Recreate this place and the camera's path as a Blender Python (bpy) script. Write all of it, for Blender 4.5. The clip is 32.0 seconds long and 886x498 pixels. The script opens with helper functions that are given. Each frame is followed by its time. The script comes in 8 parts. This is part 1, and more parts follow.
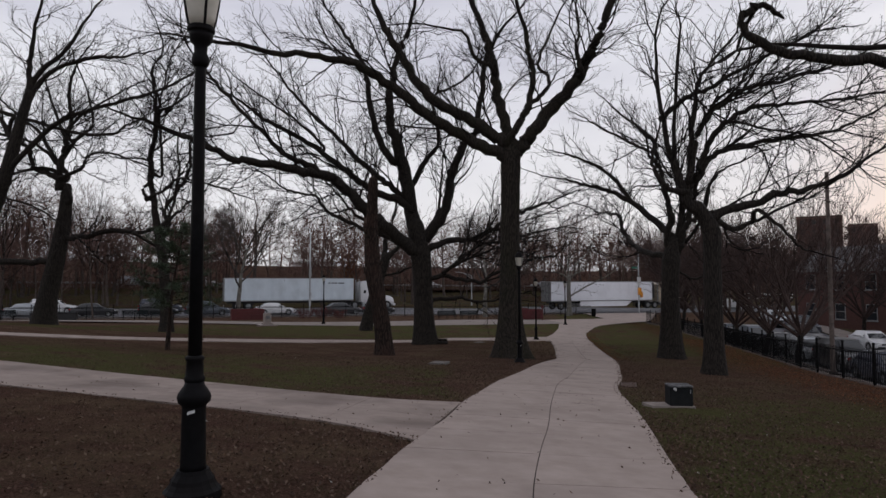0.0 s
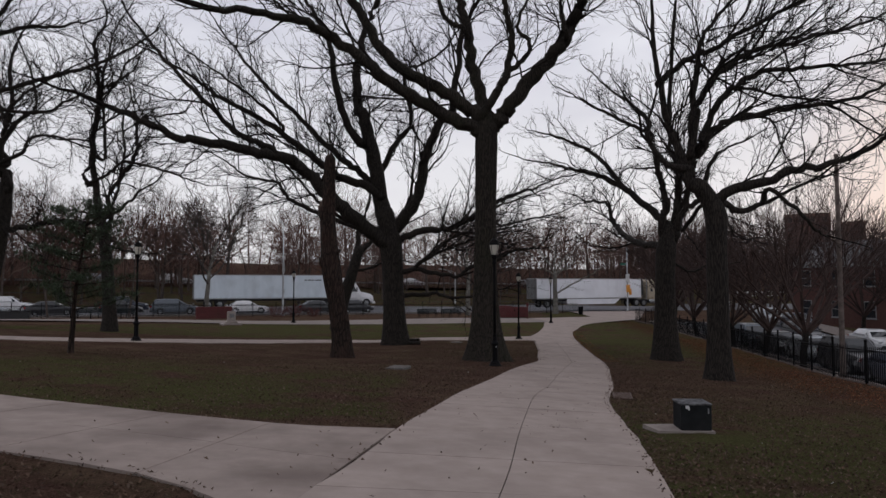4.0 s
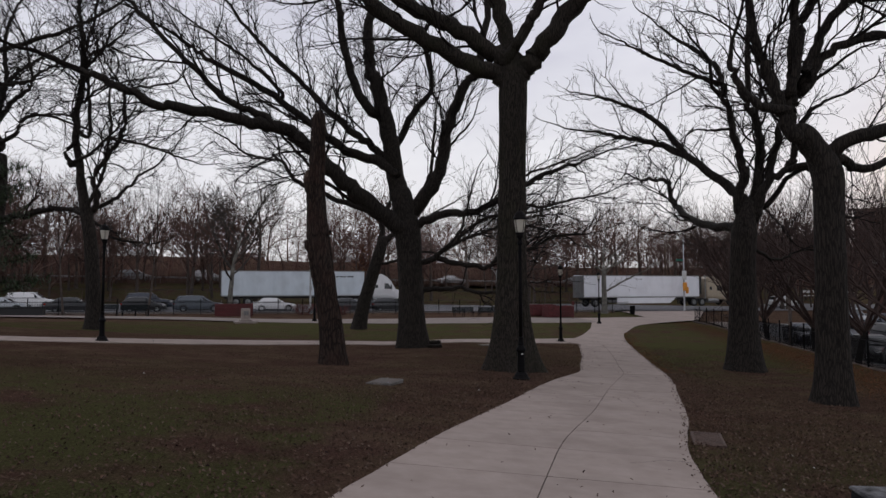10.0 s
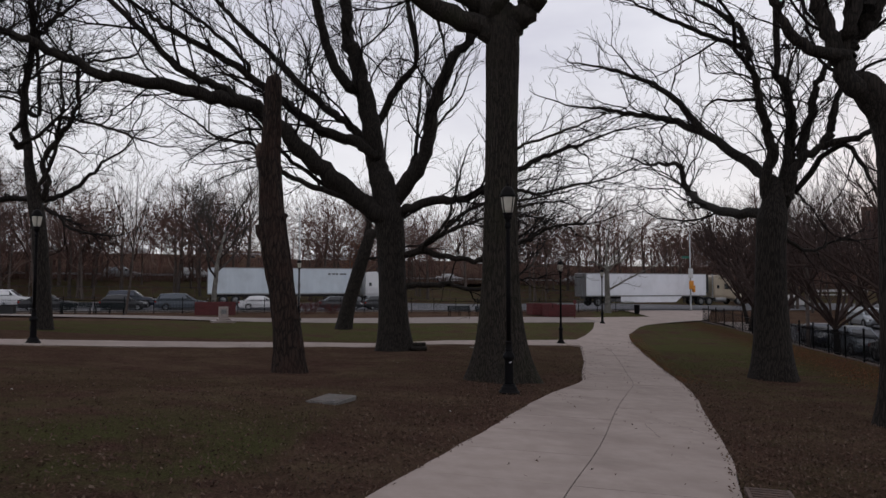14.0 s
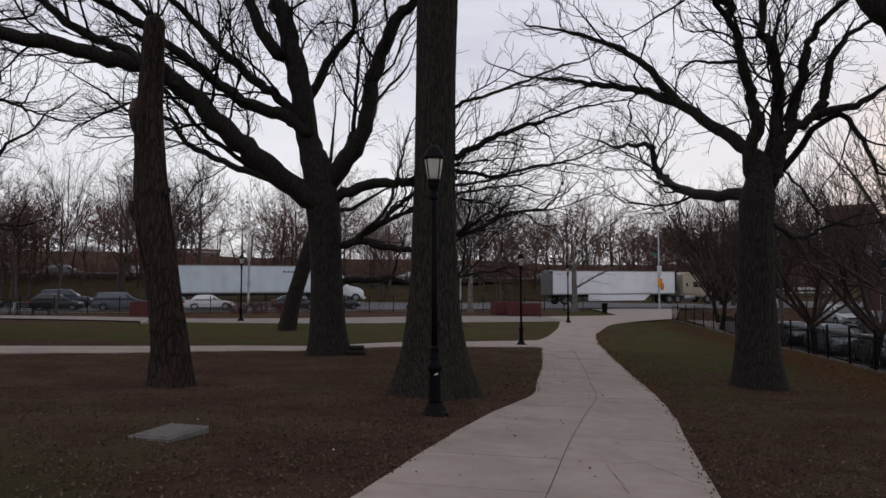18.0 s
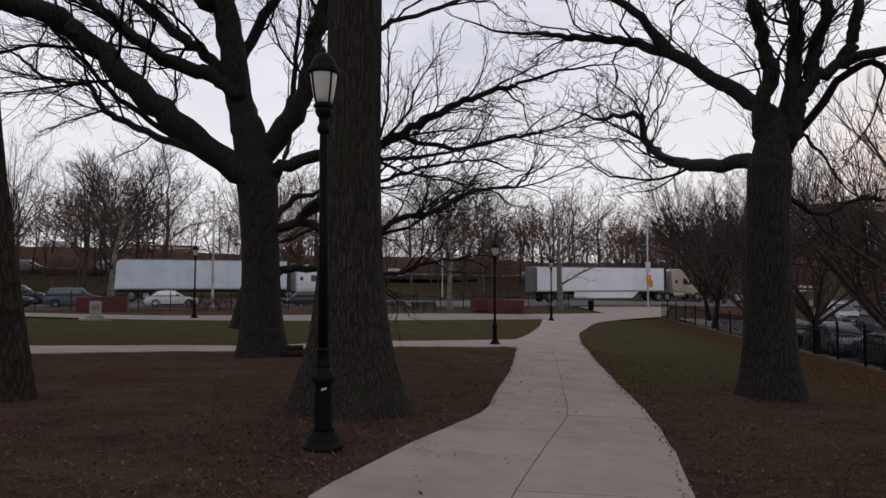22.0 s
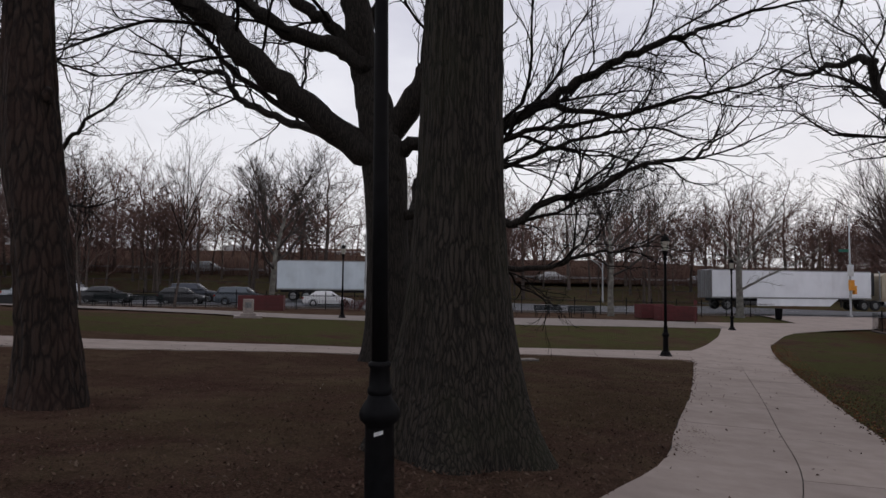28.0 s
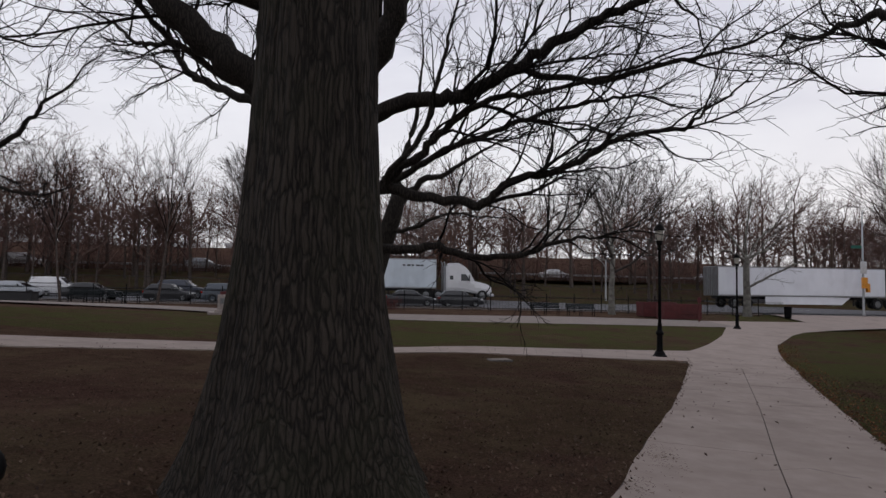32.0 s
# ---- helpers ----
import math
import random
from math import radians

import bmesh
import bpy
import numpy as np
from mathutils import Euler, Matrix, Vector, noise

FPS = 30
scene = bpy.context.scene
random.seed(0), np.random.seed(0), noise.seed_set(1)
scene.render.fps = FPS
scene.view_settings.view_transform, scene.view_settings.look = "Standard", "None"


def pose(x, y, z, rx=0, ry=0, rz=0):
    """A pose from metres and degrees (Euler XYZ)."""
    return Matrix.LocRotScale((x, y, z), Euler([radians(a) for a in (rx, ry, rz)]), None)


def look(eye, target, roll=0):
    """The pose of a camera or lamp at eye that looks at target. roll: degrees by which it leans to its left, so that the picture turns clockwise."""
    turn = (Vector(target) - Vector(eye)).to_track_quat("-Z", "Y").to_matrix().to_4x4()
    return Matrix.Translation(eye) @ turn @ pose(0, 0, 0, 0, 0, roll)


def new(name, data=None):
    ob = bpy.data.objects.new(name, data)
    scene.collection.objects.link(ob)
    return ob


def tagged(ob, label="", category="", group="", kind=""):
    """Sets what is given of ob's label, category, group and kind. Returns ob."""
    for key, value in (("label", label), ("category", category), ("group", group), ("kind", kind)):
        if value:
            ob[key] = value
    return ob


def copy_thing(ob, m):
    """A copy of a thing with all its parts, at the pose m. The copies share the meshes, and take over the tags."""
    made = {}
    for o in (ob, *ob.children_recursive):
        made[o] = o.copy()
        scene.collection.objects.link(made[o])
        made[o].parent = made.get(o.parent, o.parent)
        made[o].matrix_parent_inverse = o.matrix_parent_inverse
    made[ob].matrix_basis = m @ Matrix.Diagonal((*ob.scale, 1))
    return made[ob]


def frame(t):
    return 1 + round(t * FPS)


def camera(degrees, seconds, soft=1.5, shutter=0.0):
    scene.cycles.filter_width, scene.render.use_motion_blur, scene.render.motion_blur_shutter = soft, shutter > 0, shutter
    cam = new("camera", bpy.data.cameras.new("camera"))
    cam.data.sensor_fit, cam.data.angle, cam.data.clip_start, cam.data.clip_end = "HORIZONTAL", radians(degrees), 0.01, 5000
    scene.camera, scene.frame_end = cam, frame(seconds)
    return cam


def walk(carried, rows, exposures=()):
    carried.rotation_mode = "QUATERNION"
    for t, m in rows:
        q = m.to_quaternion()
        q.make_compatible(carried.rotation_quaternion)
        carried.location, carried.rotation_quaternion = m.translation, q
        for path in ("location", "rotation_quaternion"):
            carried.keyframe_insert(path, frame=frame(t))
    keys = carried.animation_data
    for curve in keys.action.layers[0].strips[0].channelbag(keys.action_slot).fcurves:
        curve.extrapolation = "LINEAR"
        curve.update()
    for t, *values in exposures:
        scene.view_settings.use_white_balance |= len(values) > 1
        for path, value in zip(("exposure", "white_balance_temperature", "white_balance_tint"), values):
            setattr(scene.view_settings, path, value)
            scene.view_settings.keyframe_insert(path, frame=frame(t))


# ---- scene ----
cam = camera(68.22, 32.0)
# seconds, eye x y z, turn about x y z
PATH = [
    (0.0, 0.000, 0.000, 1.500, 93.117, 0.088, 0.111),
    (0.5, 0.104, 0.446, 1.474, 93.125, 0.080, 0.025),
    (1.0, 0.219, 0.889, 1.439, 93.140, 0.084, -0.093),
    (1.5, 0.313, 1.315, 1.400, 93.130, 0.083, -0.213),
    (2.0, 0.412, 1.747, 1.375, 93.120, 0.072, -0.342),
    (2.5, 0.522, 2.173, 1.356, 93.112, 0.145, -0.498),
    (3.0, 0.615, 2.621, 1.331, 93.072, 0.079, -0.615),
    (3.5, 0.728, 3.053, 1.288, 93.042, 0.084, -0.740),
    (5.5, 1.133, 4.818, 1.156, 93.011, 0.146, -1.381),
    (6.0, 1.253, 5.268, 1.115, 92.989, 0.145, -1.343),
    (6.5, 1.351, 5.728, 1.078, 93.013, 0.136, -1.471),
    (7.0, 1.440, 6.166, 1.045, 93.024, 0.154, -1.233),
    (7.5, 1.532, 6.603, 1.023, 93.032, 0.145, -0.790),
    (8.0, 1.604, 7.055, 1.009, 93.031, 0.103, -0.376),
    (8.5, 1.692, 7.469, 0.978, 93.056, 0.099, 0.330),
    (9.0, 1.737, 7.909, 0.949, 93.045, 0.026, 1.391),
    (9.5, 1.821, 8.342, 0.929, 93.056, 0.015, 2.399),
    (10.0, 1.908, 8.761, 0.913, 93.016, -0.014, 3.238),
    (10.5, 1.981, 9.176, 0.907, 93.042, -0.069, 3.443),
    (11.0, 2.066, 9.585, 0.887, 93.021, -0.060, 3.296),
    (11.5, 2.100, 9.982, 0.862, 93.017, -0.124, 3.191),
    (12.0, 2.116, 10.351, 0.843, 93.046, -0.128, 3.353),
    (12.5, 2.146, 10.736, 0.828, 93.043, -0.127, 3.808),
    (13.0, 2.191, 11.157, 0.809, 92.995, -0.169, 4.078),
    (13.5, 2.297, 11.566, 0.783, 92.956, -0.155, 3.946),
    (14.0, 2.397, 11.957, 0.760, 92.945, -0.111, 3.418),
    (14.5, 2.501, 12.343, 0.744, 92.959, -0.049, 2.159),
    (16.5, 2.929, 13.965, 0.653, 92.903, -0.017, 0.505),
    (17.0, 3.017, 14.366, 0.631, 92.926, -0.039, 0.454),
    (17.5, 3.133, 14.784, 0.607, 92.923, -0.004, 0.897),
    (18.0, 3.247, 15.211, 0.570, 92.923, -0.004, 0.865),
    (18.5, 3.406, 15.641, 0.508, 92.862, -0.017, 0.699),
    (19.0, 3.522, 16.046, 0.463, 92.908, -0.004, 0.552),
    (19.5, 3.664, 16.435, 0.435, 92.930, 0.008, 0.418),
    (20.0, 3.840, 16.864, 0.400, 92.863, -0.011, 0.268),
    (20.5, 3.981, 17.311, 0.366, 92.840, -0.106, 0.162),
    (21.0, 4.114, 17.749, 0.328, 92.858, -0.099, 0.002),
    (21.5, 4.201, 18.183, 0.300, 92.845, -0.089, -0.110),
    (22.0, 4.255, 18.584, 0.273, 92.840, -0.129, -0.063),
    (22.5, 4.242, 18.960, 0.247, 92.904, -0.205, 1.933),
    (23.0, 4.152, 19.320, 0.219, 92.977, -0.555, 10.365),
    (23.5, 4.114, 19.633, 0.195, 92.973, -1.028, 23.605),
    (24.0, 4.085, 19.898, 0.173, 92.987, -1.320, 28.375),
    (24.5, 4.014, 20.126, 0.152, 92.968, -1.477, 28.767),
    (25.0, 4.019, 20.344, 0.136, 93.055, -1.352, 26.890),
    (25.5, 4.076, 20.564, 0.125, 93.181, -1.089, 23.578),
    (26.0, 4.083, 20.773, 0.108, 93.104, -1.065, 20.893),
    (26.5, 4.092, 21.012, 0.096, 93.124, -0.952, 17.850),
    (28.5, 4.425, 22.107, 0.009, 93.197, -0.699, 13.524),
    (29.0, 4.501, 22.395, -0.005, 93.179, -0.706, 13.181),
    (29.5, 4.579, 22.689, -0.023, 93.106, -0.814, 12.234),
    (30.0, 4.667, 22.982, -0.055, 93.173, -0.810, 12.069),
    (30.5, 4.741, 23.273, -0.085, 93.148, -0.880, 12.453),
    (31.0, 4.774, 23.564, -0.095, 93.103, -0.905, 12.942),
    (31.5, 4.875, 23.837, -0.122, 93.115, -0.856, 13.772),
    (32.0, 5.010, 24.102, -0.157, 93.105, -0.842, 14.505),
]
walk(cam, [(r[0], pose(*r[1:])) for r in PATH], ((0.0, -0.08), (7.0, -0.05), (13.0, 0.0), (21.0, 0.03), (25.0, 0.07), (29.0, 0.02), (32.0, 0.02)))

# ---- light: an overcast winter dusk ----
SUN_DIR = Vector((0.70, 0.71, 0.07)).normalized()
world = bpy.data.worlds.new("overcast_dusk")
scene.world = world
world.use_nodes = True
wn, wl = world.node_tree.nodes, world.node_tree.links
wn.clear()
w_out = wn.new("ShaderNodeOutputWorld")
w_bg = wn.new("ShaderNodeBackground")
w_sky = wn.new("ShaderNodeTexSky")
w_sky.sky_type = "NISHITA"
w_sky.sun_disc = False
w_sky.sun_elevation = math.asin(SUN_DIR.z)
w_sky.sun_rotation = math.atan2(SUN_DIR.x, SUN_DIR.y)
w_sky.air_density, w_sky.dust_density = 1.2, 2.5
w_co = wn.new("ShaderNodeTexCoord")
w_map = wn.new("ShaderNodeMapping")
w_map.inputs["Scale"].default_value = (1.6, 1.6, 5.0)
w_noise = wn.new("ShaderNodeTexNoise")
w_noise.inputs["Scale"].default_value = 1.7
w_noise.inputs["Detail"].default_value = 5.0
w_noise.inputs["Roughness"].default_value = 0.55
w_ramp = wn.new("ShaderNodeValToRGB")
w_ramp.color_ramp.elements[0].position, w_ramp.color_ramp.elements[1].position = 0.3, 0.72
w_ramp.color_ramp.elements[0].color = (0.63, 0.63, 0.73, 1)
w_ramp.color_ramp.elements[1].color = (0.85, 0.855, 0.925, 1)
w_sep = wn.new("ShaderNodeSeparateXYZ")
w_low = wn.new("ShaderNodeMapRange")
w_low.inputs["From Min"].default_value, w_low.inputs["From Max"].default_value = 0.0, 0.34
w_low.inputs["To Min"].default_value, w_low.inputs["To Max"].default_value = 1.0, 0.0
w_hor = wn.new("ShaderNodeMix")
w_hor.data_type = "RGBA"
w_hor.inputs["B"].default_value = (0.905, 0.892, 0.912, 1)
w_dot = wn.new("ShaderNodeVectorMath")
w_dot.operation = "DOT_PRODUCT"
w_dot.inputs[1].default_value = SUN_DIR
w_warm = wn.new("ShaderNodeMapRange")
w_warm.inputs["From Min"].default_value, w_warm.inputs["From Max"].default_value = 0.955, 1.0
w_warm.inputs["To Max"].default_value = 0.5
w_glow = wn.new("ShaderNodeMix")
w_glow.data_type = "RGBA"
w_glow.inputs["B"].default_value = (0.80, 0.57, 0.46, 1)
w_dim = wn.new("ShaderNodeMix")
w_dim.data_type = "RGBA"
w_dim.blend_type = "MULTIPLY"
w_dim.inputs["Factor"].default_value = 1.0
w_dim.inputs["B"].default_value = (0.1, 0.1, 0.1, 1)
w_mix = wn.new("ShaderNodeMix")
w_mix.data_type = "RGBA"
w_mix.inputs["Factor"].default_value = 0.94
wl.new(w_co.outputs["Generated"], w_map.inputs["Vector"])
wl.new(w_map.outputs["Vector"], w_noise.inputs["Vector"])
wl.new(w_noise.outputs["Fac"], w_ramp.inputs["Fac"])
wl.new(w_co.outputs["Generated"], w_sep.inputs[0])
wl.new(w_sep.outputs["Z"], w_low.inputs["Value"])
wl.new(w_low.outputs["Result"], w_hor.inputs["Factor"])
wl.new(w_ramp.outputs["Color"], w_hor.inputs["A"])
wl.new(w_co.outputs["Generated"], w_dot.inputs[0])
wl.new(w_dot.outputs["Value"], w_warm.inputs["Value"])
wl.new(w_warm.outputs["Result"], w_glow.inputs["Factor"])
wl.new(w_hor.outputs["Result"], w_glow.inputs["A"])
wl.new(w_sky.outputs["Color"], w_dim.inputs["A"])
wl.new(w_dim.outputs["Result"], w_mix.inputs["A"])
wl.new(w_glow.outputs["Result"], w_mix.inputs["B"])
wl.new(w_mix.outputs["Result"], w_bg.inputs["Color"])
wl.new(w_bg.outputs["Background"], w_out.inputs["Surface"])
w_bg.inputs["Strength"].default_value = 1.05

sun_data = bpy.data.lights.new("low_sun", "SUN")
sun_data.energy, sun_data.angle, sun_data.color = 0.25, radians(25), (1.0, 0.86, 0.74)
sun = new("low_sun", sun_data)
sun.matrix_world = look(SUN_DIR * 60, (0, 0, 0))


# ---- materials ----
def node_mat(name, dark, light, scale=6.0, rough=0.8, bump=0.3, metal=0.0, stretch=(1, 1, 1), fine=None, vary=0.0,
             stain=None, stain_scale=0.8, stain_amount=0.5, coords="Object", spec=0.5, bump_dist=0.02):
    """A surface between two colours, with grain and stains at two scales, relief and a spread between copies."""
    m = bpy.data.materials.new(name)
    m.use_nodes = True
    nt, b = m.node_tree, m.node_tree.nodes["Principled BSDF"]
    co = nt.nodes.new("ShaderNodeTexCoord")
    mp = nt.nodes.new("ShaderNodeMapping")
    mp.inputs["Scale"].default_value = stretch
    place_out = co.outputs["Object"] if coords == "World" else co.outputs[coords]
    if coords == "World":
        place_out = nt.nodes.new("ShaderNodeNewGeometry").outputs["Position"]
    nt.links.new(place_out, mp.inputs["Vector"])
    grain = nt.nodes.new("ShaderNodeTexNoise")
    grain.inputs["Scale"].default_value = scale
    grain.inputs["Detail"].default_value = 6.0
    grain.inputs["Roughness"].default_value = 0.62
    nt.links.new(mp.outputs["Vector"], grain.inputs["Vector"])
    ramp = nt.nodes.new("ShaderNodeValToRGB")
    ramp.color_ramp.elements[0].position, ramp.color_ramp.elements[1].position = 0.32, 0.70
    ramp.color_ramp.elements[0].color = (*dark, 1)
    ramp.color_ramp.elements[1].color = (*light, 1)
    nt.links.new(grain.outputs["Fac"], ramp.inputs["Fac"])
    col = ramp.outputs["Color"]
    if stain:
        big = nt.nodes.new("ShaderNodeTexNoise")
        big.inputs["Scale"].default_value = stain_scale
        big.inputs["Detail"].default_value = 4.0
        nt.links.new(place_out, big.inputs["Vector"])
        lim = nt.nodes.new("ShaderNodeMapRange")
        lim.inputs["From Min"].default_value, lim.inputs["From Max"].default_value = 0.45, 0.68
        lim.inputs["To Max"].default_value = stain_amount
        nt.links.new(big.outputs["Fac"], lim.inputs["Value"])
        mix = nt.nodes.new("ShaderNodeMix")
        mix.data_type = "RGBA"
        mix.inputs["B"].default_value = (*stain, 1)
        nt.links.new(lim.outputs["Result"], mix.inputs["Factor"])
        nt.links.new(col, mix.inputs["A"])
        col = mix.outputs["Result"]
    if vary:
        info = nt.nodes.new("ShaderNodeObjectInfo")
        hsv = nt.nodes.new("ShaderNodeHueSaturation")
        val = nt.nodes.new("ShaderNodeMapRange")
        val.inputs["To Min"].default_value, val.inputs["To Max"].default_value = 1 - vary, 1 + vary
        nt.links.new(info.outputs["Random"], val.inputs["Value"])
        nt.links.new(val.outputs["Result"], hsv.inputs["Value"])
        nt.links.new(col, hsv.inputs["Color"])
        col = hsv.outputs["Color"]
    nt.links.new(col, b.inputs["Base Color"])
    b.inputs["Roughness"].default_value = rough
    b.inputs["Metallic"].default_value = metal
    b.inputs["Specular IOR Level"].default_value = spec
    if bump:
        bp = nt.nodes.new("ShaderNodeBump")
        bp.inputs["Strength"].default_value = bump
        bp.inputs["Distance"].default_value = bump_dist
        src = grain
        if fine:
            src = nt.nodes.new("ShaderNodeTexNoise")
            src.inputs["Scale"].default_value = fine
            src.inputs["Detail"].default_value = 4.0
            nt.links.new(mp.outputs["Vector"], src.inputs["Vector"])
        nt.links.new(src.outputs["Fac"], bp.inputs["Height"])
        nt.links.new(bp.outputs["Normal"], b.inputs["Normal"])
    return m


def paint_mat(name, colour, rough=0.35, metal=0.0, coat=0.0, dirt=0.25):
    m = node_mat(name, [c * (1 - dirt) for c in colour], colour, 3.0, rough, 0.05, metal, stain=[c * 0.6 for c in colour], stain_amount=dirt)
    m.node_tree.nodes["Principled BSDF"].inputs["Coat Weight"].default_value = coat
    return m


def glass_mat(name, colour, rough=0.06):
    m = bpy.data.materials.new(name)
    m.use_nodes = True
    b = m.node_tree.nodes["Principled BSDF"]
    b.inputs["Base Color"].default_value = (*colour, 1)
    b.inputs["Roughness"].default_value = rough
    return m


def bark_mat(name, dark, light, ridge=14.0, tall=0.16, moss=None, bump=0.9, dist=0.03):
    """Ridged bark: stretched cells and noise along the trunk, with the furrows' shade painted into the colour."""
    m = bpy.data.materials.new(name)
    m.use_nodes = True
    nt, b = m.node_tree, m.node_tree.nodes["Principled BSDF"]
    co = nt.nodes.new("ShaderNodeTexCoord")
    mp = nt.nodes.new("ShaderNodeMapping")
    mp.inputs["Scale"].default_value = (1, 1, tall)
    nt.links.new(co.outputs["Object"], mp.inputs["Vector"])
    warp = nt.nodes.new("ShaderNodeTexNoise")
    warp.inputs["Scale"].default_value = 3.5
    warp.inputs["Detail"].default_value = 3.0
    add = nt.nodes.new("ShaderNodeMix")
    add.data_type = "VECTOR"
    add.inputs["Factor"].default_value = 0.06
    nt.links.new(co.outputs["Object"], warp.inputs["Vector"])
    nt.links.new(mp.outputs["Vector"], add.inputs["A"])
    nt.links.new(warp.outputs["Color"], add.inputs["B"])
    fissures = []
    cell = nt.nodes.new("ShaderNodeTexVoronoi")
    cell.feature = "DISTANCE_TO_EDGE"
    cell.inputs["Scale"].default_value = ridge
    streak = nt.nodes.new("ShaderNodeTexNoise")
    streak.inputs["Scale"].default_value, streak.inputs["Detail"].default_value, streak.inputs["Distortion"].default_value = ridge * 1.7, 3.0, 0.3
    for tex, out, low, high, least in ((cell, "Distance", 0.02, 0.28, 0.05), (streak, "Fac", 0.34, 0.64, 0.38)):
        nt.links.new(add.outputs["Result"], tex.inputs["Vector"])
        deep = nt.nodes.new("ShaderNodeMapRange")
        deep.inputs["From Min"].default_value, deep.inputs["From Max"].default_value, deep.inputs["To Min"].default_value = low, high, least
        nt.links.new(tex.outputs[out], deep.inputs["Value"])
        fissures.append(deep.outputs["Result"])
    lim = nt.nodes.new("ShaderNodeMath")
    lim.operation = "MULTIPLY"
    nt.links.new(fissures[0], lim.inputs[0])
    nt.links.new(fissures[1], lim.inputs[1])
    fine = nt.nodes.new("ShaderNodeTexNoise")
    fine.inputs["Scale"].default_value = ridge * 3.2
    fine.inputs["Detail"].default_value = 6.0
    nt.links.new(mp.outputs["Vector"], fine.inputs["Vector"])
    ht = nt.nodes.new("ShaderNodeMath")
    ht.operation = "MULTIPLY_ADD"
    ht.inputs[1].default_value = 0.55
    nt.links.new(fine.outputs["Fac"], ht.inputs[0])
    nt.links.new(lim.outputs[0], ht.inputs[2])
    # crevice shade put into the colour: the relief height also picks dark to light
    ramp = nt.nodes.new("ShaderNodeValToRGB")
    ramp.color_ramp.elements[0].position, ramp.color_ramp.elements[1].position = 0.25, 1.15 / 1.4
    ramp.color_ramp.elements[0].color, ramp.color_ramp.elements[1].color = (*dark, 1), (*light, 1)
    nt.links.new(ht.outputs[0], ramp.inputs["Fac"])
    col = ramp.outputs["Color"]
    if moss:
        big = nt.nodes.new("ShaderNodeTexNoise")
        big.inputs["Scale"].default_value = 1.3
        big.inputs["Detail"].default_value = 5.0
        nt.links.new(co.outputs["Object"], big.inputs["Vector"])
        ml = nt.nodes.new("ShaderNodeMapRange")
        ml.inputs["From Min"].default_value, ml.inputs["From Max"].default_value = 0.48, 0.72
        ml.inputs["To Max"].default_value = 0.38
        nt.links.new(big.outputs["Fac"], ml.inputs["Value"])
        mix = nt.nodes.new("ShaderNodeMix")
        mix.data_type = "RGBA"
        mix.inputs["B"].default_value = (*moss, 1)
        nt.links.new(ml.outputs["Result"], mix.inputs["Factor"])
        nt.links.new(col, mix.inputs["A"])
        col = mix.outputs["Result"]
    nt.links.new(col, b.inputs["Base Color"])
    b.inputs["Roughness"].default_value = 0.9
    b.inputs["Specular IOR Level"].default_value = 0.2
    bp = nt.nodes.new("ShaderNodeBump")
    bp.inputs["Strength"].default_value, bp.inputs["Distance"].default_value = bump, dist
    nt.links.new(ht.outputs[0], bp.inputs["Height"])
    nt.links.new(bp.outputs["Normal"], b.inputs["Normal"])
    return m


def island_mat(name, colours, rough=0.9, spec=0.03):
    """Small loose pieces in one mesh, each with a colour of its own."""
    m = bpy.data.materials.new(name)
    m.use_nodes = True
    nt, b = m.node_tree, m.node_tree.nodes["Principled BSDF"]
    geo = nt.nodes.new("ShaderNodeNewGeometry")
    ramp = nt.nodes.new("ShaderNodeValToRGB")
    els = ramp.color_ramp.elements
    while len(els) < len(colours):
        els.new(0.5)
    for i, c in enumerate(colours):
        els[i].position = i / max(1, len(colours) - 1)
    for i, c in enumerate(colours):
        els[i].color = (*c, 1)
    nt.links.new(geo.outputs["Random Per Island"], ramp.inputs["Fac"])
    nt.links.new(ramp.outputs["Color"], b.inputs["Base Color"])
    b.inputs["Roughness"].default_value = rough
    b.inputs["Specular IOR Level"].default_value = spec
    return m


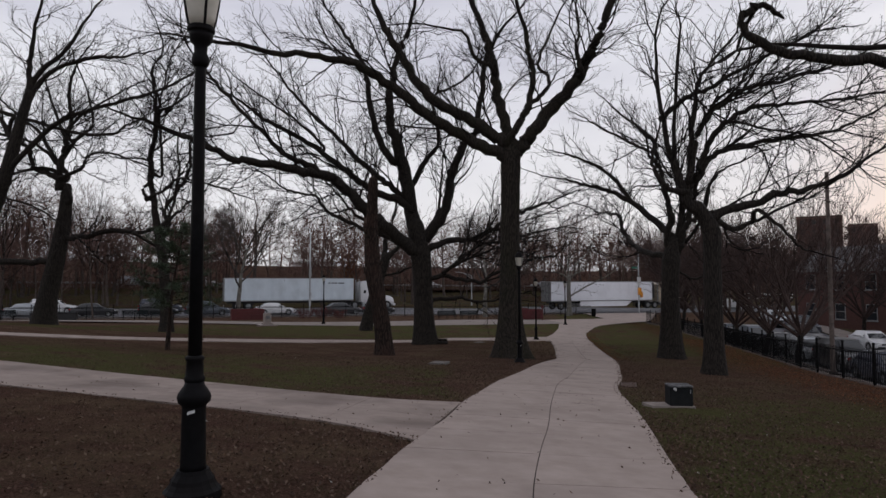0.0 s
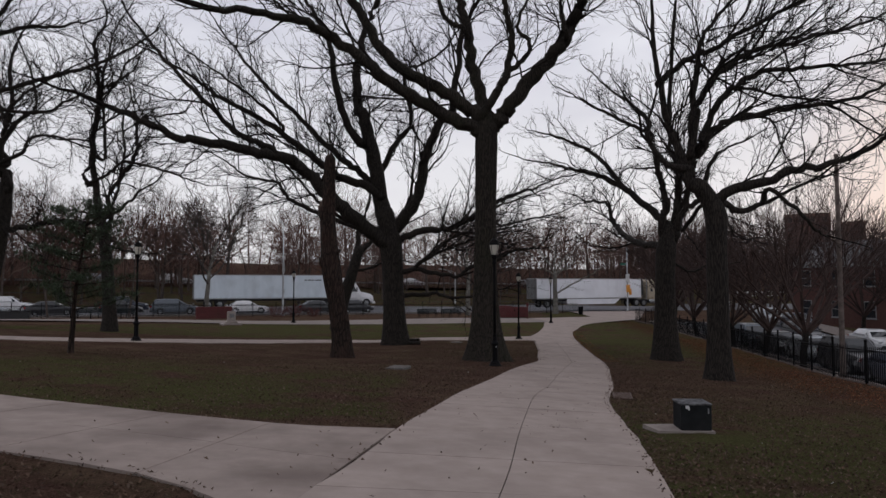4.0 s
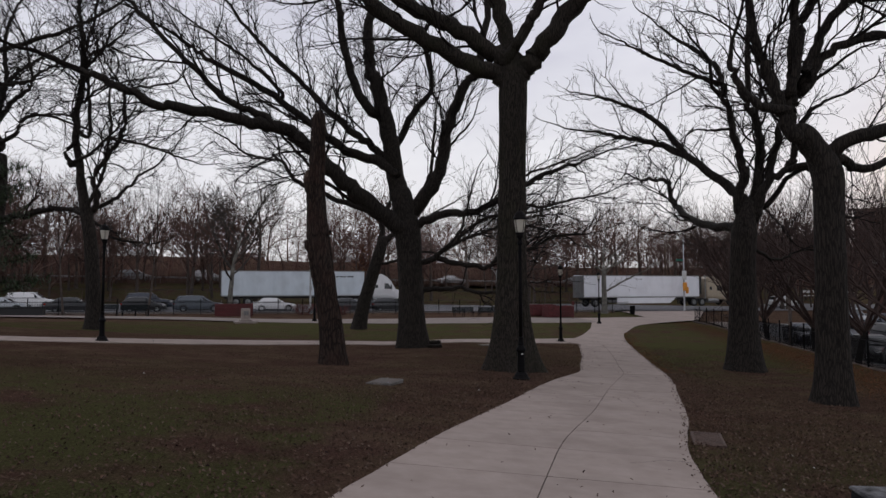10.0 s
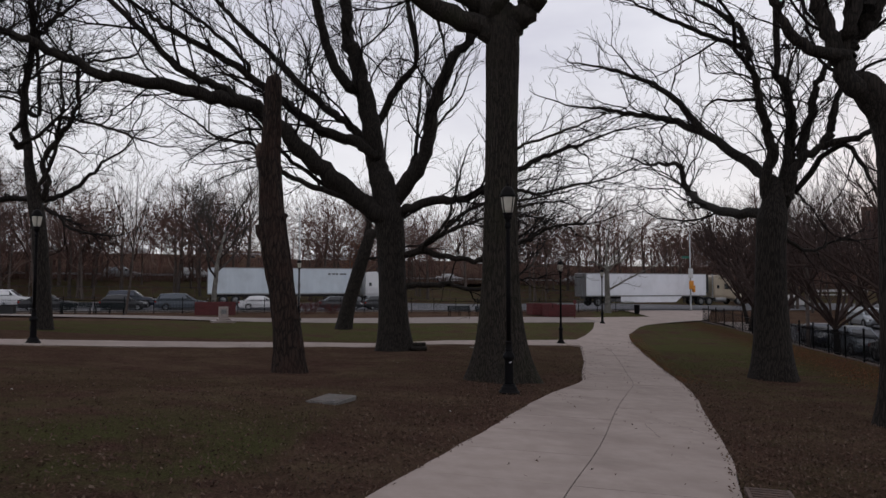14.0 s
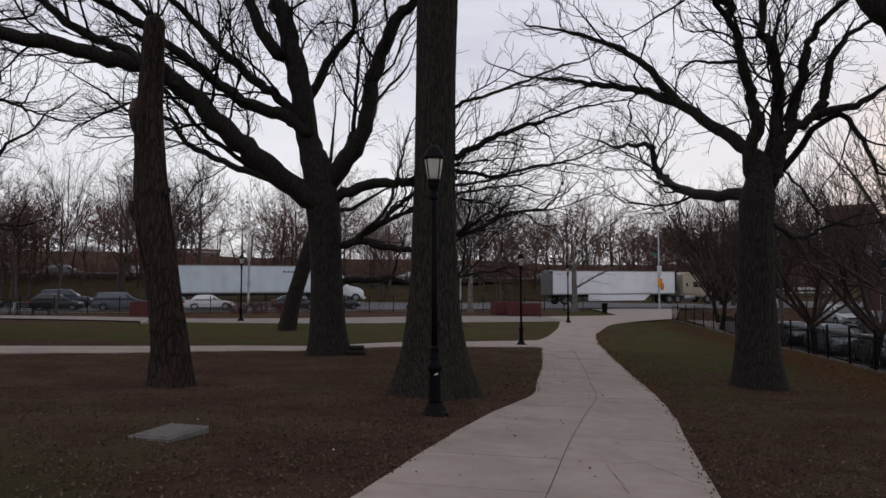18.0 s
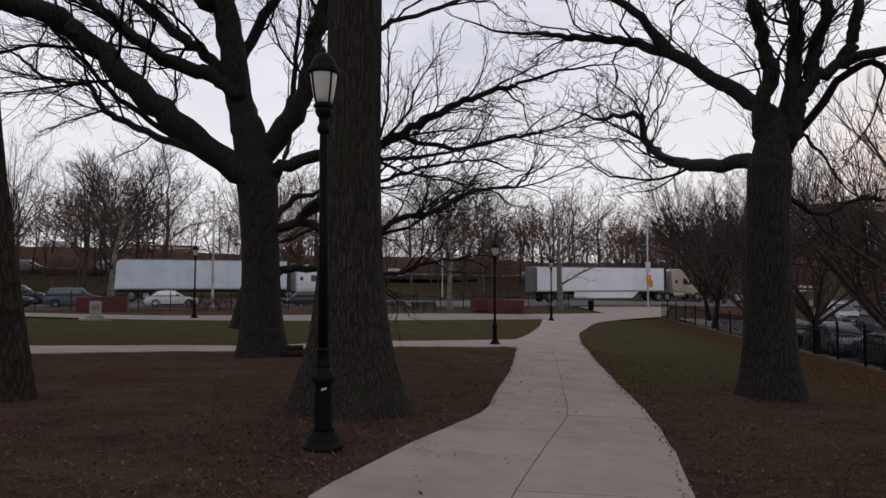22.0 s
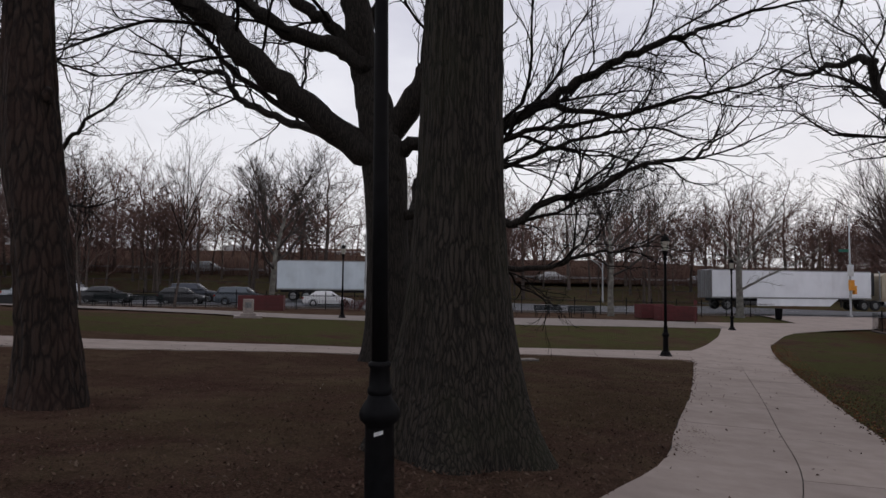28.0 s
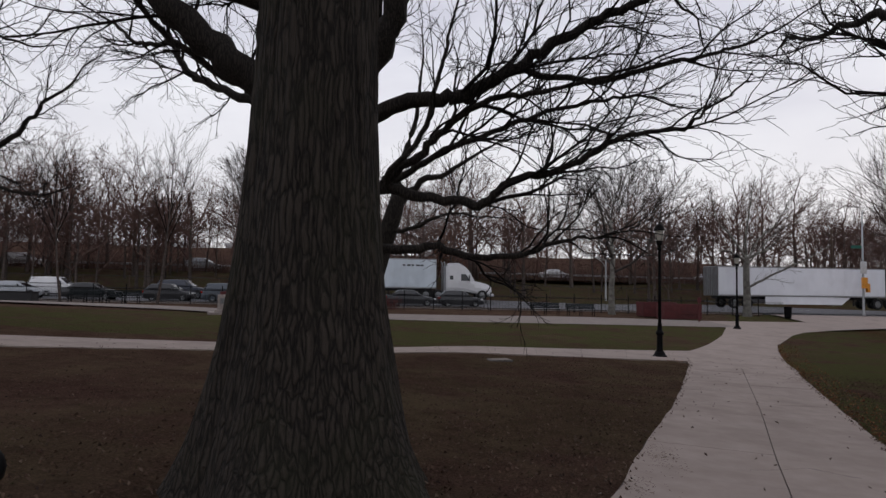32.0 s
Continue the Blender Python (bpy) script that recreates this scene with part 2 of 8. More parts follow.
def ground_mat():
    """Trodden winter lawn: soil, straw and green patches, by the sheet's own shares of grass and litter."""
    m = bpy.data.materials.new("winter_lawn")
    m.use_nodes = True
    nt, b = m.node_tree, m.node_tree.nodes["Principled BSDF"]
    co = nt.nodes.new("ShaderNodeTexCoord")

    def noise_at(scale, detail=5.0, rough=0.6):
        n = nt.nodes.new("ShaderNodeTexNoise")
        n.inputs["Scale"].default_value, n.inputs["Detail"].default_value, n.inputs["Roughness"].default_value = scale, detail, rough
        nt.links.new(co.outputs["Object"], n.inputs["Vector"])
        return n

    def mix(a, bcol, fac):
        x = nt.nodes.new("ShaderNodeMix")
        x.data_type = "RGBA"
        for sock, v in (("A", a), ("B", bcol)):
            if isinstance(v, tuple):
                x.inputs[sock].default_value = (*v, 1)
            else:
                nt.links.new(v, x.inputs[sock])
        nt.links.new(fac, x.inputs["Factor"])
        return x.outputs["Result"]

    def span(src, lo, hi, to=1.0):
        r = nt.nodes.new("ShaderNodeMapRange")
        r.inputs["From Min"].default_value, r.inputs["From Max"].default_value, r.inputs["To Max"].default_value = lo, hi, to
        nt.links.new(src, r.inputs["Value"])
        return r.outputs["Result"]

    def attr(name):
        a = nt.nodes.new("ShaderNodeAttribute")
        a.attribute_name = name
        return a.outputs["Fac"]

    fine, mid, big, patch = noise_at(38, 6, 0.7), noise_at(6), noise_at(1.1), noise_at(0.33)
    col = mix((0.026, 0.0150, 0.0125), (0.120, 0.070, 0.055), span(fine.outputs["Fac"], 0.35, 0.68))
    col = mix(col, (0.080, 0.053, 0.039), span(mid.outputs["Fac"], 0.48, 0.72, 0.55))
    straw = noise_at(0.55, 7, 0.68)
    col = mix(col, (0.115, 0.083, 0.055), span(straw.outputs["Fac"], 0.44, 0.64, 0.6))
    dim = noise_at(2.3, 6, 0.7)
    col = mix(col, (0.021, 0.0122, 0.0106), span(dim.outputs["Fac"], 0.50, 0.70, 0.5))
    green_amount = nt.nodes.new("ShaderNodeMath")
    green_amount.operation = "MULTIPLY"
    both = nt.nodes.new("ShaderNodeMath")
    both.operation = "ADD"
    nt.links.new(big.outputs["Fac"], both.inputs[0])
    nt.links.new(patch.outputs["Fac"], both.inputs[1])
    nt.links.new(span(both.outputs[0], 0.78, 1.08), green_amount.inputs[0])
    nt.links.new(attr("grass"), green_amount.inputs[1])
    green = mix((0.036, 0.036, 0.016), (0.094, 0.090, 0.041), span(fine.outputs["Fac"], 0.35, 0.7))
    col = mix(col, green, green_amount.outputs[0])
    red = mix((0.035, 0.016, 0.011), (0.11, 0.05, 0.03), span(fine.outputs["Fac"], 0.4, 0.66))
    lit = nt.nodes.new("ShaderNodeMath")
    lit.operation = "MULTIPLY"
    nt.links.new(attr("litter"), lit.inputs[0])
    nt.links.new(span(mid.outputs["Fac"], 0.3, 0.6), lit.inputs[1])
    col = mix(col, red, lit.outputs[0])
    nt.links.new(col, b.inputs["Base Color"])
    b.inputs["Roughness"].default_value = 1.0
    b.inputs["Specular IOR Level"].default_value = 0.0
    bp = nt.nodes.new("ShaderNodeBump")
    bp.inputs["Strength"].default_value, bp.inputs["Distance"].default_value = 1.0, 0.05
    nt.links.new(fine.outputs["Fac"], bp.inputs["Height"])
    nt.links.new(bp.outputs["Normal"], b.inputs["Normal"])
    return m


M_GROUND = ground_mat()
M_CONC = node_mat("old_concrete", (0.275, 0.227, 0.202), (0.334, 0.279, 0.251), 3.2, 1.0, 0.3, fine=60, coords="World", vary=0.03,
                  stain=(0.17, 0.14, 0.126), stain_scale=0.9, stain_amount=0.35, spec=0.05, bump_dist=0.006)
M_CONC_OLD = node_mat("dirty_old_concrete", (0.226, 0.184, 0.163), (0.288, 0.240, 0.214), 3.0, 1.0, 0.3, fine=60, coords="World", vary=0.03,
                      stain=(0.12, 0.095, 0.085), stain_scale=0.7, stain_amount=0.65, spec=0.05, bump_dist=0.006)
M_CONC_FAR = node_mat("pale_concrete", (0.185, 0.157, 0.142), (0.275, 0.238, 0.217), 5.0, 1.0, 0.2, spec=0.05, stain=(0.17, 0.15, 0.14), stain_amount=0.5)
M_JOINT = node_mat("joint_dirt", (0.03, 0.024, 0.02), (0.06, 0.05, 0.042), 30, 0.95, 0.3)
M_ASPHALT = node_mat("asphalt", (0.07, 0.07, 0.078), (0.13, 0.13, 0.14), 40, 0.8, 0.3, stain=(0.055, 0.055, 0.06))
M_LINE = node_mat("road_paint", (0.42, 0.42, 0.42), (0.62, 0.62, 0.62), 12, 0.7, 0.1, stain=(0.2, 0.2, 0.2))
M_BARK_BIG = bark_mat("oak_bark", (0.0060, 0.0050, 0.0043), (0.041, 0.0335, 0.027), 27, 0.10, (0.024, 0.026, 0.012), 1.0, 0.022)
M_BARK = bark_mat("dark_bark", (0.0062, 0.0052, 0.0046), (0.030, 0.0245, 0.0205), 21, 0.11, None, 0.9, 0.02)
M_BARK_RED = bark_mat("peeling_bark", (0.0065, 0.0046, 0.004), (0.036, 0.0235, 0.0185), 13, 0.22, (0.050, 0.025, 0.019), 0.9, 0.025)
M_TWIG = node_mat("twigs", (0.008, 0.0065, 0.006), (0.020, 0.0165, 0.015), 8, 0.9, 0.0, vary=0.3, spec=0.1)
M_TWIG_FAR = island_mat("far_twigs", [(0.07, 0.042, 0.035), (0.125, 0.076, 0.064), (0.10, 0.055, 0.045), (0.14, 0.100, 0.087), (0.055, 0.037, 0.033), (0.12, 0.066, 0.052)])
M_TRUNK_FAR = node_mat("far_bark", (0.045, 0.036, 0.032), (0.115, 0.092, 0.082), 5, 0.9, 0.3, vary=0.3, spec=0.1)
M_TWIG_RED = node_mat("reddish_twigs", (0.030, 0.021, 0.019), (0.070, 0.049, 0.044), 3, 0.9, 0.0, vary=0.25, spec=0.1)
M_PLANE = node_mat("plane_bark", (0.065, 0.060, 0.052), (0.22, 0.21, 0.185), 3.0, 0.85, 0.3, stain=(0.07, 0.06, 0.05), stain_scale=2.5, stain_amount=0.9)
M_PLANE_TWIG = node_mat("plane_twigs", (0.030, 0.026, 0.024), (0.085, 0.074, 0.068), 2, 0.9, 0.0, spec=0.1)
M_WOOD_RAW = node_mat("torn_wood", (0.04, 0.024, 0.017), (0.095, 0.058, 0.040), 9, 0.85, 0.5, stretch=(1, 1, 0.15), stain=(0.05, 0.035, 0.025))
M_IRON = node_mat("black_iron", (0.003, 0.003, 0.0035), (0.007, 0.007, 0.008), 14, 0.55, 0.3, 0.0, stain=(0.012, 0.009, 0.008), spec=0.06, bump_dist=0.004)
M_FROST = node_mat("frosted_lamp_glass", (0.42, 0.40, 0.35), (0.56, 0.54, 0.48), 5, 0.35, 0.0, stain=(0.30, 0.27, 0.22), stain_scale=3)
M_STICKER = node_mat("worn_sticker", (0.45, 0.45, 0.46), (0.62, 0.62, 0.63), 40, 0.6, 0.0)
M_BOX = node_mat("dark_green_paint", (0.005, 0.006, 0.007), (0.012, 0.014, 0.016), 8, 0.7, 0.2, spec=0.12, stain=(0.03, 0.028, 0.026), stain_amount=0.3)
M_BOXTOP = node_mat("chipped_grey_top", (0.012, 0.012, 0.014), (0.15, 0.15, 0.155), 11, 0.8, 0.3, spec=0.15)
M_STEEL = node_mat("weathered_steel", (0.12, 0.125, 0.13), (0.27, 0.275, 0.28), 11, 0.55, 0.2, 0.6, stain=(0.12, 0.075, 0.055), stain_scale=3)
M_RUST = node_mat("rusty_iron", (0.045, 0.028, 0.022), (0.095, 0.060, 0.047), 14, 0.9, 0.3, 0.0)
M_PLATE = node_mat("dull_steel_plate", (0.060, 0.052, 0.047), (0.125, 0.110, 0.100), 9, 0.75, 0.3, 0.1, stain=(0.07, 0.04, 0.03), stain_scale=3)
M_PADDARK = node_mat("dirty_concrete", (0.08, 0.075, 0.07), (0.15, 0.14, 0.13), 8, 0.9, 0.3)
M_KERB = node_mat("grimy_kerb_stone", (0.055, 0.043, 0.038), (0.115, 0.095, 0.085), 6, 1.0, 0.3, spec=0.05)
M_GALV = node_mat("galvanised_steel", (0.24, 0.245, 0.25), (0.36, 0.365, 0.37), 8, 0.5, 0.05, 0.5)
M_REDBOX = node_mat("dull_red_paint", (0.062, 0.009, 0.010), (0.105, 0.017, 0.018), 4, 0.75, 0.2, stain=(0.05, 0.014, 0.012))
M_STONE = node_mat("pinkish_stone", (0.22, 0.185, 0.17), (0.36, 0.31, 0.285), 7, 0.85, 0.4, stain=(0.16, 0.13, 0.12))
M_BENCH = node_mat("dark_green_slats", (0.008, 0.011, 0.012), (0.020, 0.025, 0.027), 10, 0.8, 0.2, spec=0.1, stretch=(0.2, 1, 1))
M_BRICK = node_mat("red_brick", (0.052, 0.022, 0.018), (0.098, 0.042, 0.034), 5, 0.9, 0.3, stain=(0.07, 0.03, 0.025), stain_scale=0.5)
M_BRICK_TAN = node_mat("tan_brick", (0.14, 0.085, 0.06), (0.24, 0.15, 0.11), 2, 0.9, 0.2, stain=(0.10, 0.06, 0.05), stain_scale=0.2)
M_WHITEWALL = node_mat("pale_render", (0.48, 0.48, 0.48), (0.66, 0.66, 0.66), 1.0, 0.8, 0.1, stain=(0.36, 0.36, 0.37), stain_scale=0.3)
M_ROOF = node_mat("dark_roof", (0.05, 0.05, 0.055), (0.11, 0.105, 0.105), 6, 0.85, 0.3)
M_TRIM = node_mat("white_trim", (0.42, 0.42, 0.42), (0.62, 0.62, 0.62), 6, 0.6, 0.1)
M_TRIM_DULL = node_mat("weathered_trim", (0.15, 0.15, 0.155), (0.26, 0.26, 0.265), 6, 0.7, 0.1)
M_PANE = glass_mat("dark_pane", (0.02, 0.022, 0.026))
M_RUBBER = node_mat("tyre_rubber", (0.010, 0.010, 0.011), (0.024, 0.024, 0.025), 20, 0.85, 0.2)
M_ALLOY = paint_mat("grey_alloy", (0.34, 0.35, 0.36), 0.35, 0.7)
M_CARGLASS = glass_mat("car_glass", (0.012, 0.014, 0.017), 0.05)
M_TRIMBLACK = node_mat("black_plastic", (0.010, 0.010, 0.011), (0.022, 0.022, 0.024), 12, 0.6, 0.1)
M_LENS_RED = paint_mat("red_lens", (0.30, 0.012, 0.012), 0.2)
M_LENS_CLEAR = paint_mat("clear_lens", (0.55, 0.55, 0.56), 0.15)
M_ORANGE = paint_mat("orange_paint", (0.75, 0.30, 0.03), 0.5)
M_GREENSIGN = paint_mat("green_sign", (0.010, 0.11, 0.075), 0.5)
M_TRAILER = node_mat("white_trailer_skin", (0.78, 0.80, 0.85), (0.86, 0.88, 0.93), 1.3, 0.45, 0.05, stain=(0.68, 0.69, 0.73), stain_scale=0.7, stretch=(1, 1, 0.25))
M_TRAILER_BLUE = node_mat("bluish_trailer_skin", (0.52, 0.58, 0.63), (0.62, 0.68, 0.73), 1.3, 0.45, 0.05, stain=(0.42, 0.46, 0.49), stain_scale=0.7, stretch=(1, 1, 0.25))
M_BUSH = node_mat("russet_shrub", (0.05, 0.015, 0.013), (0.12, 0.035, 0.03), 5, 0.9, 0.0)
M_PINE = node_mat("pine_needles", (0.012, 0.026, 0.010), (0.034, 0.055, 0.020), 6, 0.8, 0.0, vary=0.2)
M_LEAF = island_mat("dead_leaves", [(0.046, 0.029, 0.023), (0.095, 0.062, 0.046), (0.060, 0.034, 0.026), (0.13, 0.094, 0.072), (0.024, 0.016, 0.014), (0.12, 0.075, 0.052)])
M_LEAF_RED = island_mat("reddish_leaves", [(0.09, 0.030, 0.018), (0.18, 0.075, 0.036), (0.055, 0.022, 0.016), (0.22, 0.12, 0.06), (0.12, 0.04, 0.026)])
M_BLADE = island_mat("grass_blades", [(0.030, 0.031, 0.014), (0.058, 0.040, 0.026), (0.040, 0.026, 0.019), (0.066, 0.045, 0.031), (0.030, 0.033, 0.014)])
M_CHIP = island_mat("pale_scraps", [(0.30, 0.29, 0.27), (0.18, 0.16, 0.13), (0.42, 0.41, 0.40)])


# ---- building helpers ----
def mesh_of(name, verts, faces, material, smooth=False):
    me = bpy.data.meshes.new(name)
    me.from_pydata([tuple(v) for v in verts] if not isinstance(verts, np.ndarray) else verts.tolist(), [], faces)
    me.materials.append(material)
    if smooth:
        me.polygons.foreach_set("use_smooth", [True] * len(me.polygons))
    me.update()
    return me


def thing(name, m, label, category, group="", kind=""):
    ob = new(name)
    ob.empty_display_size = 0.2
    ob.matrix_world = m
    return tagged(ob, label, category, group, kind)


def part(name, bm, material, parent, label="", smooth=False, at=None):
    """Link a bmesh, a mesh or a (verts, faces) pair as one mesh object under its thing or part."""
    if isinstance(bm, bpy.types.Mesh):
        me = bm
    elif isinstance(bm, tuple):
        me = mesh_of(name, bm[0], bm[1], material, smooth)
    else:
        me = bpy.data.meshes.new(name)
        bm.to_mesh(me)
        bm.free()
        me.materials.append(material)
        if smooth:
            me.polygons.foreach_set("use_smooth", [True] * len(me.polygons))
    ob = new(name, me)
    ob.parent = parent
    if at is not None:
        ob.matrix_basis = at
    if label:
        tagged(ob, label)
    return ob


def box_bm(x0, x1, y0, y1, z0, z1, bevel=0.0, segments=1):
    bm = bmesh.new()
    bmesh.ops.create_cube(bm, size=1)
    for v in bm.verts:
        v.co = ((x0, x1)[v.co.x > 0], (y0, y1)[v.co.y > 0], (z0, z1)[v.co.z > 0])
    if bevel:
        bmesh.ops.bevel(bm, geom=bm.edges[:], offset=bevel, segments=segments, affect="EDGES", profile=0.6)
    return bm


def lathe_bm(profile, sides=20, twist=0.0):
    """A turned shape: (radius, height) from bottom to top, closed at both ends."""
    verts, faces = [], []
    for r, z in profile:
        for i in range(sides):
            a = math.tau * (i + twist) / sides
            verts.append((r * math.cos(a), r * math.sin(a), z))
    for k in range(len(profile) - 1):
        for i in range(sides):
            j = (i + 1) % sides
            faces.append((k * sides + i, k * sides + j, (k + 1) * sides + j, (k + 1) * sides + i))
    faces.append(tuple(reversed(range(sides))))
    faces.append(tuple((len(profile) - 1) * sides + i for i in range(sides)))
    return verts, faces


def wheel_verts(radius, width, sides=22):
    """A wheel's ring with rounded shoulders; axle along y."""
    prof = [(radius * 0.62, -width / 2), (radius * 0.93, -width / 2), (radius, -width * 0.32), (radius, width * 0.32), (radius * 0.93, width / 2), (radius * 0.62, width / 2)]
    verts, faces = [], []
    for r, y in prof:
        for i in range(sides):
            a = math.tau * i / sides
            verts.append((r * math.cos(a), y, r * math.sin(a)))
    n = len(prof)
    for k in range(n):
        for i in range(sides):
            j = (i + 1) % sides
            q = (k + 1) % n
            faces.append((k * sides + i, q * sides + i, q * sides + j, k * sides + j))
    return verts, faces


def rim_verts(radius, width, spokes=5):
    verts, faces = [], []

    def ring(r, y, sides=20):
        s = len(verts)
        for i in range(sides):
            a = math.tau * i / sides
            verts.append((r * math.cos(a), y, r * math.sin(a)))
        return s
    a, b, c = ring(radius, -width / 2), ring(radius * 0.92, -width * 0.15), ring(radius * 0.25, -width * 0.42)
    for p, q in ((a, b), (b, c)):
        for i in range(20):
            j = (i + 1) % 20
            faces.append((p + i, p + j, q + j, q + i))
    faces.append(tuple(c + i for i in range(20)))
    for k in range(spokes):
        t = math.tau * k / spokes
        ux, uz, vx, vz = math.cos(t), math.sin(t), -math.sin(t), math.cos(t)
        s = len(verts)
        for r, w in ((0.2, 0.16), (0.95, 0.11)):
            for sg in (-1, 1):
                for y in (-width * 0.5, -width * 0.3):
                    verts.append((radius * (r * ux + sg * w * vx), y, radius * (r * uz + sg * w * vz)))
        faces += [(s, s + 2, s + 6, s + 4), (s, s + 4, s + 5, s + 1), (s + 2, s + 3, s + 7, s + 6), (s + 4, s + 6, s + 7, s + 5)]
    return verts, faces


# ---- the lie of the land ----
ROAD_U, ROAD_N = Vector((0.927, 0.375)), Vector((-0.375, 0.927))
ROAD_TURN = math.degrees(math.atan2(0.375, 0.927))


def uv(u, v):
    """A place by its way along and across the main road."""
    return (ROAD_U.x * u + ROAD_N.x * v, ROAD_U.y * u + ROAD_N.y * v)


def ease(t):
    t = min(max(t, 0.0), 1.0)
    return t * t * (3 - 2 * t)


def bulge(s):
    """How far the side street's railings bow out from the straight."""
    return 1.3 * math.sin(math.pi * min(max((s - 12) / 46.0, 0.0), 1.0))


def land(x, y):
    """The height of the ground: a lawn falling to the road, an embankment beyond."""
    u, v = 0.927 * x + 0.375 * y, -0.375 * x + 0.927 * y
    xc, yc = min(max(x, -30.0), 26.0), min(max(y, -12.0), 64.0)
    near = 0.0335 - 0.0713 * xc - 0.0657 * yc + 0.00055 * xc * xc + 0.00078 * xc * yc + 0.00038 * yc * yc
    near -= 0.17 * ease((1.0 - x) / 4.0) * ease((y - 22.0) / 5.0)
    uc = min(max(u, -70.0), 90.0)
    lawn = -1.85 - 0.0203 * (uc - 6)
    road = -2.0 - 0.0095 * (uc - 6) + 0.03 * min(max(v - 79, 0.0), 13.0)
    k = ease((v - 44) / 15.0)
    z = near * (1 - k) + lawn * k
    k = ease((v - 63) / 11.0)
    z = z * (1 - k) + road * k
    p, q = x - 13.2, y - 15.0
    s = 0.1573 * p + 0.9875 * q
    off = 0.9875 * p - 0.1573 * q - bulge(s)
    z -= 0.75 * ease((off - 0.15) / 1.2) * ease((58 - s) / 14.0)
    return z + 2.7 * ease((v - 93) / 13.0) + 5.4 * ease((v - 119) / 36.0)


def on_land(x, y, turn=0.0, lift=0.0):
    return pose(x, y, land(x, y) + lift, 0, 0, turn)


def on_road(u, v, turn=0.0, lift=0.0):
    x, y = uv(u, v)
    return pose(x, y, land(x, y) + lift, 0, 0, ROAD_TURN + turn)


def smooth_line(points, step):
    """Points along a smooth curve through the given ones, at about even steps."""
    pts = [Vector(p) for p in points]
    pts = [pts[0] * 2 - pts[1]] + pts + [pts[-1] * 2 - pts[-2]]
    out = []
    for i in range(1, len(pts) - 2):
        a, b, c, d = pts[i - 1], pts[i], pts[i + 1], pts[i + 2]
        n = max(1, int((c - b).length / step))
        for k in range(n):
            t = k / n
            out.append(0.5 * ((2 * b) + (c - a) * t + (2 * a - 5 * b + 4 * c - d) * t * t + (3 * b - a - 3 * c + d) * t ** 3))
    out.append(pts[-2])
    return out


MAIN_L = [(-1.9, -9), (-1.5, -3), (-1.05, 3), (-0.8, 5.5), (-0.45, 7.9), (0.0, 10.3), (0.39, 12.9), (0.99, 15.7), (1.49, 17.9), (2.3, 20.75), (3.22, 24.15), (4.0, 26.6), (4.9, 29.0), (5.4, 32.1), (6.05, 36.0), (7.15, 44.3)]
MAIN_R = [(1.0, -9), (1.5, -3), (2.05, 3), (2.3, 5.8), (2.75, 8.1), (3.25, 10.4), (3.7, 12.6), (4.2, 15.5), (4.62, 17.6), (5.55, 20.6), (6.42, 24.1), (7.08, 26.7), (7.6, 29.2), (8.05, 32.0), (8.75, 36.6), (9.9, 44.0)]
FORK_L = [(-0.35, 8.3), (-1.3, 9.1), (-2.4, 9.65), (-4.3, 10.15), (-7.4, 10.85), (-14, 12.4), (-26, 15.0)]
FORK_R = [(0.33, 12.6), (-0.9, 12.45), (-1.9, 12.6), (-3.65, 13.0), (-7.0, 13.9), (-13, 15.6), (-25, 18.2)]
CROSS_N = [(-36, 20), (-22, 24.4), (-15, 28.0), (-11.3, 31.4), (-8.0, 34.4), (-4.6, 38.2), (-2.2, 40.1), (1.8, 43.0), (8.0, 45.7)]
CROSS_F = [(-37, 22.2), (-22.8, 26.6), (-16, 30.2), (-12.7, 33.6), (-8.8, 37.6), (-5.4, 40.9), (-3.1, 42.4), (1.2, 45.8), (8.5, 50.8)]


def even_pairs(left, right, per=10):
    """Two smooth edges with matching steps, as pairs of points."""
    def run(points):
        pts = [Vector(p) for p in points]
        pts = [pts[0] * 2 - pts[1]] + pts + [pts[-1] * 2 - pts[-2]]
        out = []
        for i in range(1, len(pts) - 2):
            a, b, c, d = pts[i - 1:i + 3]
            for k in range(per):
                t = k / per
                out.append(0.5 * ((2 * b) + (c - a) * t + (2 * a - 5 * b + 4 * c - d) * t * t + (3 * b - a - 3 * c + d) * t ** 3))
        return out + [pts[-2]]
    return list(zip(run(left), run(right)))


def pair_at(pairs, lengths, s):
    for i in range(len(lengths) - 1):
        if lengths[i + 1] >= s:
            t = (s - lengths[i]) / max(1e-6, lengths[i + 1] - lengths[i])
            return pairs[i][0].lerp(pairs[i + 1][0], t), pairs[i][1].lerp(pairs[i + 1][1], t)
    return pairs[-1]


def mid_lengths(pairs):
    out = [0.0]
    for (a, b), (c, d) in zip(pairs, pairs[1:]):
        out.append(out[-1] + ((c + d) / 2 - (a + b) / 2).length)
    return out


def strip_mesh(name, pairs, lift, material, across=4):
    verts, faces = [], []
    for a, b in pairs:
        for k in range(across + 1):
            p = a.lerp(b, k / across)
            verts.append((p.x, p.y, land(p.x, p.y) + lift))
    w = across + 1
    for i in range(len(pairs) - 1):
        for k in range(across):
            faces.append((i * w + k, i * w + k + 1, (i + 1) * w + k + 1, (i + 1) * w + k))
    return mesh_of(name, verts, faces, material)


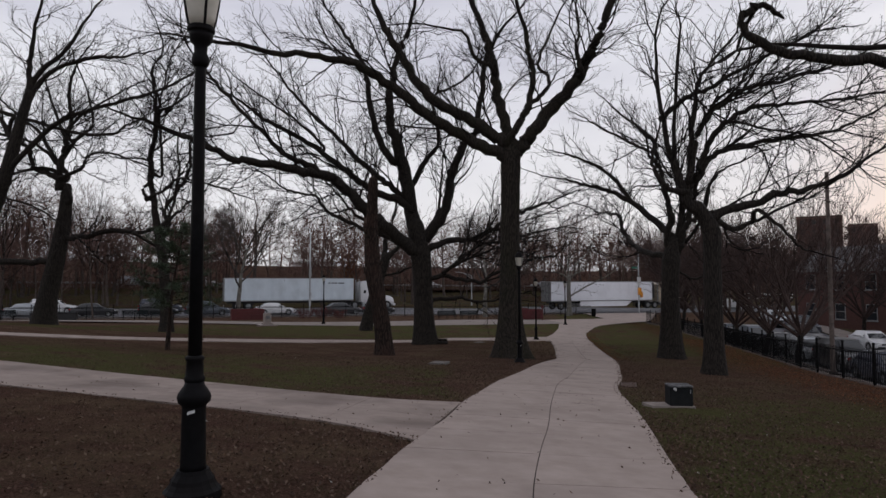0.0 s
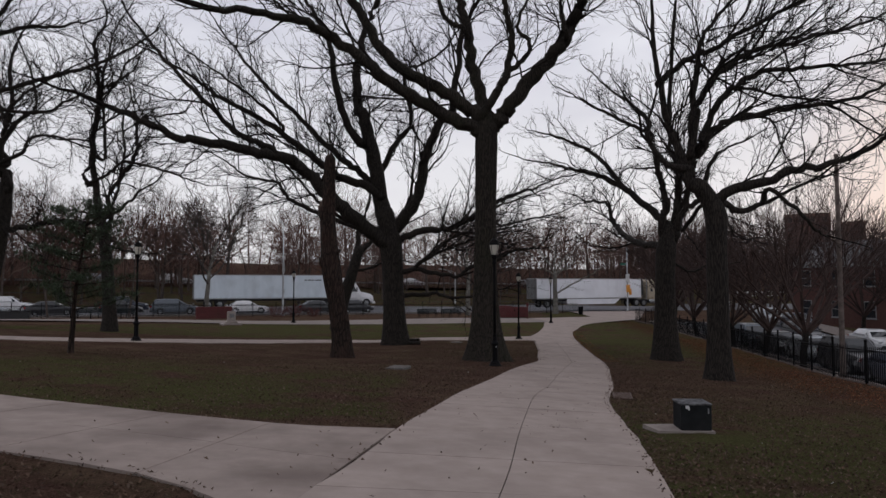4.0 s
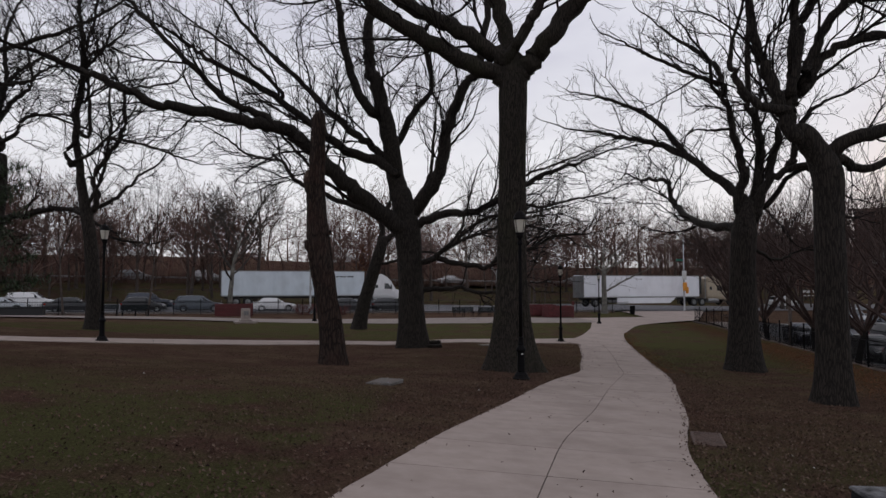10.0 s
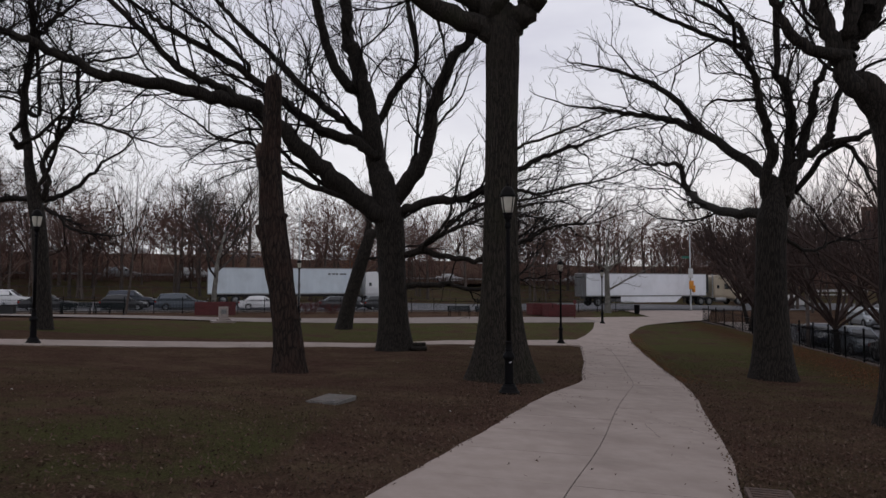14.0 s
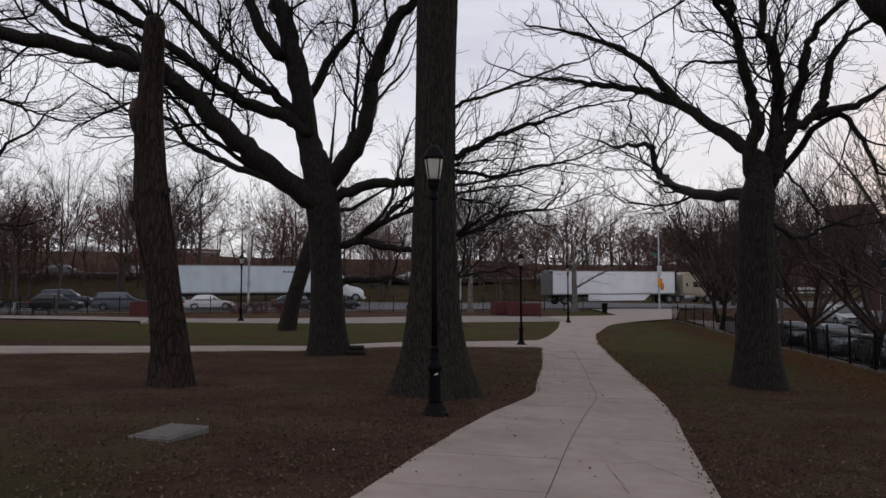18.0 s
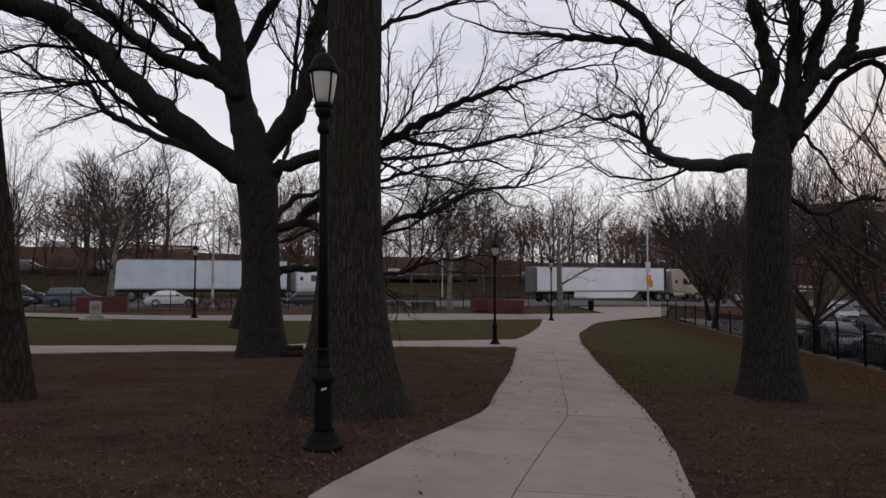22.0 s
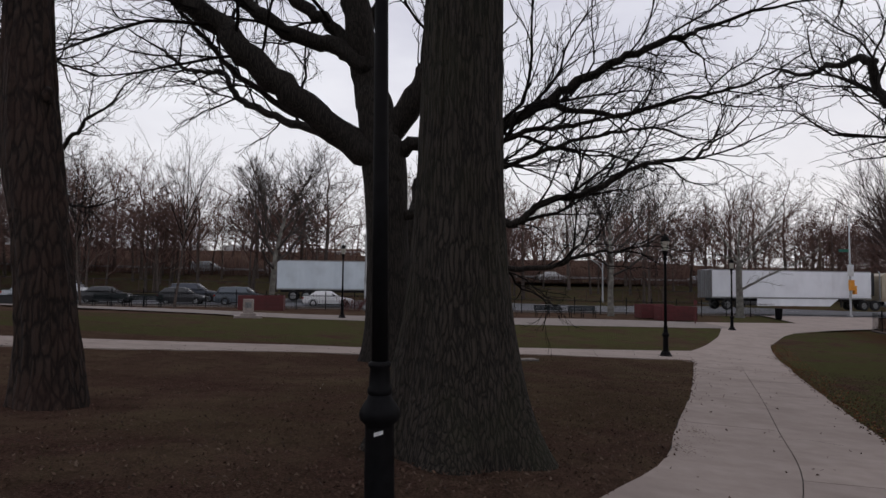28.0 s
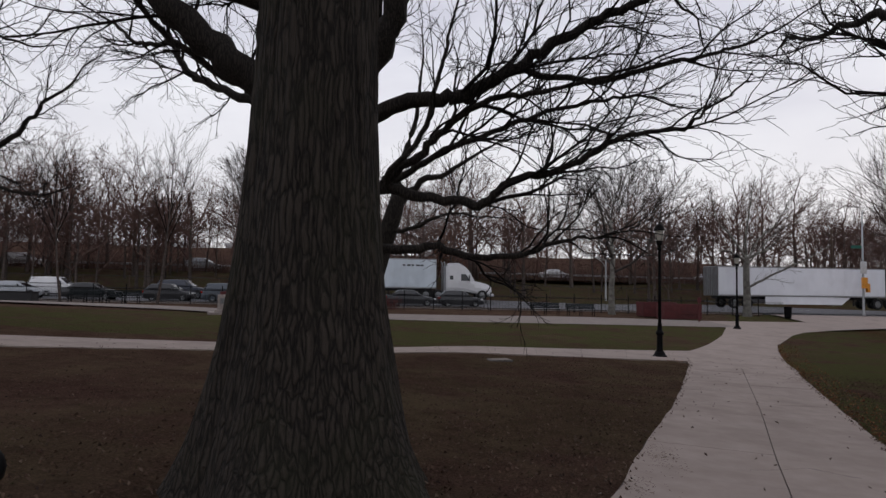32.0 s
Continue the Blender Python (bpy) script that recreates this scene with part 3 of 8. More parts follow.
def inside(poly, x, y):
    hit = False
    j = len(poly) - 1
    for i in range(len(poly)):
        xi, yi = poly[i]
        xj, yj = poly[j]
        if (yi > y) != (yj > y) and x < (xj - xi) * (y - yi) / (yj - yi) + xi:
            hit = not hit
        j = i
    return hit


P_MAIN = even_pairs(MAIN_L, MAIN_R)
P_FORK = even_pairs(FORK_L, FORK_R)
P_CROSS = [(a + Vector((0, 0.6 * ease((1 - a.x) / 5))), b + Vector((0, 0.6 * ease((1 - b.x) / 5)))) for a, b in even_pairs(CROSS_N, CROSS_F)]
PLAZA = [(7.15, 44.2), (7.3, 47.5), (7.7, 50.0), (9.0, 54.5), (10.4, 60.0), uv(35.4, 56.8), uv(36.2, 64.2), uv(47.5, 66.2), uv(50.5, 75.3), uv(63.0, 75.3), (23.6, 75.5), (19.2, 70.0), (15.4, 64.9), (14.2, 62.3), (12.1, 56.1), (11.4, 52.8), (10.45, 47.6), (9.95, 43.9)]
OUTLINES = [[tuple(a) for a, b in p] + [tuple(b) for a, b in reversed(p)] for p in (P_MAIN, P_FORK, P_CROSS)] + [PLAZA]


def paved_map(step, x0, x1, y0, y1):
    """Which cells of a fine grid lie on the paths, row by row."""
    cells = np.zeros((int((y1 - y0) / step) + 1, int((x1 - x0) / step) + 1), dtype=bool)
    for poly in OUTLINES:
        a = np.array([tuple(p) for p in poly])
        b = np.roll(a, 1, axis=0)
        row = np.zeros_like(cells)
        for k in range(cells.shape[0]):
            y = y0 + k * step
            cut = (a[:, 1] > y) != (b[:, 1] > y)
            if not cut.any():
                continue
            p, q = a[cut], b[cut]
            xs = np.sort(p[:, 0] + (y - p[:, 1]) * (q[:, 0] - p[:, 0]) / (q[:, 1] - p[:, 1]))
            for lo, hi in zip(xs[::2], xs[1::2]):
                row[k, max(0, int((lo - x0) / step)):max(0, int((hi - x0) / step))] = True
        cells |= row
    return cells


PAVED_STEP, PAVED_X, PAVED_Y = 0.04, -40.0, -10.0
PAVED_CELLS = paved_map(PAVED_STEP, PAVED_X, 34.0, PAVED_Y, 82.0)


def paved(x, y):
    u, v = 0.927 * x + 0.375 * y, -0.375 * x + 0.927 * y
    if v > 75.2 or (56.8 < v < 64.2 and u < 36):
        return True
    i, k = int((x - PAVED_X) / PAVED_STEP), int((y - PAVED_Y) / PAVED_STEP)
    return 0 <= k < PAVED_CELLS.shape[0] and 0 <= i < PAVED_CELLS.shape[1] and bool(PAVED_CELLS[k, i])


FENCE_A, FENCE_B = Vector((13.2, 15.0)), Vector((22.6, 74.0))
FENCE_WAY = (FENCE_B - FENCE_A).normalized()
FENCE_OUT = Vector((FENCE_WAY.y, -FENCE_WAY.x))


def beyond_fence(x, y):
    p = Vector((x, y)) - FENCE_A
    return p.dot(FENCE_OUT) - bulge(p.dot(FENCE_WAY))


def side_street(s, off):
    """A place by its way along the railings of the side street and its distance beyond them."""
    p = FENCE_A + FENCE_WAY * s + FENCE_OUT * (off + bulge(s))
    return p.x, p.y


# ---- ground: one sheet to the horizon ----
def spread(core0, core1, step, reach):
    mid = list(np.arange(core0, core1 + step / 2, step))
    low, d, x = [], step, core0
    while x > core0 - reach:
        d *= 1.35
        x -= d
        low.append(x)
    high, d, x = [], step, core1
    while x < core1 + reach:
        d *= 1.35
        x += d
        high.append(x)
    return low[::-1] + mid + high


gx, gy = spread(-24, 24, 0.4, 1500), spread(-6, 66, 0.4, 1500)
g_verts, g_grass, g_litter = [], [], []
for y in gy:
    for x in gx:
        z = land(x, y)
        v = -0.375 * x + 0.927 * y
        near = -26 < x < 26 and -6 < y < 68
        if near:
            z += 0.025 * noise.noise(Vector((x * 0.8, y * 0.8, 0))) + 0.012 * noise.noise(Vector((x * 2.9, y * 2.9, 3)))
        if near and v < 74 and paved(x, y) and paved(x - 0.42, y) and paved(x + 0.42, y) and paved(x, y - 0.42) and paved(x, y + 0.42):
            z -= 0.06
        if v > 74.6 or not near or beyond_fence(x, y) > 0.8:
            z -= 0.09
        z += 0.11 * math.exp(-((x - 4.95) ** 2 + (y - 13.6) ** 2) / 0.45)
        g_verts.append((x, y, z))
        off = beyond_fence(x, y)
        g = 0.12
        if v > 41.5 and v < 57:
            g = 1.05
        elif off > -11.5 and x > 0.16 * y + 1.0 and off < 0:
            g = 0.30 + 1.2 * ease((y - 26) / 9.0) + 0.9 * ease((20 - y) / 7.0)
        elif -7 < x - 0.2 * y < 2 and 28 < y:
            g = 0.3
        elif x < 0 and 13 < y < 27:
            g = 1.2 - 0.9 * ease((y - 18.0) / 5.0)
        if 20 < y < 31 and near and off < 0 and (paved(x - 0.8, y) or paved(x + 0.8, y)):
            g *= 0.35
        for tx, ty in ((2.8, 28.5), (-2.75, 28.9), (11.2, 32.5), (9.9, 24.2)):
            g *= 1.0 - 0.9 * math.exp(-((x - tx) ** 2 + (y - ty) ** 2) / 3.0)
        if v > 84:
            g = 0.75 * (1 - ease((v - 112) / 8.0))
        g_grass.append(g)
        g_litter.append(max(0.0, 1.0 - abs(off + 1.6) / 2.2))
nx = len(gx)
g_faces = [(j * nx + i, j * nx + i + 1, (j + 1) * nx + i + 1, (j + 1) * nx + i) for j in range(len(gy) - 1) for i in range(nx - 1)]
g_me = mesh_of("ground", g_verts, g_faces, M_GROUND, True)
for key, values in (("grass", g_grass), ("litter", g_litter)):
    g_me.attributes.new(key, "FLOAT", "POINT").data.foreach_set("value", values)
tagged(new("ground", g_me), "trodden brown winter lawn with dull green patches and soil", "lawn", kind="structure")


# ---- paths of concrete slabs ----
def slab_path(name, pairs, label, columns, length, skip=None, material=None):
    path = tagged(new(name, strip_mesh(name, pairs, 0.006, M_JOINT)), label, "path", kind="structure")
    lengths = mid_lengths(pairs)
    count = round(lengths[-1] / length)
    length = lengths[-1] / count
    rng = random.Random(len(pairs))
    for i in range(count):
        s0, s1 = i * length + 0.005, (i + 1) * length - 0.005
        rows = [pair_at(pairs, lengths, s0 + (s1 - s0) * k / 3) for k in range(4)]
        for c in range(columns):
            verts, lift = [], 0.022 + rng.uniform(-0.0015, 0.0015)
            tilt = rng.uniform(-0.001, 0.001)
            wave = rng.uniform(0, 9)
            for k, (a, b) in enumerate(rows):
                w = (b - a).length
                t0, t1 = c / columns + 0.006 / w, (c + 1) / columns - 0.006 / w
                if c == 0:
                    t0 += 0.035 / w * noise.noise(Vector((i * 1.7 + k * 0.55, 2, wave * 0)))
                if c == columns - 1:
                    t1 += 0.035 / w * noise.noise(Vector((i * 1.7 + k * 0.55, 7, 0)))
                for q in range(3):
                    p = a.lerp(b, t0 + (t1 - t0) * q / 2)
                    verts.append((p.x, p.y, land(p.x, p.y) + lift + tilt * (k - 1.5)))
            mid = Vector(verts[4]).lerp(Vector(verts[7]), 0.5)
            if skip and skip(mid.x, mid.y):
                continue
            top = [tuple(Vector(v) - mid) for v in verts]
            down = [(v[0], v[1], v[2] - 0.07) for v in top]
            faces = [(k * 3 + q, k * 3 + q + 1, k * 3 + q + 4, k * 3 + q + 3) for k in range(3) for q in range(2)]
            rim = [0, 1, 2, 5, 8, 11, 10, 9, 6, 3]
            for e, g in zip(rim, rim[1:] + rim[:1]):
                faces.append((g, e, e + 12, g + 12))
            part("paving_slab", (top + down, faces), material or M_CONC, path, at=pose(*mid))
    return path


slab_path("footpath", P_MAIN, "pale grey concrete slab path winding down the lawn", 2, 1.55)
slab_path("footpath", P_FORK, "side path of grey concrete slabs", 2, 1.6, lambda x, y: inside(OUTLINES[0], x, y), M_CONC_OLD)
slab_path("footpath", P_CROSS, "narrow concrete slab path across the lawn", 1, 1.6)

crack_rng = random.Random(15)
for run in (((4.98, 22.76), (5.42, 22.97), (5.82, 23.26)), ((5.42, 22.97), (5.64, 22.51), (5.82, 22.02)), ((4.98, 22.76), (4.95, 21.95), (4.92, 21.58)),
            ((1.9, 13.1), (2.6, 13.5), (3.1, 13.4)), ((2.6, 13.5), (2.9, 14.3)), ((3.6, 16.4), (4.1, 16.7), (4.5, 16.6)), ((6.3, 31.0), (6.9, 31.4), (7.3, 31.2))):
    pts = [Vector(a).lerp(Vector(b), k / 8) for a, b in zip(run, run[1:]) for k in range(9)]
    verts = []
    for p in pts:
        p = p + Vector((crack_rng.gauss(0, 0.012), crack_rng.gauss(0, 0.012)))
        w_ = crack_rng.uniform(0.002, 0.007)
        for e in (-w_, w_):
            verts.append((p.x + e * 0.6, p.y + e * 0.8, land(p.x, p.y) + 0.0275))
    me = mesh_of("crack", verts, [(2 * k, 2 * k + 1, 2 * k + 3, 2 * k + 2) for k in range(len(pts) - 1)], M_JOINT)
    tagged(new("crack", me), "thin dark crack across a concrete slab", "crack", kind="structure")

plaza_verts = [(x, y, land(x, y) + 0.019) for x, y in PLAZA]
plaza_bm = bmesh.new()
plaza_face = plaza_bm.faces.new([plaza_bm.verts.new(v) for v in plaza_verts])
bmesh.ops.triangulate(plaza_bm, faces=[plaza_face])
bmesh.ops.subdivide_edges(plaza_bm, edges=plaza_bm.edges[:], cuts=4, use_grid_fill=True)
for v in plaza_bm.verts:
    v.co.z = land(v.co.x, v.co.y) + 0.019
plaza_me = bpy.data.meshes.new("pavement")
plaza_bm.to_mesh(plaza_me)
plaza_bm.free()
plaza_me.materials.append(M_CONC)
tagged(new("pavement", plaza_me), "worn concrete where the park paths meet the road", "pavement", kind="structure")


def road_strip(name, u0, u1, v0, v1, lift, material, label, category, step=3.0):
    n = int((u1 - u0) / step)
    pairs = [(Vector(uv(u0 + (u1 - u0) * i / n, v0)), Vector(uv(u0 + (u1 - u0) * i / n, v1))) for i in range(n + 1)]
    return tagged(new(name, strip_mesh(name, pairs, lift, material, 2)), label, category, kind="structure")


WALK_NEAR = smooth_line([uv(-70, 68.5), uv(-20, 65.0), uv(0, 60.3), uv(9, 56.4), uv(20, 55.8), uv(30, 56.6), uv(38.5, 57.2)], 2.0)
WALK_FAR = smooth_line([uv(-70, 72.5), uv(-20, 69.0), uv(0, 64.4), uv(9.4, 61.0), uv(18, 61.8), uv(29, 65.0), uv(38.5, 64.4)], 2.0)
tagged(new("footpath", strip_mesh("footpath", even_pairs(WALK_NEAR, WALK_FAR), 0.022, M_CONC_FAR)), "pale concrete walk beside the benches", "path", kind="structure")
road_strip("road", -150, 190, 75.6, 92.5, 0.0, M_ASPHALT, "grey asphalt main road with queueing traffic", "road")
road_strip("upper_road", -150, 190, 107.0, 117.0, 0.05, M_ASPHALT, "grey asphalt road on the embankment", "road")
for v in (80.9, 84.6):
    for k in range(-20, 30):
        x0, x1 = k * 4.0, k * 4.0 + 1.6
        road_strip("lane_mark", x0, x1, v - 0.06, v + 0.06, 0.006, M_LINE, "worn white lane mark", "road marking", 0.8)
for k in range(5):
    road_strip("stop_line", 53.0 + 0.001 * k, 59.5, 76.0 + k * 0.8, 76.3 + k * 0.8, 0.006, M_LINE, "faded white crossing bar", "road marking", 1.5)


def kerb_run(points, label):
    """A raised kerb along a line, in stones of two metres."""
    k = thing("kerb", pose(0, 0, 0), label, "kerb", kind="structure")
    for a, b in zip(points, points[1:]):
        a, b = Vector(a), Vector(b)
        d = (b - a).normalized() * 0.004
        n = Vector((-d.y, d.x)).normalized() * 0.09
        quad = [a + d - n, b - d - n, b - d + n, a + d + n]
        verts = [(p.x, p.y, land(p.x, p.y) - 0.06) for p in quad] + [(p.x, p.y, land(p.x, p.y) + 0.11) for p in quad]
        part("kerb_stone", (verts, [(4, 5, 6, 7), (0, 1, 5, 4), (1, 2, 6, 5), (2, 3, 7, 6), (3, 0, 4, 7)]), M_CONC_FAR, k)
    return k


kerb_run([uv(u, 75.45) for u in range(-60, 52, 2)], "pale concrete kerb along the main road")
kerb_run([side_street(s, 3.3) for s in range(-20, 56, 2)], "pale concrete kerb along the side street")

street_pairs = [(Vector(side_street(s, 3.42)), Vector(side_street(s, 14.5))) for s in range(-40, 62, 3)]
tagged(new("side_street", strip_mesh("side_street", street_pairs, 0.0, M_ASPHALT)), "grey asphalt side street with parked cars", "road", kind="structure")
walk_pairs = [(Vector(side_street(s, 14.5)), Vector(side_street(s, 17.0))) for s in range(-40, 62, 3)]
tagged(new("pavement", strip_mesh("pavement", walk_pairs, 0.12, M_CONC_FAR)), "concrete pavement on the far side of the street", "pavement", kind="structure")
near_pairs = [(Vector(side_street(s, 1.0)), Vector(side_street(s, 3.2))) for s in range(-40, 60, 2)]
tagged(new("pavement", strip_mesh("pavement", near_pairs, 0.05, M_CONC_FAR)), "concrete pavement below the railings", "pavement", kind="structure")


# ---- litter on the lawn ----
def scatter(name, count, area, shape, material, label, category, seed, keep):
    rng = random.Random(seed)
    verts, faces = [], []
    (x0, x1), (y0, y1) = area
    made = 0
    while made < count:
        x, y = rng.uniform(x0, x1), rng.uniform(y0, y1)
        if not keep(x, y, rng):
            continue
        made += 1
        shape(verts, faces, x, y, land(x, y) + 0.004, rng)
    tagged(new(name, mesh_of(name, verts, faces, material)), label, category, kind="stuff")


def leaf_shape(verts, faces, x, y, z, rng):
    a, s = rng.uniform(0, math.tau), rng.uniform(0.011, 0.026)
    c, n = math.cos(a) * s, math.sin(a) * s
    t, q = rng.uniform(0.0, 0.03), rng.uniform(0.0, 0.025)
    k = len(verts)
    verts.extend([(x - c, y - n, z + 0.008), (x + n * 0.55, y - c * 0.55, z + 0.01 + t), (x + c, y + n, z + 0.012 + q), (x - n * 0.55, y + c * 0.55, z + 0.01 + t * 0.4)])
    faces.append((k, k + 1, k + 2))
    faces.append((k, k + 2, k + 3))


def tuft_shape(verts, faces, x, y, z, rng):
    for i in range(4):
        a, h = rng.uniform(0, math.tau), rng.uniform(0.006, 0.02)
        bx, by = x + rng.uniform(-0.06, 0.06), y + rng.uniform(-0.06, 0.06)
        w, lean = 0.006, rng.uniform(0.03, 0.08)
        k = len(verts)
        verts.extend([(bx - math.cos(a) * w, by - math.sin(a) * w, z - 0.01), (bx + math.cos(a) * w, by + math.sin(a) * w, z - 0.01), (bx - math.sin(a) * lean, by + math.cos(a) * lean, z + h)])
        faces.append((k, k + 1, k + 2))


def near_keep(x, y, rng):
    d = abs(x - (0.2 * y + 0.3)) + 0.35 * max(0.0, y - 22)
    return rng.random() < 7.0 / (7.0 + d * d * 0.35) and not paved(x, y) and beyond_fence(x, y) < -0.1


scatter("fallen_leaves", 80000, ((-16, 17), (3, 44)), leaf_shape, M_LEAF, "dry brown leaves scattered on the lawn", "leaves", 3, near_keep)
scatter("grass_tufts", 20000, ((-15, 17), (3, 44)), tuft_shape, M_BLADE, "short dull green and straw-coloured grass", "grass", 4, near_keep)
scatter("fallen_leaves", 15000, ((9, 22), (14, 50)), leaf_shape, M_LEAF_RED, "reddish leaf litter piled along the railings", "leaves", 5,
        lambda x, y, rng: -3.4 < beyond_fence(x, y) < -0.05 and rng.random() < 1.2 - abs(beyond_fence(x, y) + 1.2) / 2.0)
scatter("fallen_leaves", 1500, ((-9, 11), (4, 49)), lambda vs, fs, x, y, z, rng: leaf_shape(vs, fs, x, y, z + 0.024, rng), M_LEAF, "a few dry leaves blown onto the slabs", "leaves", 6,
        lambda x, y, rng: paved(x, y) and (not paved(x - 0.12, y - 0.05) or not paved(x + 0.12, y + 0.05) or rng.random() < 0.02))
scatter("paper_scraps", 60, ((-12, 15), (5, 40)), leaf_shape, M_CHIP, "small pale scraps of paper on the grass", "litter", 8, near_keep)


def crumbs(x, y, rng):
    """Dirt trodden onto the slabs at three worn spots and along the path's edges."""
    for cx, cy, sx, sy in ((9.35, 41.9, 0.28, 0.7), (5.5, 31.1, 0.14, 0.5), (5.15, 29.9, 0.2, 0.35), (4.0, 26.0, 0.1, 0.6), (10.6, 48.6, 0.25, 0.9)):
        if rng.random() < math.exp(-((x - cx) / sx) ** 2 - ((y - cy) / sy) ** 2):
            return True
    return False


def crumb_shape(verts, faces, x, y, z, rng):
    a, s = rng.uniform(0, math.tau), rng.uniform(0.006, 0.02)
    c, n, k = math.cos(a) * s, math.sin(a) * s, len(verts)
    verts.extend([(x - c, y - n, z + 0.027), (x + n * 0.7, y - c * 0.7, z + 0.029), (x + c, y + n, z + 0.028)])
    faces.append((k, k + 1, k + 2))


scatter("soil_crumbs", 1700, ((2, 12), (22, 51)), crumb_shape, M_LEAF, "dark soil and leaf crumbs trodden onto the slabs", "soil", 16, crumbs)
scatter("fallen_leaves", 2600, ((6, 14), (30, 57)), leaf_shape, M_LEAF_RED, "reddish leaves and soil along the path's worn edge", "leaves", 18,
        lambda x, y, rng: not paved(x, y) and (paved(x - 0.25, y) or (rng.random() < 0.35 and paved(x - 0.8, y))))


# ---- bare trees ----
class Wood:
    """Gathers branch tubes as plain lists."""

    def __init__(self):
        self.verts, self.faces = [], []

    def tube(self, pts, radii, sides):
        up = Vector((0.31, 0.11, 0.94))
        base = len(self.verts)
        n = len(pts)
        for i, p in enumerate(pts):
            d = (pts[min(i + 1, n - 1)] - pts[max(i - 1, 0)])
            if d.length < 1e-6:
                d = Vector((0, 0, 1))
            d.normalize()
            a = d.cross(up)
            if a.length < 0.05:
                a = d.cross(Vector((1, 0, 0)))
            a.normalize()
            b = d.cross(a)
            r = radii[i]
            for k in range(sides):
                c, s = math.cos(math.tau * k / sides) * r, math.sin(math.tau * k / sides) * r
                self.verts.append((p.x + a.x * c + b.x * s, p.y + a.y * c + b.y * s, p.z + a.z * c + b.z * s))
        for i in range(n - 1):
            for k in range(sides):
                j = (k + 1) % sides
                self.faces.append((base + i * sides + k, base + i * sides + j, base + (i + 1) * sides + j, base + (i + 1) * sides + k))
        self.faces.append(tuple(base + (n - 1) * sides + k for k in range(sides)))


def crooked(start, way, length, rng, steps, wobble, lift):
    """A wandering line that bends up (lift above 0) or droops."""
    pts, d, p = [start.copy()], way.normalized(), start.copy()
    for i in range(steps):
        d = (d + Vector((rng.gauss(0, wobble), rng.gauss(0, wobble), rng.gauss(0, wobble) + lift))).normalized()
        p = p + d * (length / steps)
        pts.append(p)
    return pts


def sprout(wood, line, r0, r1, rng, level, count, size, opts):
    """Side branches along a line, growing finer level by level."""
    n = len(line) - 1
    for k in range(count):
        t = opts["from"] + (1 - opts["from"]) * (k + rng.random()) / count
        f = t * n
        i = min(int(f), n - 1)
        p = line[i].lerp(line[i + 1], f - i)
        along = (line[i + 1] - line[i]).normalized()
        side = Vector((rng.gauss(0, 1), rng.gauss(0, 1), rng.gauss(0, 0.8) + opts["up"]))
        side -= along * side.dot(along)
        if side.length < 0.1:
            continue
        way = along * rng.uniform(0.6, 1.15) + side.normalized() * rng.uniform(0.35, 0.85)
        length = size * rng.uniform(0.55, 1.15) * (1.15 - 0.5 * t)
        r = min((r0 + (r1 - r0) * t) * 0.62, length * 0.018 + 0.002)
        r = max(r, opts["thin"])
        steps = 5 if level > 1 else 3
        sub = crooked(p, way, length, rng, steps, opts["wobble"], opts["lift"])
        radii = [r + (max(opts["thin"] * 0.6, r * 0.25) - r) * q / steps for q in range(steps + 1)]
        wood.tube(sub, radii, 5 if level > 2 else (4 if level > 1 else 3))
        if level > 0:
            sprout(wood, sub, r, radii[-1], rng, level - 1, opts["counts"][level - 1], length * 0.55, opts)


def curve3(points, per=5):
    pts = [Vector(p) for p in points]
    pts = [pts[0] * 2 - pts[1]] + pts + [pts[-1] * 2 - pts[-2]]
    out = []
    for i in range(1, len(pts) - 2):
        a, b, c, d = pts[i - 1:i + 3]
        for k in range(per):
            t = k / per
            out.append(0.5 * ((2 * b) + (c - a) * t + (2 * a - 5 * b + 4 * c - d) * t * t + (3 * b - a - 3 * c + d) * t ** 3))
    return out + [pts[-2]]


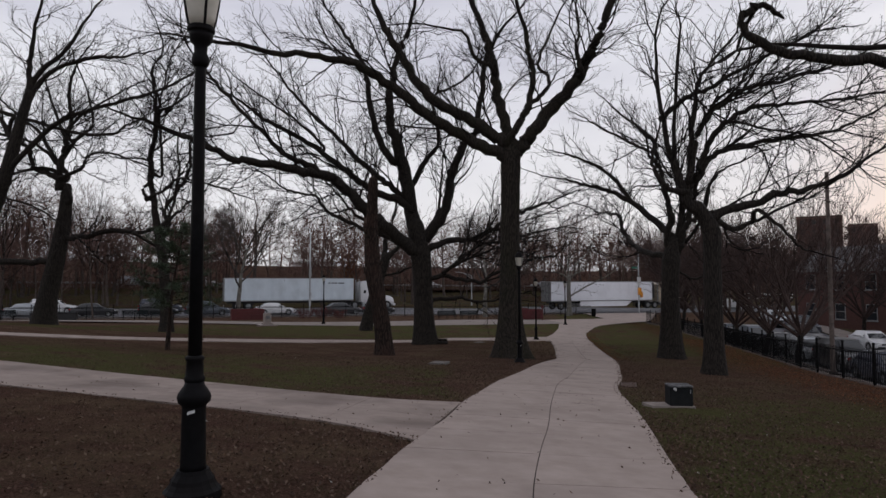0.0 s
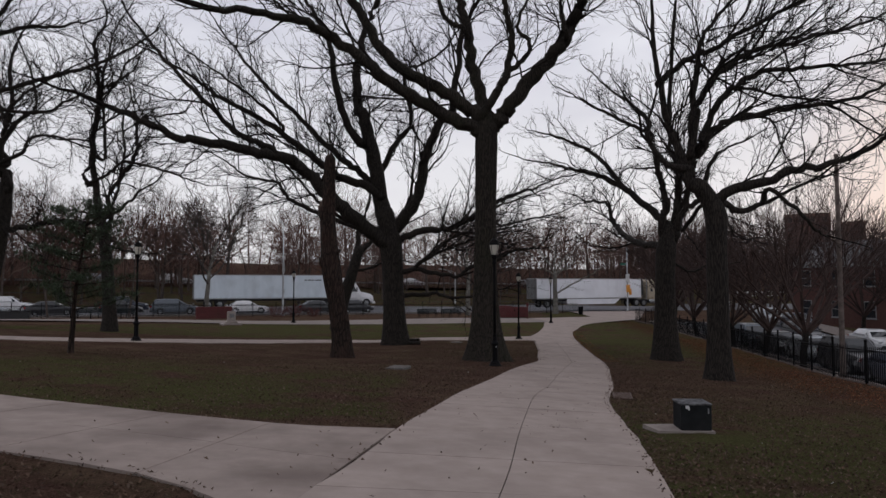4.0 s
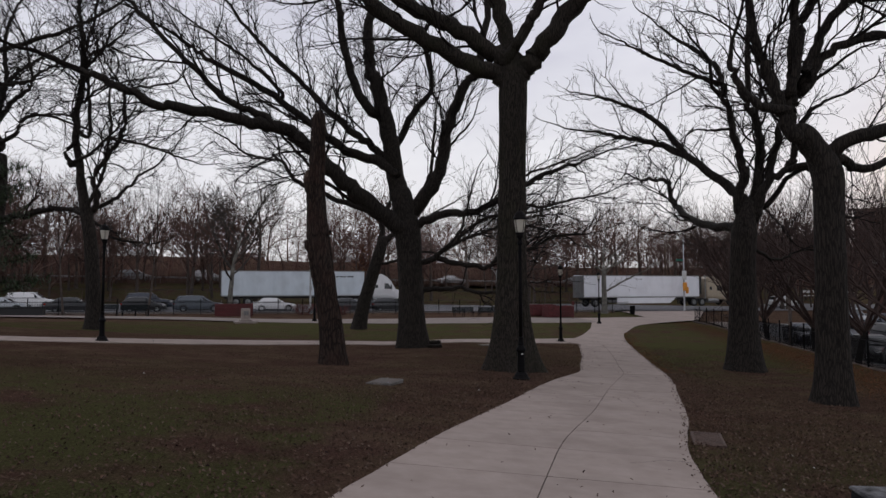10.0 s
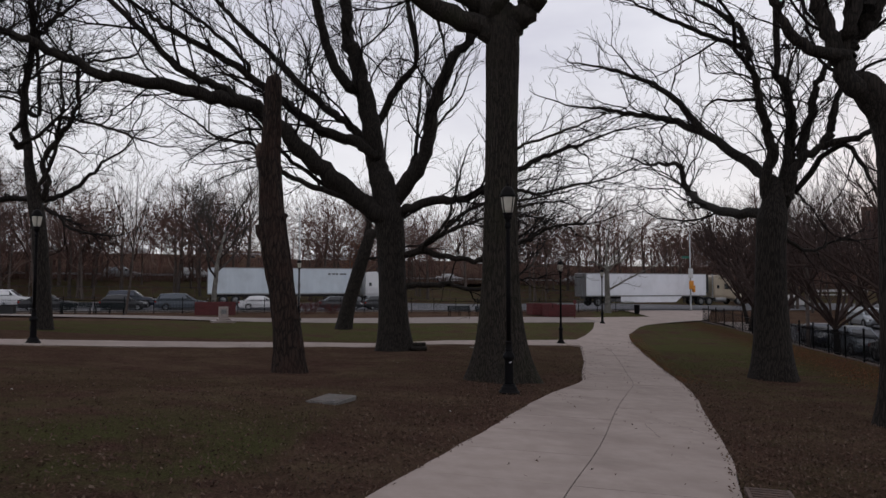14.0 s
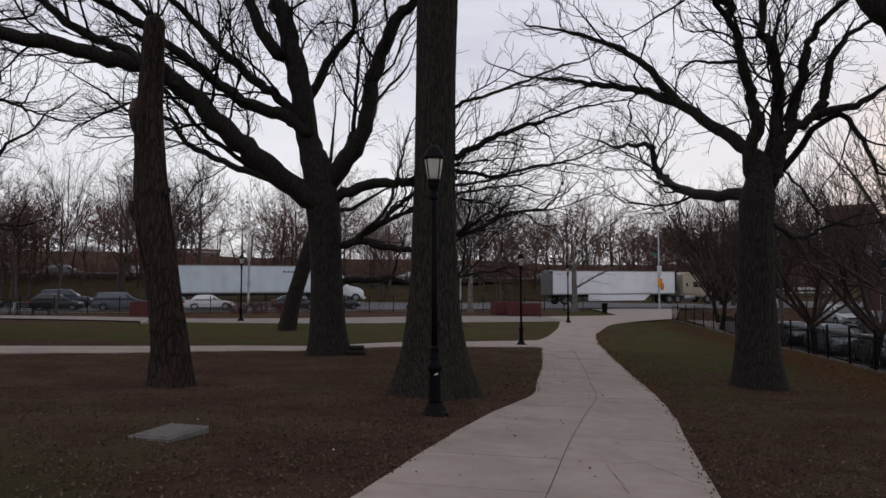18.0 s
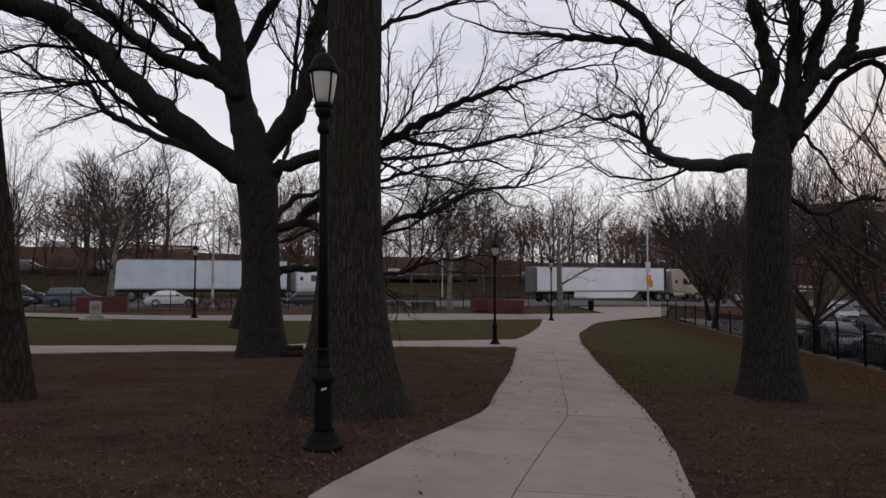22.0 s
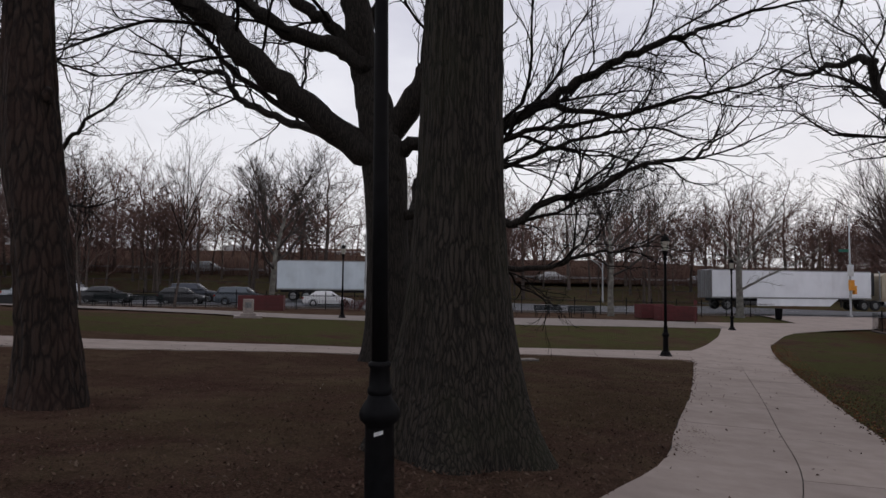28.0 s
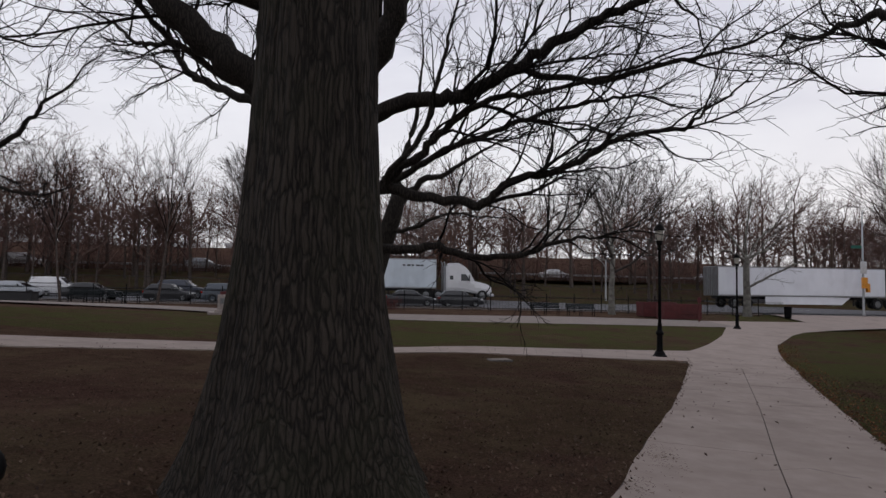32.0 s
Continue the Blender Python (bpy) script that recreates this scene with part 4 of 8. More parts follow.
def trunk_mesh(name, line, radii, sides, flare, ridges, material, rng, rough=0.02):
    """A trunk with a buttressed foot and furrowed sides."""
    pts = curve3(line, 10)
    n = len(pts)
    ph = [rng.uniform(0, math.tau) for _ in range(4)]
    verts, faces = [], []
    for i, p in enumerate(pts):
        t = i / (n - 1) * (len(radii) - 1)
        k = min(int(t), len(radii) - 2)
        r = radii[k] + (radii[k + 1] - radii[k]) * (t - k)
        h = p.z - pts[0].z
        foot = math.exp(-max(h, 0) / flare[1]) * flare[0]
        for q in range(sides):
            a = math.tau * q / sides
            butt = 1 + 0.35 * math.sin(5 * a + ph[0]) * math.exp(-max(h, 0) / (flare[1] * 0.8)) + 0.04 * math.sin(3 * a + ph[1]) + 0.03 * math.sin(7 * a + ph[2])
            rr = r * (1 + 0.035 * math.sin(3 * a + ph[1] + h * 0.4) + 0.03 * noise.noise(Vector((math.cos(a) * 2, math.sin(a) * 2, h * 0.7)))) + foot * butt
            if ridges:
                f = noise.noise(Vector((math.cos(a) * ridges, math.sin(a) * ridges, h * 0.55)))
                g = noise.noise(Vector((math.cos(a) * ridges * 2.3, math.sin(a) * ridges * 2.3, h * 1.6 + 9)))
                rr += rough * (0.6 - abs(f) * 2.2) + rough * 0.35 * g
            verts.append((p.x + math.cos(a) * rr, p.y + math.sin(a) * rr, p.z))
    top, way = pts[-1], (pts[-1] - pts[-2]).normalized()
    ring = [Vector(v) - top for v in verts[-sides:]]
    for shrink, rise in ((0.86, 0.5), (0.5, 0.86), (0.1, 1.0)):
        verts += [tuple(top + v * shrink + way * radii[-1] * rise) for v in ring]
    n += 3
    for i in range(n - 1):
        for q in range(sides):
            j = (q + 1) % sides
            faces.append((i * sides + q, i * sides + j, (i + 1) * sides + j, (i + 1) * sides + q))
    faces.append(tuple((n - 1) * sides + q for q in range(sides)))
    return mesh_of(name, verts, faces, material, True)


BIG = {"from": 0.22, "up": 0.25, "thin": 0.0072, "wobble": 0.17, "lift": 0.03, "counts": [5, 8, 7]}

# how a crown divides: branches to the metre, wander and upward pull
OAKEN = {"dens": (3.6, 2.9, 1.7), "most": (0.95, 2.3, 5.2), "wobble": 0.21, "lift": 0.018, "up": 0.13, "thin": 0.0074}
CURLY = dict(OAKEN, wobble=0.29, lift=0.03, up=0.16, dens=(3.8, 2.9, 2.1), most=(0.9, 2.0, 4.2))


def ramify(wood, line, r0, r1, rng, level, o, start=0.18):
    """Branches spaced along a line, each carrying finer ones, turning outward and up."""
    n = len(line) - 1
    span = sum((b - a).length for a, b in zip(line, line[1:]))
    count = max(2, int(span * o["dens"][level]))
    spin = rng.uniform(0, math.tau)
    for k in range(count):
        t = start + (1 - start) * (k + rng.uniform(0.1, 0.9)) / count
        f = min(t, 0.999) * n
        i = int(f)
        p = line[i].lerp(line[i + 1], f - i)
        along = (line[i + 1] - line[i]).normalized()
        a = along.cross(Vector((0.2, 0.1, 0.97))).normalized()
        b = along.cross(a)
        spin += 2.4 + rng.uniform(-0.5, 0.5)
        side = a * math.cos(spin) + b * math.sin(spin)
        way = along * rng.uniform(0.8, 1.3) + side * rng.uniform(0.35, 0.8) + Vector((0, 0, o["up"]))
        length = min(o["most"][level], span * 0.62) * rng.uniform(0.45, 1.1) * (1.12 - 0.55 * t)
        r = max(o["thin"], min((r0 + (r1 - r0) * t) * 0.66, length * 0.0108 + 0.003))
        steps = (3, 5, 8)[level]
        sub = crooked(p, way, length, rng, steps, o["wobble"], o["lift"])
        tip = max(o["thin"] * 0.6, r * 0.25)
        wood.tube(sub, [r + (tip - r) * q / steps for q in range(steps + 1)], (3, 4, 5)[level])
        if level > 0:
            ramify(wood, sub, r, tip, rng, level - 1, o)


def limb_tree(m, label, trunk, radii, limbs, seed, material=None, twig=None, sides=28, flare=(0.35, 0.9), ridges=5, rough=0.02,
              opts=OAKEN, level=2, group="park trees", tail=3.2):
    """A large bare tree: a trunk, named limbs and their fine branches."""
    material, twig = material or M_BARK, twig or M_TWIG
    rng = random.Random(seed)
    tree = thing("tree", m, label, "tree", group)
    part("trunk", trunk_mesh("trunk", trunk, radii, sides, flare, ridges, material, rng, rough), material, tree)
    fine = Wood()
    grown = [p for p in curve3(trunk, 6) if p.z > 1.0]
    for r0, r1, pts in limbs:
        root = min(grown, key=lambda p: (p + Vector((0, 0, 0.25)) - Vector(pts[0])).length)
        if 0.15 < (root - Vector(pts[0])).length < 2.4:
            pts = [tuple(root)] + pts
        swell = 0.22 if r0 > 0.15 else 0.12
        line = curve3(pts, 5)
        grown += line[3:]
        amp = 0.014 + r0 * 0.10
        line = [p + Vector((rng.gauss(0, 1), rng.gauss(0, 1), rng.gauss(0, 1))) * amp * (0 if i < 2 else 1) for i, p in enumerate(line)]
        n = len(line) - 1
        rr = [(r0 + (r1 - r0) * (i / n) ** 1.15) * (1 + swell * math.exp(-i / 2.5) + 0.05 * rng.uniform(-1, 1)) for i in range(n + 1)]
        w = Wood()
        w.tube(line, rr, 9)
        part("limb", mesh_of("limb", w.verts, w.faces, material, True), material, tree)
        reach = tail * min(1.0, (r1 / 0.06) ** 1.5)
        end = crooked(line[-1], line[-1] - line[-3], reach, rng, 8, opts["wobble"] * 0.7, opts["lift"])
        fine.tube(end, [r1 + (0.012 - r1) * q / 8 for q in range(9)], 6)
        ramify(fine, line, r0, r1, rng, level, opts, 0.3)
        ramify(fine, end, r1, 0.012, rng, level, opts, 0.05)
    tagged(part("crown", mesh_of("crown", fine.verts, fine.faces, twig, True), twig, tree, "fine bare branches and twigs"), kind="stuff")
    return tree


# the great oak beside the path, with a lamp before it
OAK_A = [(0.31, 0.15, [(0, 0, 9), (-0.3, 0, 9.5), (-1.5, 0, 10.3), (-3.1, 0, 11.2), (-4, 0, 12.1), (-4.7, 0, 13.3), (-5.4, 0, 14.5)]),
         (0.30, 0.11, [(0, 0, 8.6), (-0.4, -0.1, 8.9), (-1.8, -0.4, 9.5), (-3.3, -0.8, 10.3), (-4.4, -1.1, 11.1), (-5.9, -1.5, 12.1), (-6.7, -1.7, 12.4), (-8.3, -2.1, 12.6), (-9.8, -2.5, 12.5)]),
         (0.29, 0.15, [(-0, 0.2, 9.2), (-0, 0.2, 9.9), (-0.4, 0.2, 11.5), (-0.6, 0.2, 12.7), (-0.8, 0.2, 13.9), (-1.1, 0.2, 14.6)]),
         (0.12, 0.05, [(-0.7, -0.1, 12.7), (-1.5, -0.3, 13.2), (-1.8, -0.4, 14.1), (-2.4, -0.5, 14.3)])]
OAK_B = [(0.19, 0.09, [(-0, -0.3, 9.4), (0.5, -0.3, 10.2), (0.9, -0.3, 11.1), (1.1, -0.3, 12.5), (0.9, -0.3, 13.4), (0.8, -0.3, 14.4)]),
         (0.12, 0.05, [(0.9, -0.3, 11), (1.5, -0.4, 11.4), (1.8, -0.5, 12.1), (1.3, -0.4, 12.8), (1.9, -0.6, 14.2)]),
         (0.34, 0.15, [(0.3, -0, 8.9), (0.7, -0.1, 9.3), (1.2, -0.2, 10), (2.1, -0.3, 11.1), (2.9, -0.4, 12), (3.3, -0.5, 12.6), (3.6, -0.5, 13.3), (3.9, -0.55, 13.9), (4.3, -0.6, 14.9), (4.9, -0.7, 16.6)]),
         (0.13, 0.05, [(3.1, -0.9, 12.3), (2.9, -0.9, 13.1), (3, -0.9, 14.1)]),
         (0.05, 0.02, [(0.4, 0, 5.8), (0.9, 0, 6), (1.8, 0, 6.3), (2.7, 0, 6.7)])]
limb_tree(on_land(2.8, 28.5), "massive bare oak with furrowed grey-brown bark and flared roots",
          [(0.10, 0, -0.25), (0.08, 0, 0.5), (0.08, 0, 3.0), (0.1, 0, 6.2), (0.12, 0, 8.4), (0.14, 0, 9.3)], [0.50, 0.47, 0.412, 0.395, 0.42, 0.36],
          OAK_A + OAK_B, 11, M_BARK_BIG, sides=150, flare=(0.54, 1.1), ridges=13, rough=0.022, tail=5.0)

# the wide-spreading tree beyond it
SPREAD_A = [(0.50, 0.13, [(-0.4, 0, 5.5), (-0.8, 0, 6.9), (-1.2, 0, 9.3), (-1.7, 0, 11.1), (-2, 0, 12.3), (-2.2, 0, 12.8), (-2.3, 0, 14.8), (-1.7, 0, 17.2), (-1, 0, 19.1)]),
            (0.24, 0.08, [(-2.2, -0.2, 10.8), (-2.9, -0.3, 12.2), (-3.4, -0.3, 13.9), (-3.7, -0.4, 16.1), (-4.5, -0.5, 17.6), (-5.3, -0.5, 18.9)]),
            (0.20, 0.06, [(-1.1, 0.3, 9.1), (-0.2, 0.3, 10.8), (0.6, 0.3, 12), (0.3, 0.3, 14.6), (1.5, 0.3, 15.3)])]
SPREAD_B = [(0.42, 0.13, [(-0.3, -0.1, 5.1), (-1.5, -0.6, 6.0), (-2.8, -1.2, 7.1), (-3.9, -1.7, 8.1), (-4.9, -2.1, 9.1), (-5.9, -2.5, 9.5), (-7.3, -3.1, 9.7), (-8.6, -3.7, 10), (-9.9, -4.3, 10), (-11.4, -4.9, 10.6), (-12.6, -5.4, 11.2)]),
            (0.17, 0.06, [(-5.9, -2.5, 9.6), (-6.6, -2.8, 10.1), (-7.8, -3.4, 10.6), (-9.1, -3.9, 12), (-10.7, -4.6, 13.7), (-11.6, -5, 14.9)]),
            (0.1, 0.05, [(-2.7, -0.8, 6.5), (-4.1, -1.2, 7.5), (-4.9, -1.5, 8.4), (-5.7, -1.7, 9.2)])]
SPREAD_C = [(0.16, 0.05, [(-1.4, 0.6, 5.8), (-1.9, 0.7, 6.1), (-4, 1.6, 6.9), (-5.5, 2.2, 7.6), (-6.5, 2.6, 8.1), (-7.1, 2.8, 9), (-8.1, 3.2, 9.3), (-9.4, 3.8, 9.7), (-10.5, 4.2, 10.5)]),
            (0.27, 0.08, [(-1, -0.2, 7.9), (-1.6, -0.2, 8.4), (-2.7, -0.4, 8.7), (-3.8, -0.6, 9.3), (-4.9, -0.7, 10.2), (-6.4, -1, 11.3), (-7.8, -1.2, 12.1), (-9.4, -1.4, 13), (-10.1, -1.5, 13.5)]),
            (0.1, 0.04, [(-6, -1.2, 11.4), (-7.2, -1.4, 12.6), (-8.6, -1.7, 13.6), (-9.9, -2, 14.5)])]
SPREAD_D = [(0.23, 0.07, [(-1.1, 0, 8.3), (-1.5, 0, 8.7), (-2.5, 0, 9.5), (-3.5, 0, 10.3), (-4.7, 0, 11.5), (-5.7, 0, 12.5), (-7.2, 0, 14), (-8.6, 0, 15.5)]),
            (0.38, 0.10, [(-0.4, 0.1, 6.0), (0.7, -0.1, 7.2), (1.2, -0.2, 8.6), (1.5, -0.3, 10.1), (2.1, -0.4, 11.7), (2.8, -0.6, 12.5), (3.4, -0.7, 16.3), (4, -0.8, 17.8)]),
            (0.14, 0.03, [(1, 0, 4), (1.6, 0, 3.8), (2.5, 0, 3.7), (3.2, 0, 3.6), (3.8, 0, 4.1), (4.8, 0, 4.3), (5.6, 0, 4.7), (6.3, 0, 5), (7.3, 0, 5.1), (7.8, 0, 5.4)])]
SPREAD_E = [(0.21, 0.06, [(0.5, 0.1, 5.8), (1.6, 0.2, 6.1), (2.4, 0.2, 6.1), (3.2, 0.3, 6.4), (4, 0.4, 6.9), (5.1, 0.5, 7.5), (6.1, 0.6, 8), (7, 0.7, 8.3), (7.6, 0.8, 8.5)]),
            (0.09, 0.03, [(3.9, 0.4, 6.7), (4.8, 0.5, 6.5), (5.8, 0.6, 6.4), (7, 0.7, 6.7), (8, 0.8, 6.9), (8.8, 0.9, 7.1)]),
            (0.12, 0.03, [(0.9, -0.1, 4.2), (1.7, -0.2, 4.7), (2.3, -0.2, 5.3), (3.2, -0.3, 5.8), (4.2, -0.4, 5.9), (5.1, -0.5, 6), (6.1, -0.6, 6.2)]),
            (0.1, 0.03, [(0.8, 0.3, 4.1), (1.5, 0.4, 4.6), (2.4, 0.4, 5), (3.5, 0.5, 5.4), (4.5, 0.7, 5.8), (5.6, 0.8, 6), (6.5, 0.8, 6.1)])]
SPREAD_F = [(0.13, 0.025, [(0.5, 0.4, 2.6), (1.3, 0.5, 2.6), (1.9, 0.6, 2.7), (2.7, 0.7, 2.5), (3.8, 0.8, 2.5), (4.5, 0.9, 2.7), (5.2, 0.9, 2.9), (5.8, 1, 2.9)]),
            (0.08, 0.03, [(1, -0.3, 4.2), (1.9, -0.6, 5.1), (2.2, -0.7, 5.9), (2.4, -0.7, 6.7), (2.6, -0.8, 7.4)]),
            (0.12, 0.04, [(-0.1, 0.3, 6.5), (0.5, -0, 7.5), (0.7, -0.1, 8.6), (0.8, -0.2, 9.8), (0.9, -0.2, 10.9)]),
            (0.11, 0.04, [(0.4, 0.1, 7.3), (1, 0.3, 8.3), (1.6, 0.5, 9.4), (2.4, 0.7, 10.3)])]
limb_tree(on_land(-0.95, 38.3), "wide-spreading bare tree with long low limbs",
          [(-0.1, 0, -0.25), (-0.2, 0, 1.2), (-0.3, 0, 3.4), (-0.45, 0, 5.3), (-0.75, 0, 7.0)], [0.62, 0.56, 0.53, 0.60, 0.48],
          SPREAD_A + SPREAD_B + SPREAD_C + SPREAD_D + SPREAD_E + SPREAD_F, 12, sides=40, flare=(0.26, 0.9), tail=4.5)

# the two right-hand trees
ELBOW_LIMBS = [(0.19, 0.06, [(-0.15, 0.2, 5.0), (-0.35, 2.5, 5.35), (-0.45, 5.0, 6.0), (-0.4, 6.7, 6.8), (-0.6, 6.8, 7.7), (-0.9, 7.8, 8.0), (-1.3, 9.4, 8.2)]),
               (0.20, 0.04, [(0, 0.1, 6.2), (-0.5, 1.0, 7.0), (-1.3, 1.9, 8.0), (-2.1, 2.9, 8.7), (-3.2, 3.9, 9.2), (-3.8, 4.6, 9.5), (-4.9, 5.4, 9.9)]),
               (0.13, 0.03, [(-1.3, 1.9, 8.0), (-1.9, 2.4, 9.1), (-2.7, 2.9, 10.0), (-3.9, 3.5, 10.7), (-5.2, 4.0, 11.2)])]
TWIST_A = [(0.22, 0.08, [(0.2, 0.1, 5), (-0.1, -0, 5.9), (0.1, 0, 6.9), (-0, -0, 7.6), (-0.3, -0.1, 8.5), (-0.4, -0.1, 9.3), (-0.7, -0.2, 9.7)]),
           (0.22, 0.08, [(0.2, 0, 5.2), (0.4, 0, 6), (0.7, 0, 7.2), (0.7, 0, 8.4), (0.5, 0, 9.2), (0.3, 0, 9.8), (0.6, 0, 15.2)]),
           (0.21, 0.08, [(0.4, -0.1, 5.4), (0.6, -0.1, 6), (0.9, -0.2, 6.8), (1.2, -0.2, 8), (1.4, -0.3, 9), (1.8, -0.4, 9.7)]),
           (0.19, 0.06, [(0.5, -0.2, 5.9), (0.8, -0.3, 6.6), (1.4, -0.4, 7), (2.3, -0.7, 7.2), (2.8, -0.8, 7.5)])]
TWIST_B = [(0.15, 0.05, [(1.5, -0.3, 7), (1.7, -0.3, 7.5), (1.8, -0.4, 8.2), (2.2, -0.4, 9), (2.7, -0.5, 9.4)]),
           (0.07, 0.03, [(-0.2, -0, 8.6), (-0.9, -0.2, 8.5), (-1.7, -0.3, 8.5)]),
           (0.11, 0.03, [(-0.6, -0.3, 10), (-0.8, -0.2, 10.2), (-1.6, 0.2, 10.7), (-2.7, 0.6, 11.4), (-3.3, 0.8, 11.8), (-4.2, 1.2, 12.5)]),
           (0.12, 0.03, [(-0.5, 0.3, 10.5), (-0.6, 0.4, 11), (-1.2, 0.7, 11.7), (-2, 1.2, 12.5), (-2.6, 1.6, 13.3)])]
TWIST_LOW = [(0.06, 0.02, [(0.5, 0.3, 6.0), (1.3, 0.5, 5.5), (2.0, 0.6, 4.6)]),
             (0.08, 0.02, [(0.3, 0.1, 4.4), (1.3, 0.3, 3.9), (2.1, 0.4, 4.2), (3.3, 0.5, 4.3)]),
             (0.09, 0.02, [(2.0, -0.2, 7.1), (2.5, -0.6, 6.3), (2.8, -0.8, 5.5), (3.6, -1.0, 5.2)])]
limb_tree(on_land(11.2, 32.5), "bare tree with twisting limbs and dark bark",
          [(0, 0, -0.25), (0, 0, 1.5), (0.02, 0, 3.6), (0.08, 0, 4.8), (0.2, 0, 5.8)], [0.50, 0.45, 0.41, 0.45, 0.28], ELBOW_LIMBS + TWIST_LOW + TWIST_A + TWIST_B,
          13, sides=34, flare=(0.30, 0.9), opts=CURLY, tail=4.0)
FAN_A = [(0.22, 0.06, [(-0.2, -0, 5.6), (-0.8, 0, 6.3), (-1, 0, 6.8), (-1.2, -0, 7.5), (-1.5, -0, 8.3), (-1.8, 0, 9.8), (-1.9, 0, 11.6)]),
         (0.16, 0.05, [(-0.8, 0, 6.4), (-0.8, -0, 7.2), (-0.7, 0, 8), (-0.7, 0, 8.6)]),
         (0.14, 0.04, [(-0.9, -0.1, 6.7), (-1.6, -0.2, 6.8), (-2, -0.2, 7.3), (-2.2, -0.2, 7.8), (-2.1, -0.2, 8.5)]),
         (0.2, 0.06, [(0.1, -0, 5.7), (0.4, -0.1, 6), (1.3, -0.3, 6.2), (2.3, -0.5, 6.6), (3.2, -0.6, 6.7), (4.3, -0.9, 7.1), (5.1, -1, 7.7)])]
FAN_B = [(0.15, 0.04, [(-0.7, 0.1, 7), (-0.4, 0, 7.3), (0.1, -0, 8.1), (1.4, -0.1, 8.5), (2.9, -0.3, 8.7), (4.3, -0.4, 8.9), (5.5, -0.6, 9.4)]),
         (0.14, 0.04, [(-0.5, -0.1, 7.5), (-0.2, -0, 8.1), (0.4, 0, 9.1), (1.4, 0.1, 9.8), (2.8, 0.3, 10.1), (4.5, 0.5, 10.3), (6.4, 0.6, 10.6)]),
         (0.13, 0.04, [(-0.8, -0.2, 7.3), (-0.5, -0.1, 8.8), (0.2, 0, 9.8), (1.5, 0.3, 10.7), (3.1, 0.6, 11.1), (5.3, 1.1, 11.8), (6.8, 1.4, 12.5)]),
         (0.12, 0.04, [(-1.5, 0.2, 9.7), (-0.8, 0.2, 10.3), (0.1, 0.2, 10.7), (1.5, 0.2, 11.5), (3.3, 0.2, 12.4), (3.9, 0.2, 12.8)])]
FAN_C = [(0.12, 0.04, [(-0.8, -0.2, 8), (-0.6, -0.2, 9.8), (-0.4, -0.2, 10.9), (0.2, -0.2, 11.7), (1.1, -0.2, 12.7)]),
         (0.13, 0.07, [(0.3, 0, 5.6), (0.7, 0.1, 5.4), (1.3, 0.1, 5.5), (1.8, 0.2, 5.7)]),
         (0.09, 0.03, [(1.6, -0.3, 6), (2.3, -0.5, 5.4), (2.8, -0.6, 4.8), (3.2, -0.6, 4.5)])]
limb_tree(on_land(9.9, 24.2), "tall bare tree with a fan of crooked limbs and dark bark",
          [(0, 0, -0.25), (0.02, 0, 1.5), (0.03, 0, 4.0), (0.0, 0, 5.3), (-0.45, 0, 6.2)], [0.36, 0.32, 0.31, 0.34, 0.26], FAN_A + FAN_B + FAN_C,
          14, sides=30, flare=(0.20, 0.7), opts=dict(OAKEN, dens=(4.2, 3.2, 2.0)), tail=4.0)

# leaning tree behind, and the trees on the far left
limb_tree(on_land(-6.4, 53.0), "dark leaning tree with bare forked limbs",
          [(0, 0, -0.2), (0.35, 0, 1.5), (0.9, 0, 3.4), (1.4, 0, 5.0), (1.7, 0, 6.0)], [0.50, 0.46, 0.44, 0.42, 0.36],
          [(0.26, 0.05, [(1.6, 0, 5.6), (2.8, 0.2, 6.8), (4.0, 0.3, 7.2), (6.0, 0.4, 8.4)]),
           (0.28, 0.06, [(1.5, 0, 5.6), (1.7, 0.2, 7.4), (2.4, 0.3, 9.4), (2.6, 0.4, 12.0)]),
           (0.14, 0.03, [(1.3, 0, 4.4), (2.6, -0.2, 4.6), (4.2, -0.3, 5.2), (6.4, -0.4, 5.0)])],
          15, sides=20, flare=(0.1, 0.5), level=1)
WAVER_A = [(0.2, 0.06, [(-0.6, -0, 7), (-1, -0, 9.9), (-0.7, -0, 12.5), (-0.8, -0, 14.3), (-1, -0, 16), (-0.5, -0, 16.9)]),
           (0.16, 0.05, [(-0.2, 0.2, 5.6), (0.1, 0.2, 6.5), (-0.2, 0.2, 7.3), (0.6, 0.2, 8.5), (1.3, 0.2, 9.8), (1.3, 0.2, 11.1), (1.5, 0.2, 11.7), (3.3, 0.2, 12)]),
           (0.11, 0.04, [(-0.3, -0.1, 5.9), (0.3, 0.1, 7.3), (0.5, 0.1, 8.3), (0.7, 0.1, 9.7), (0.6, 0.1, 11.6), (0.9, 0.2, 12.6)]),
           (0.1, 0.04, [(-1.2, -0.2, 8), (-0.1, -0.2, 8.5), (0.8, -0.2, 9.2), (2.1, -0.2, 9), (3.5, -0.2, 8.6), (4.5, -0.2, 8.2)])]
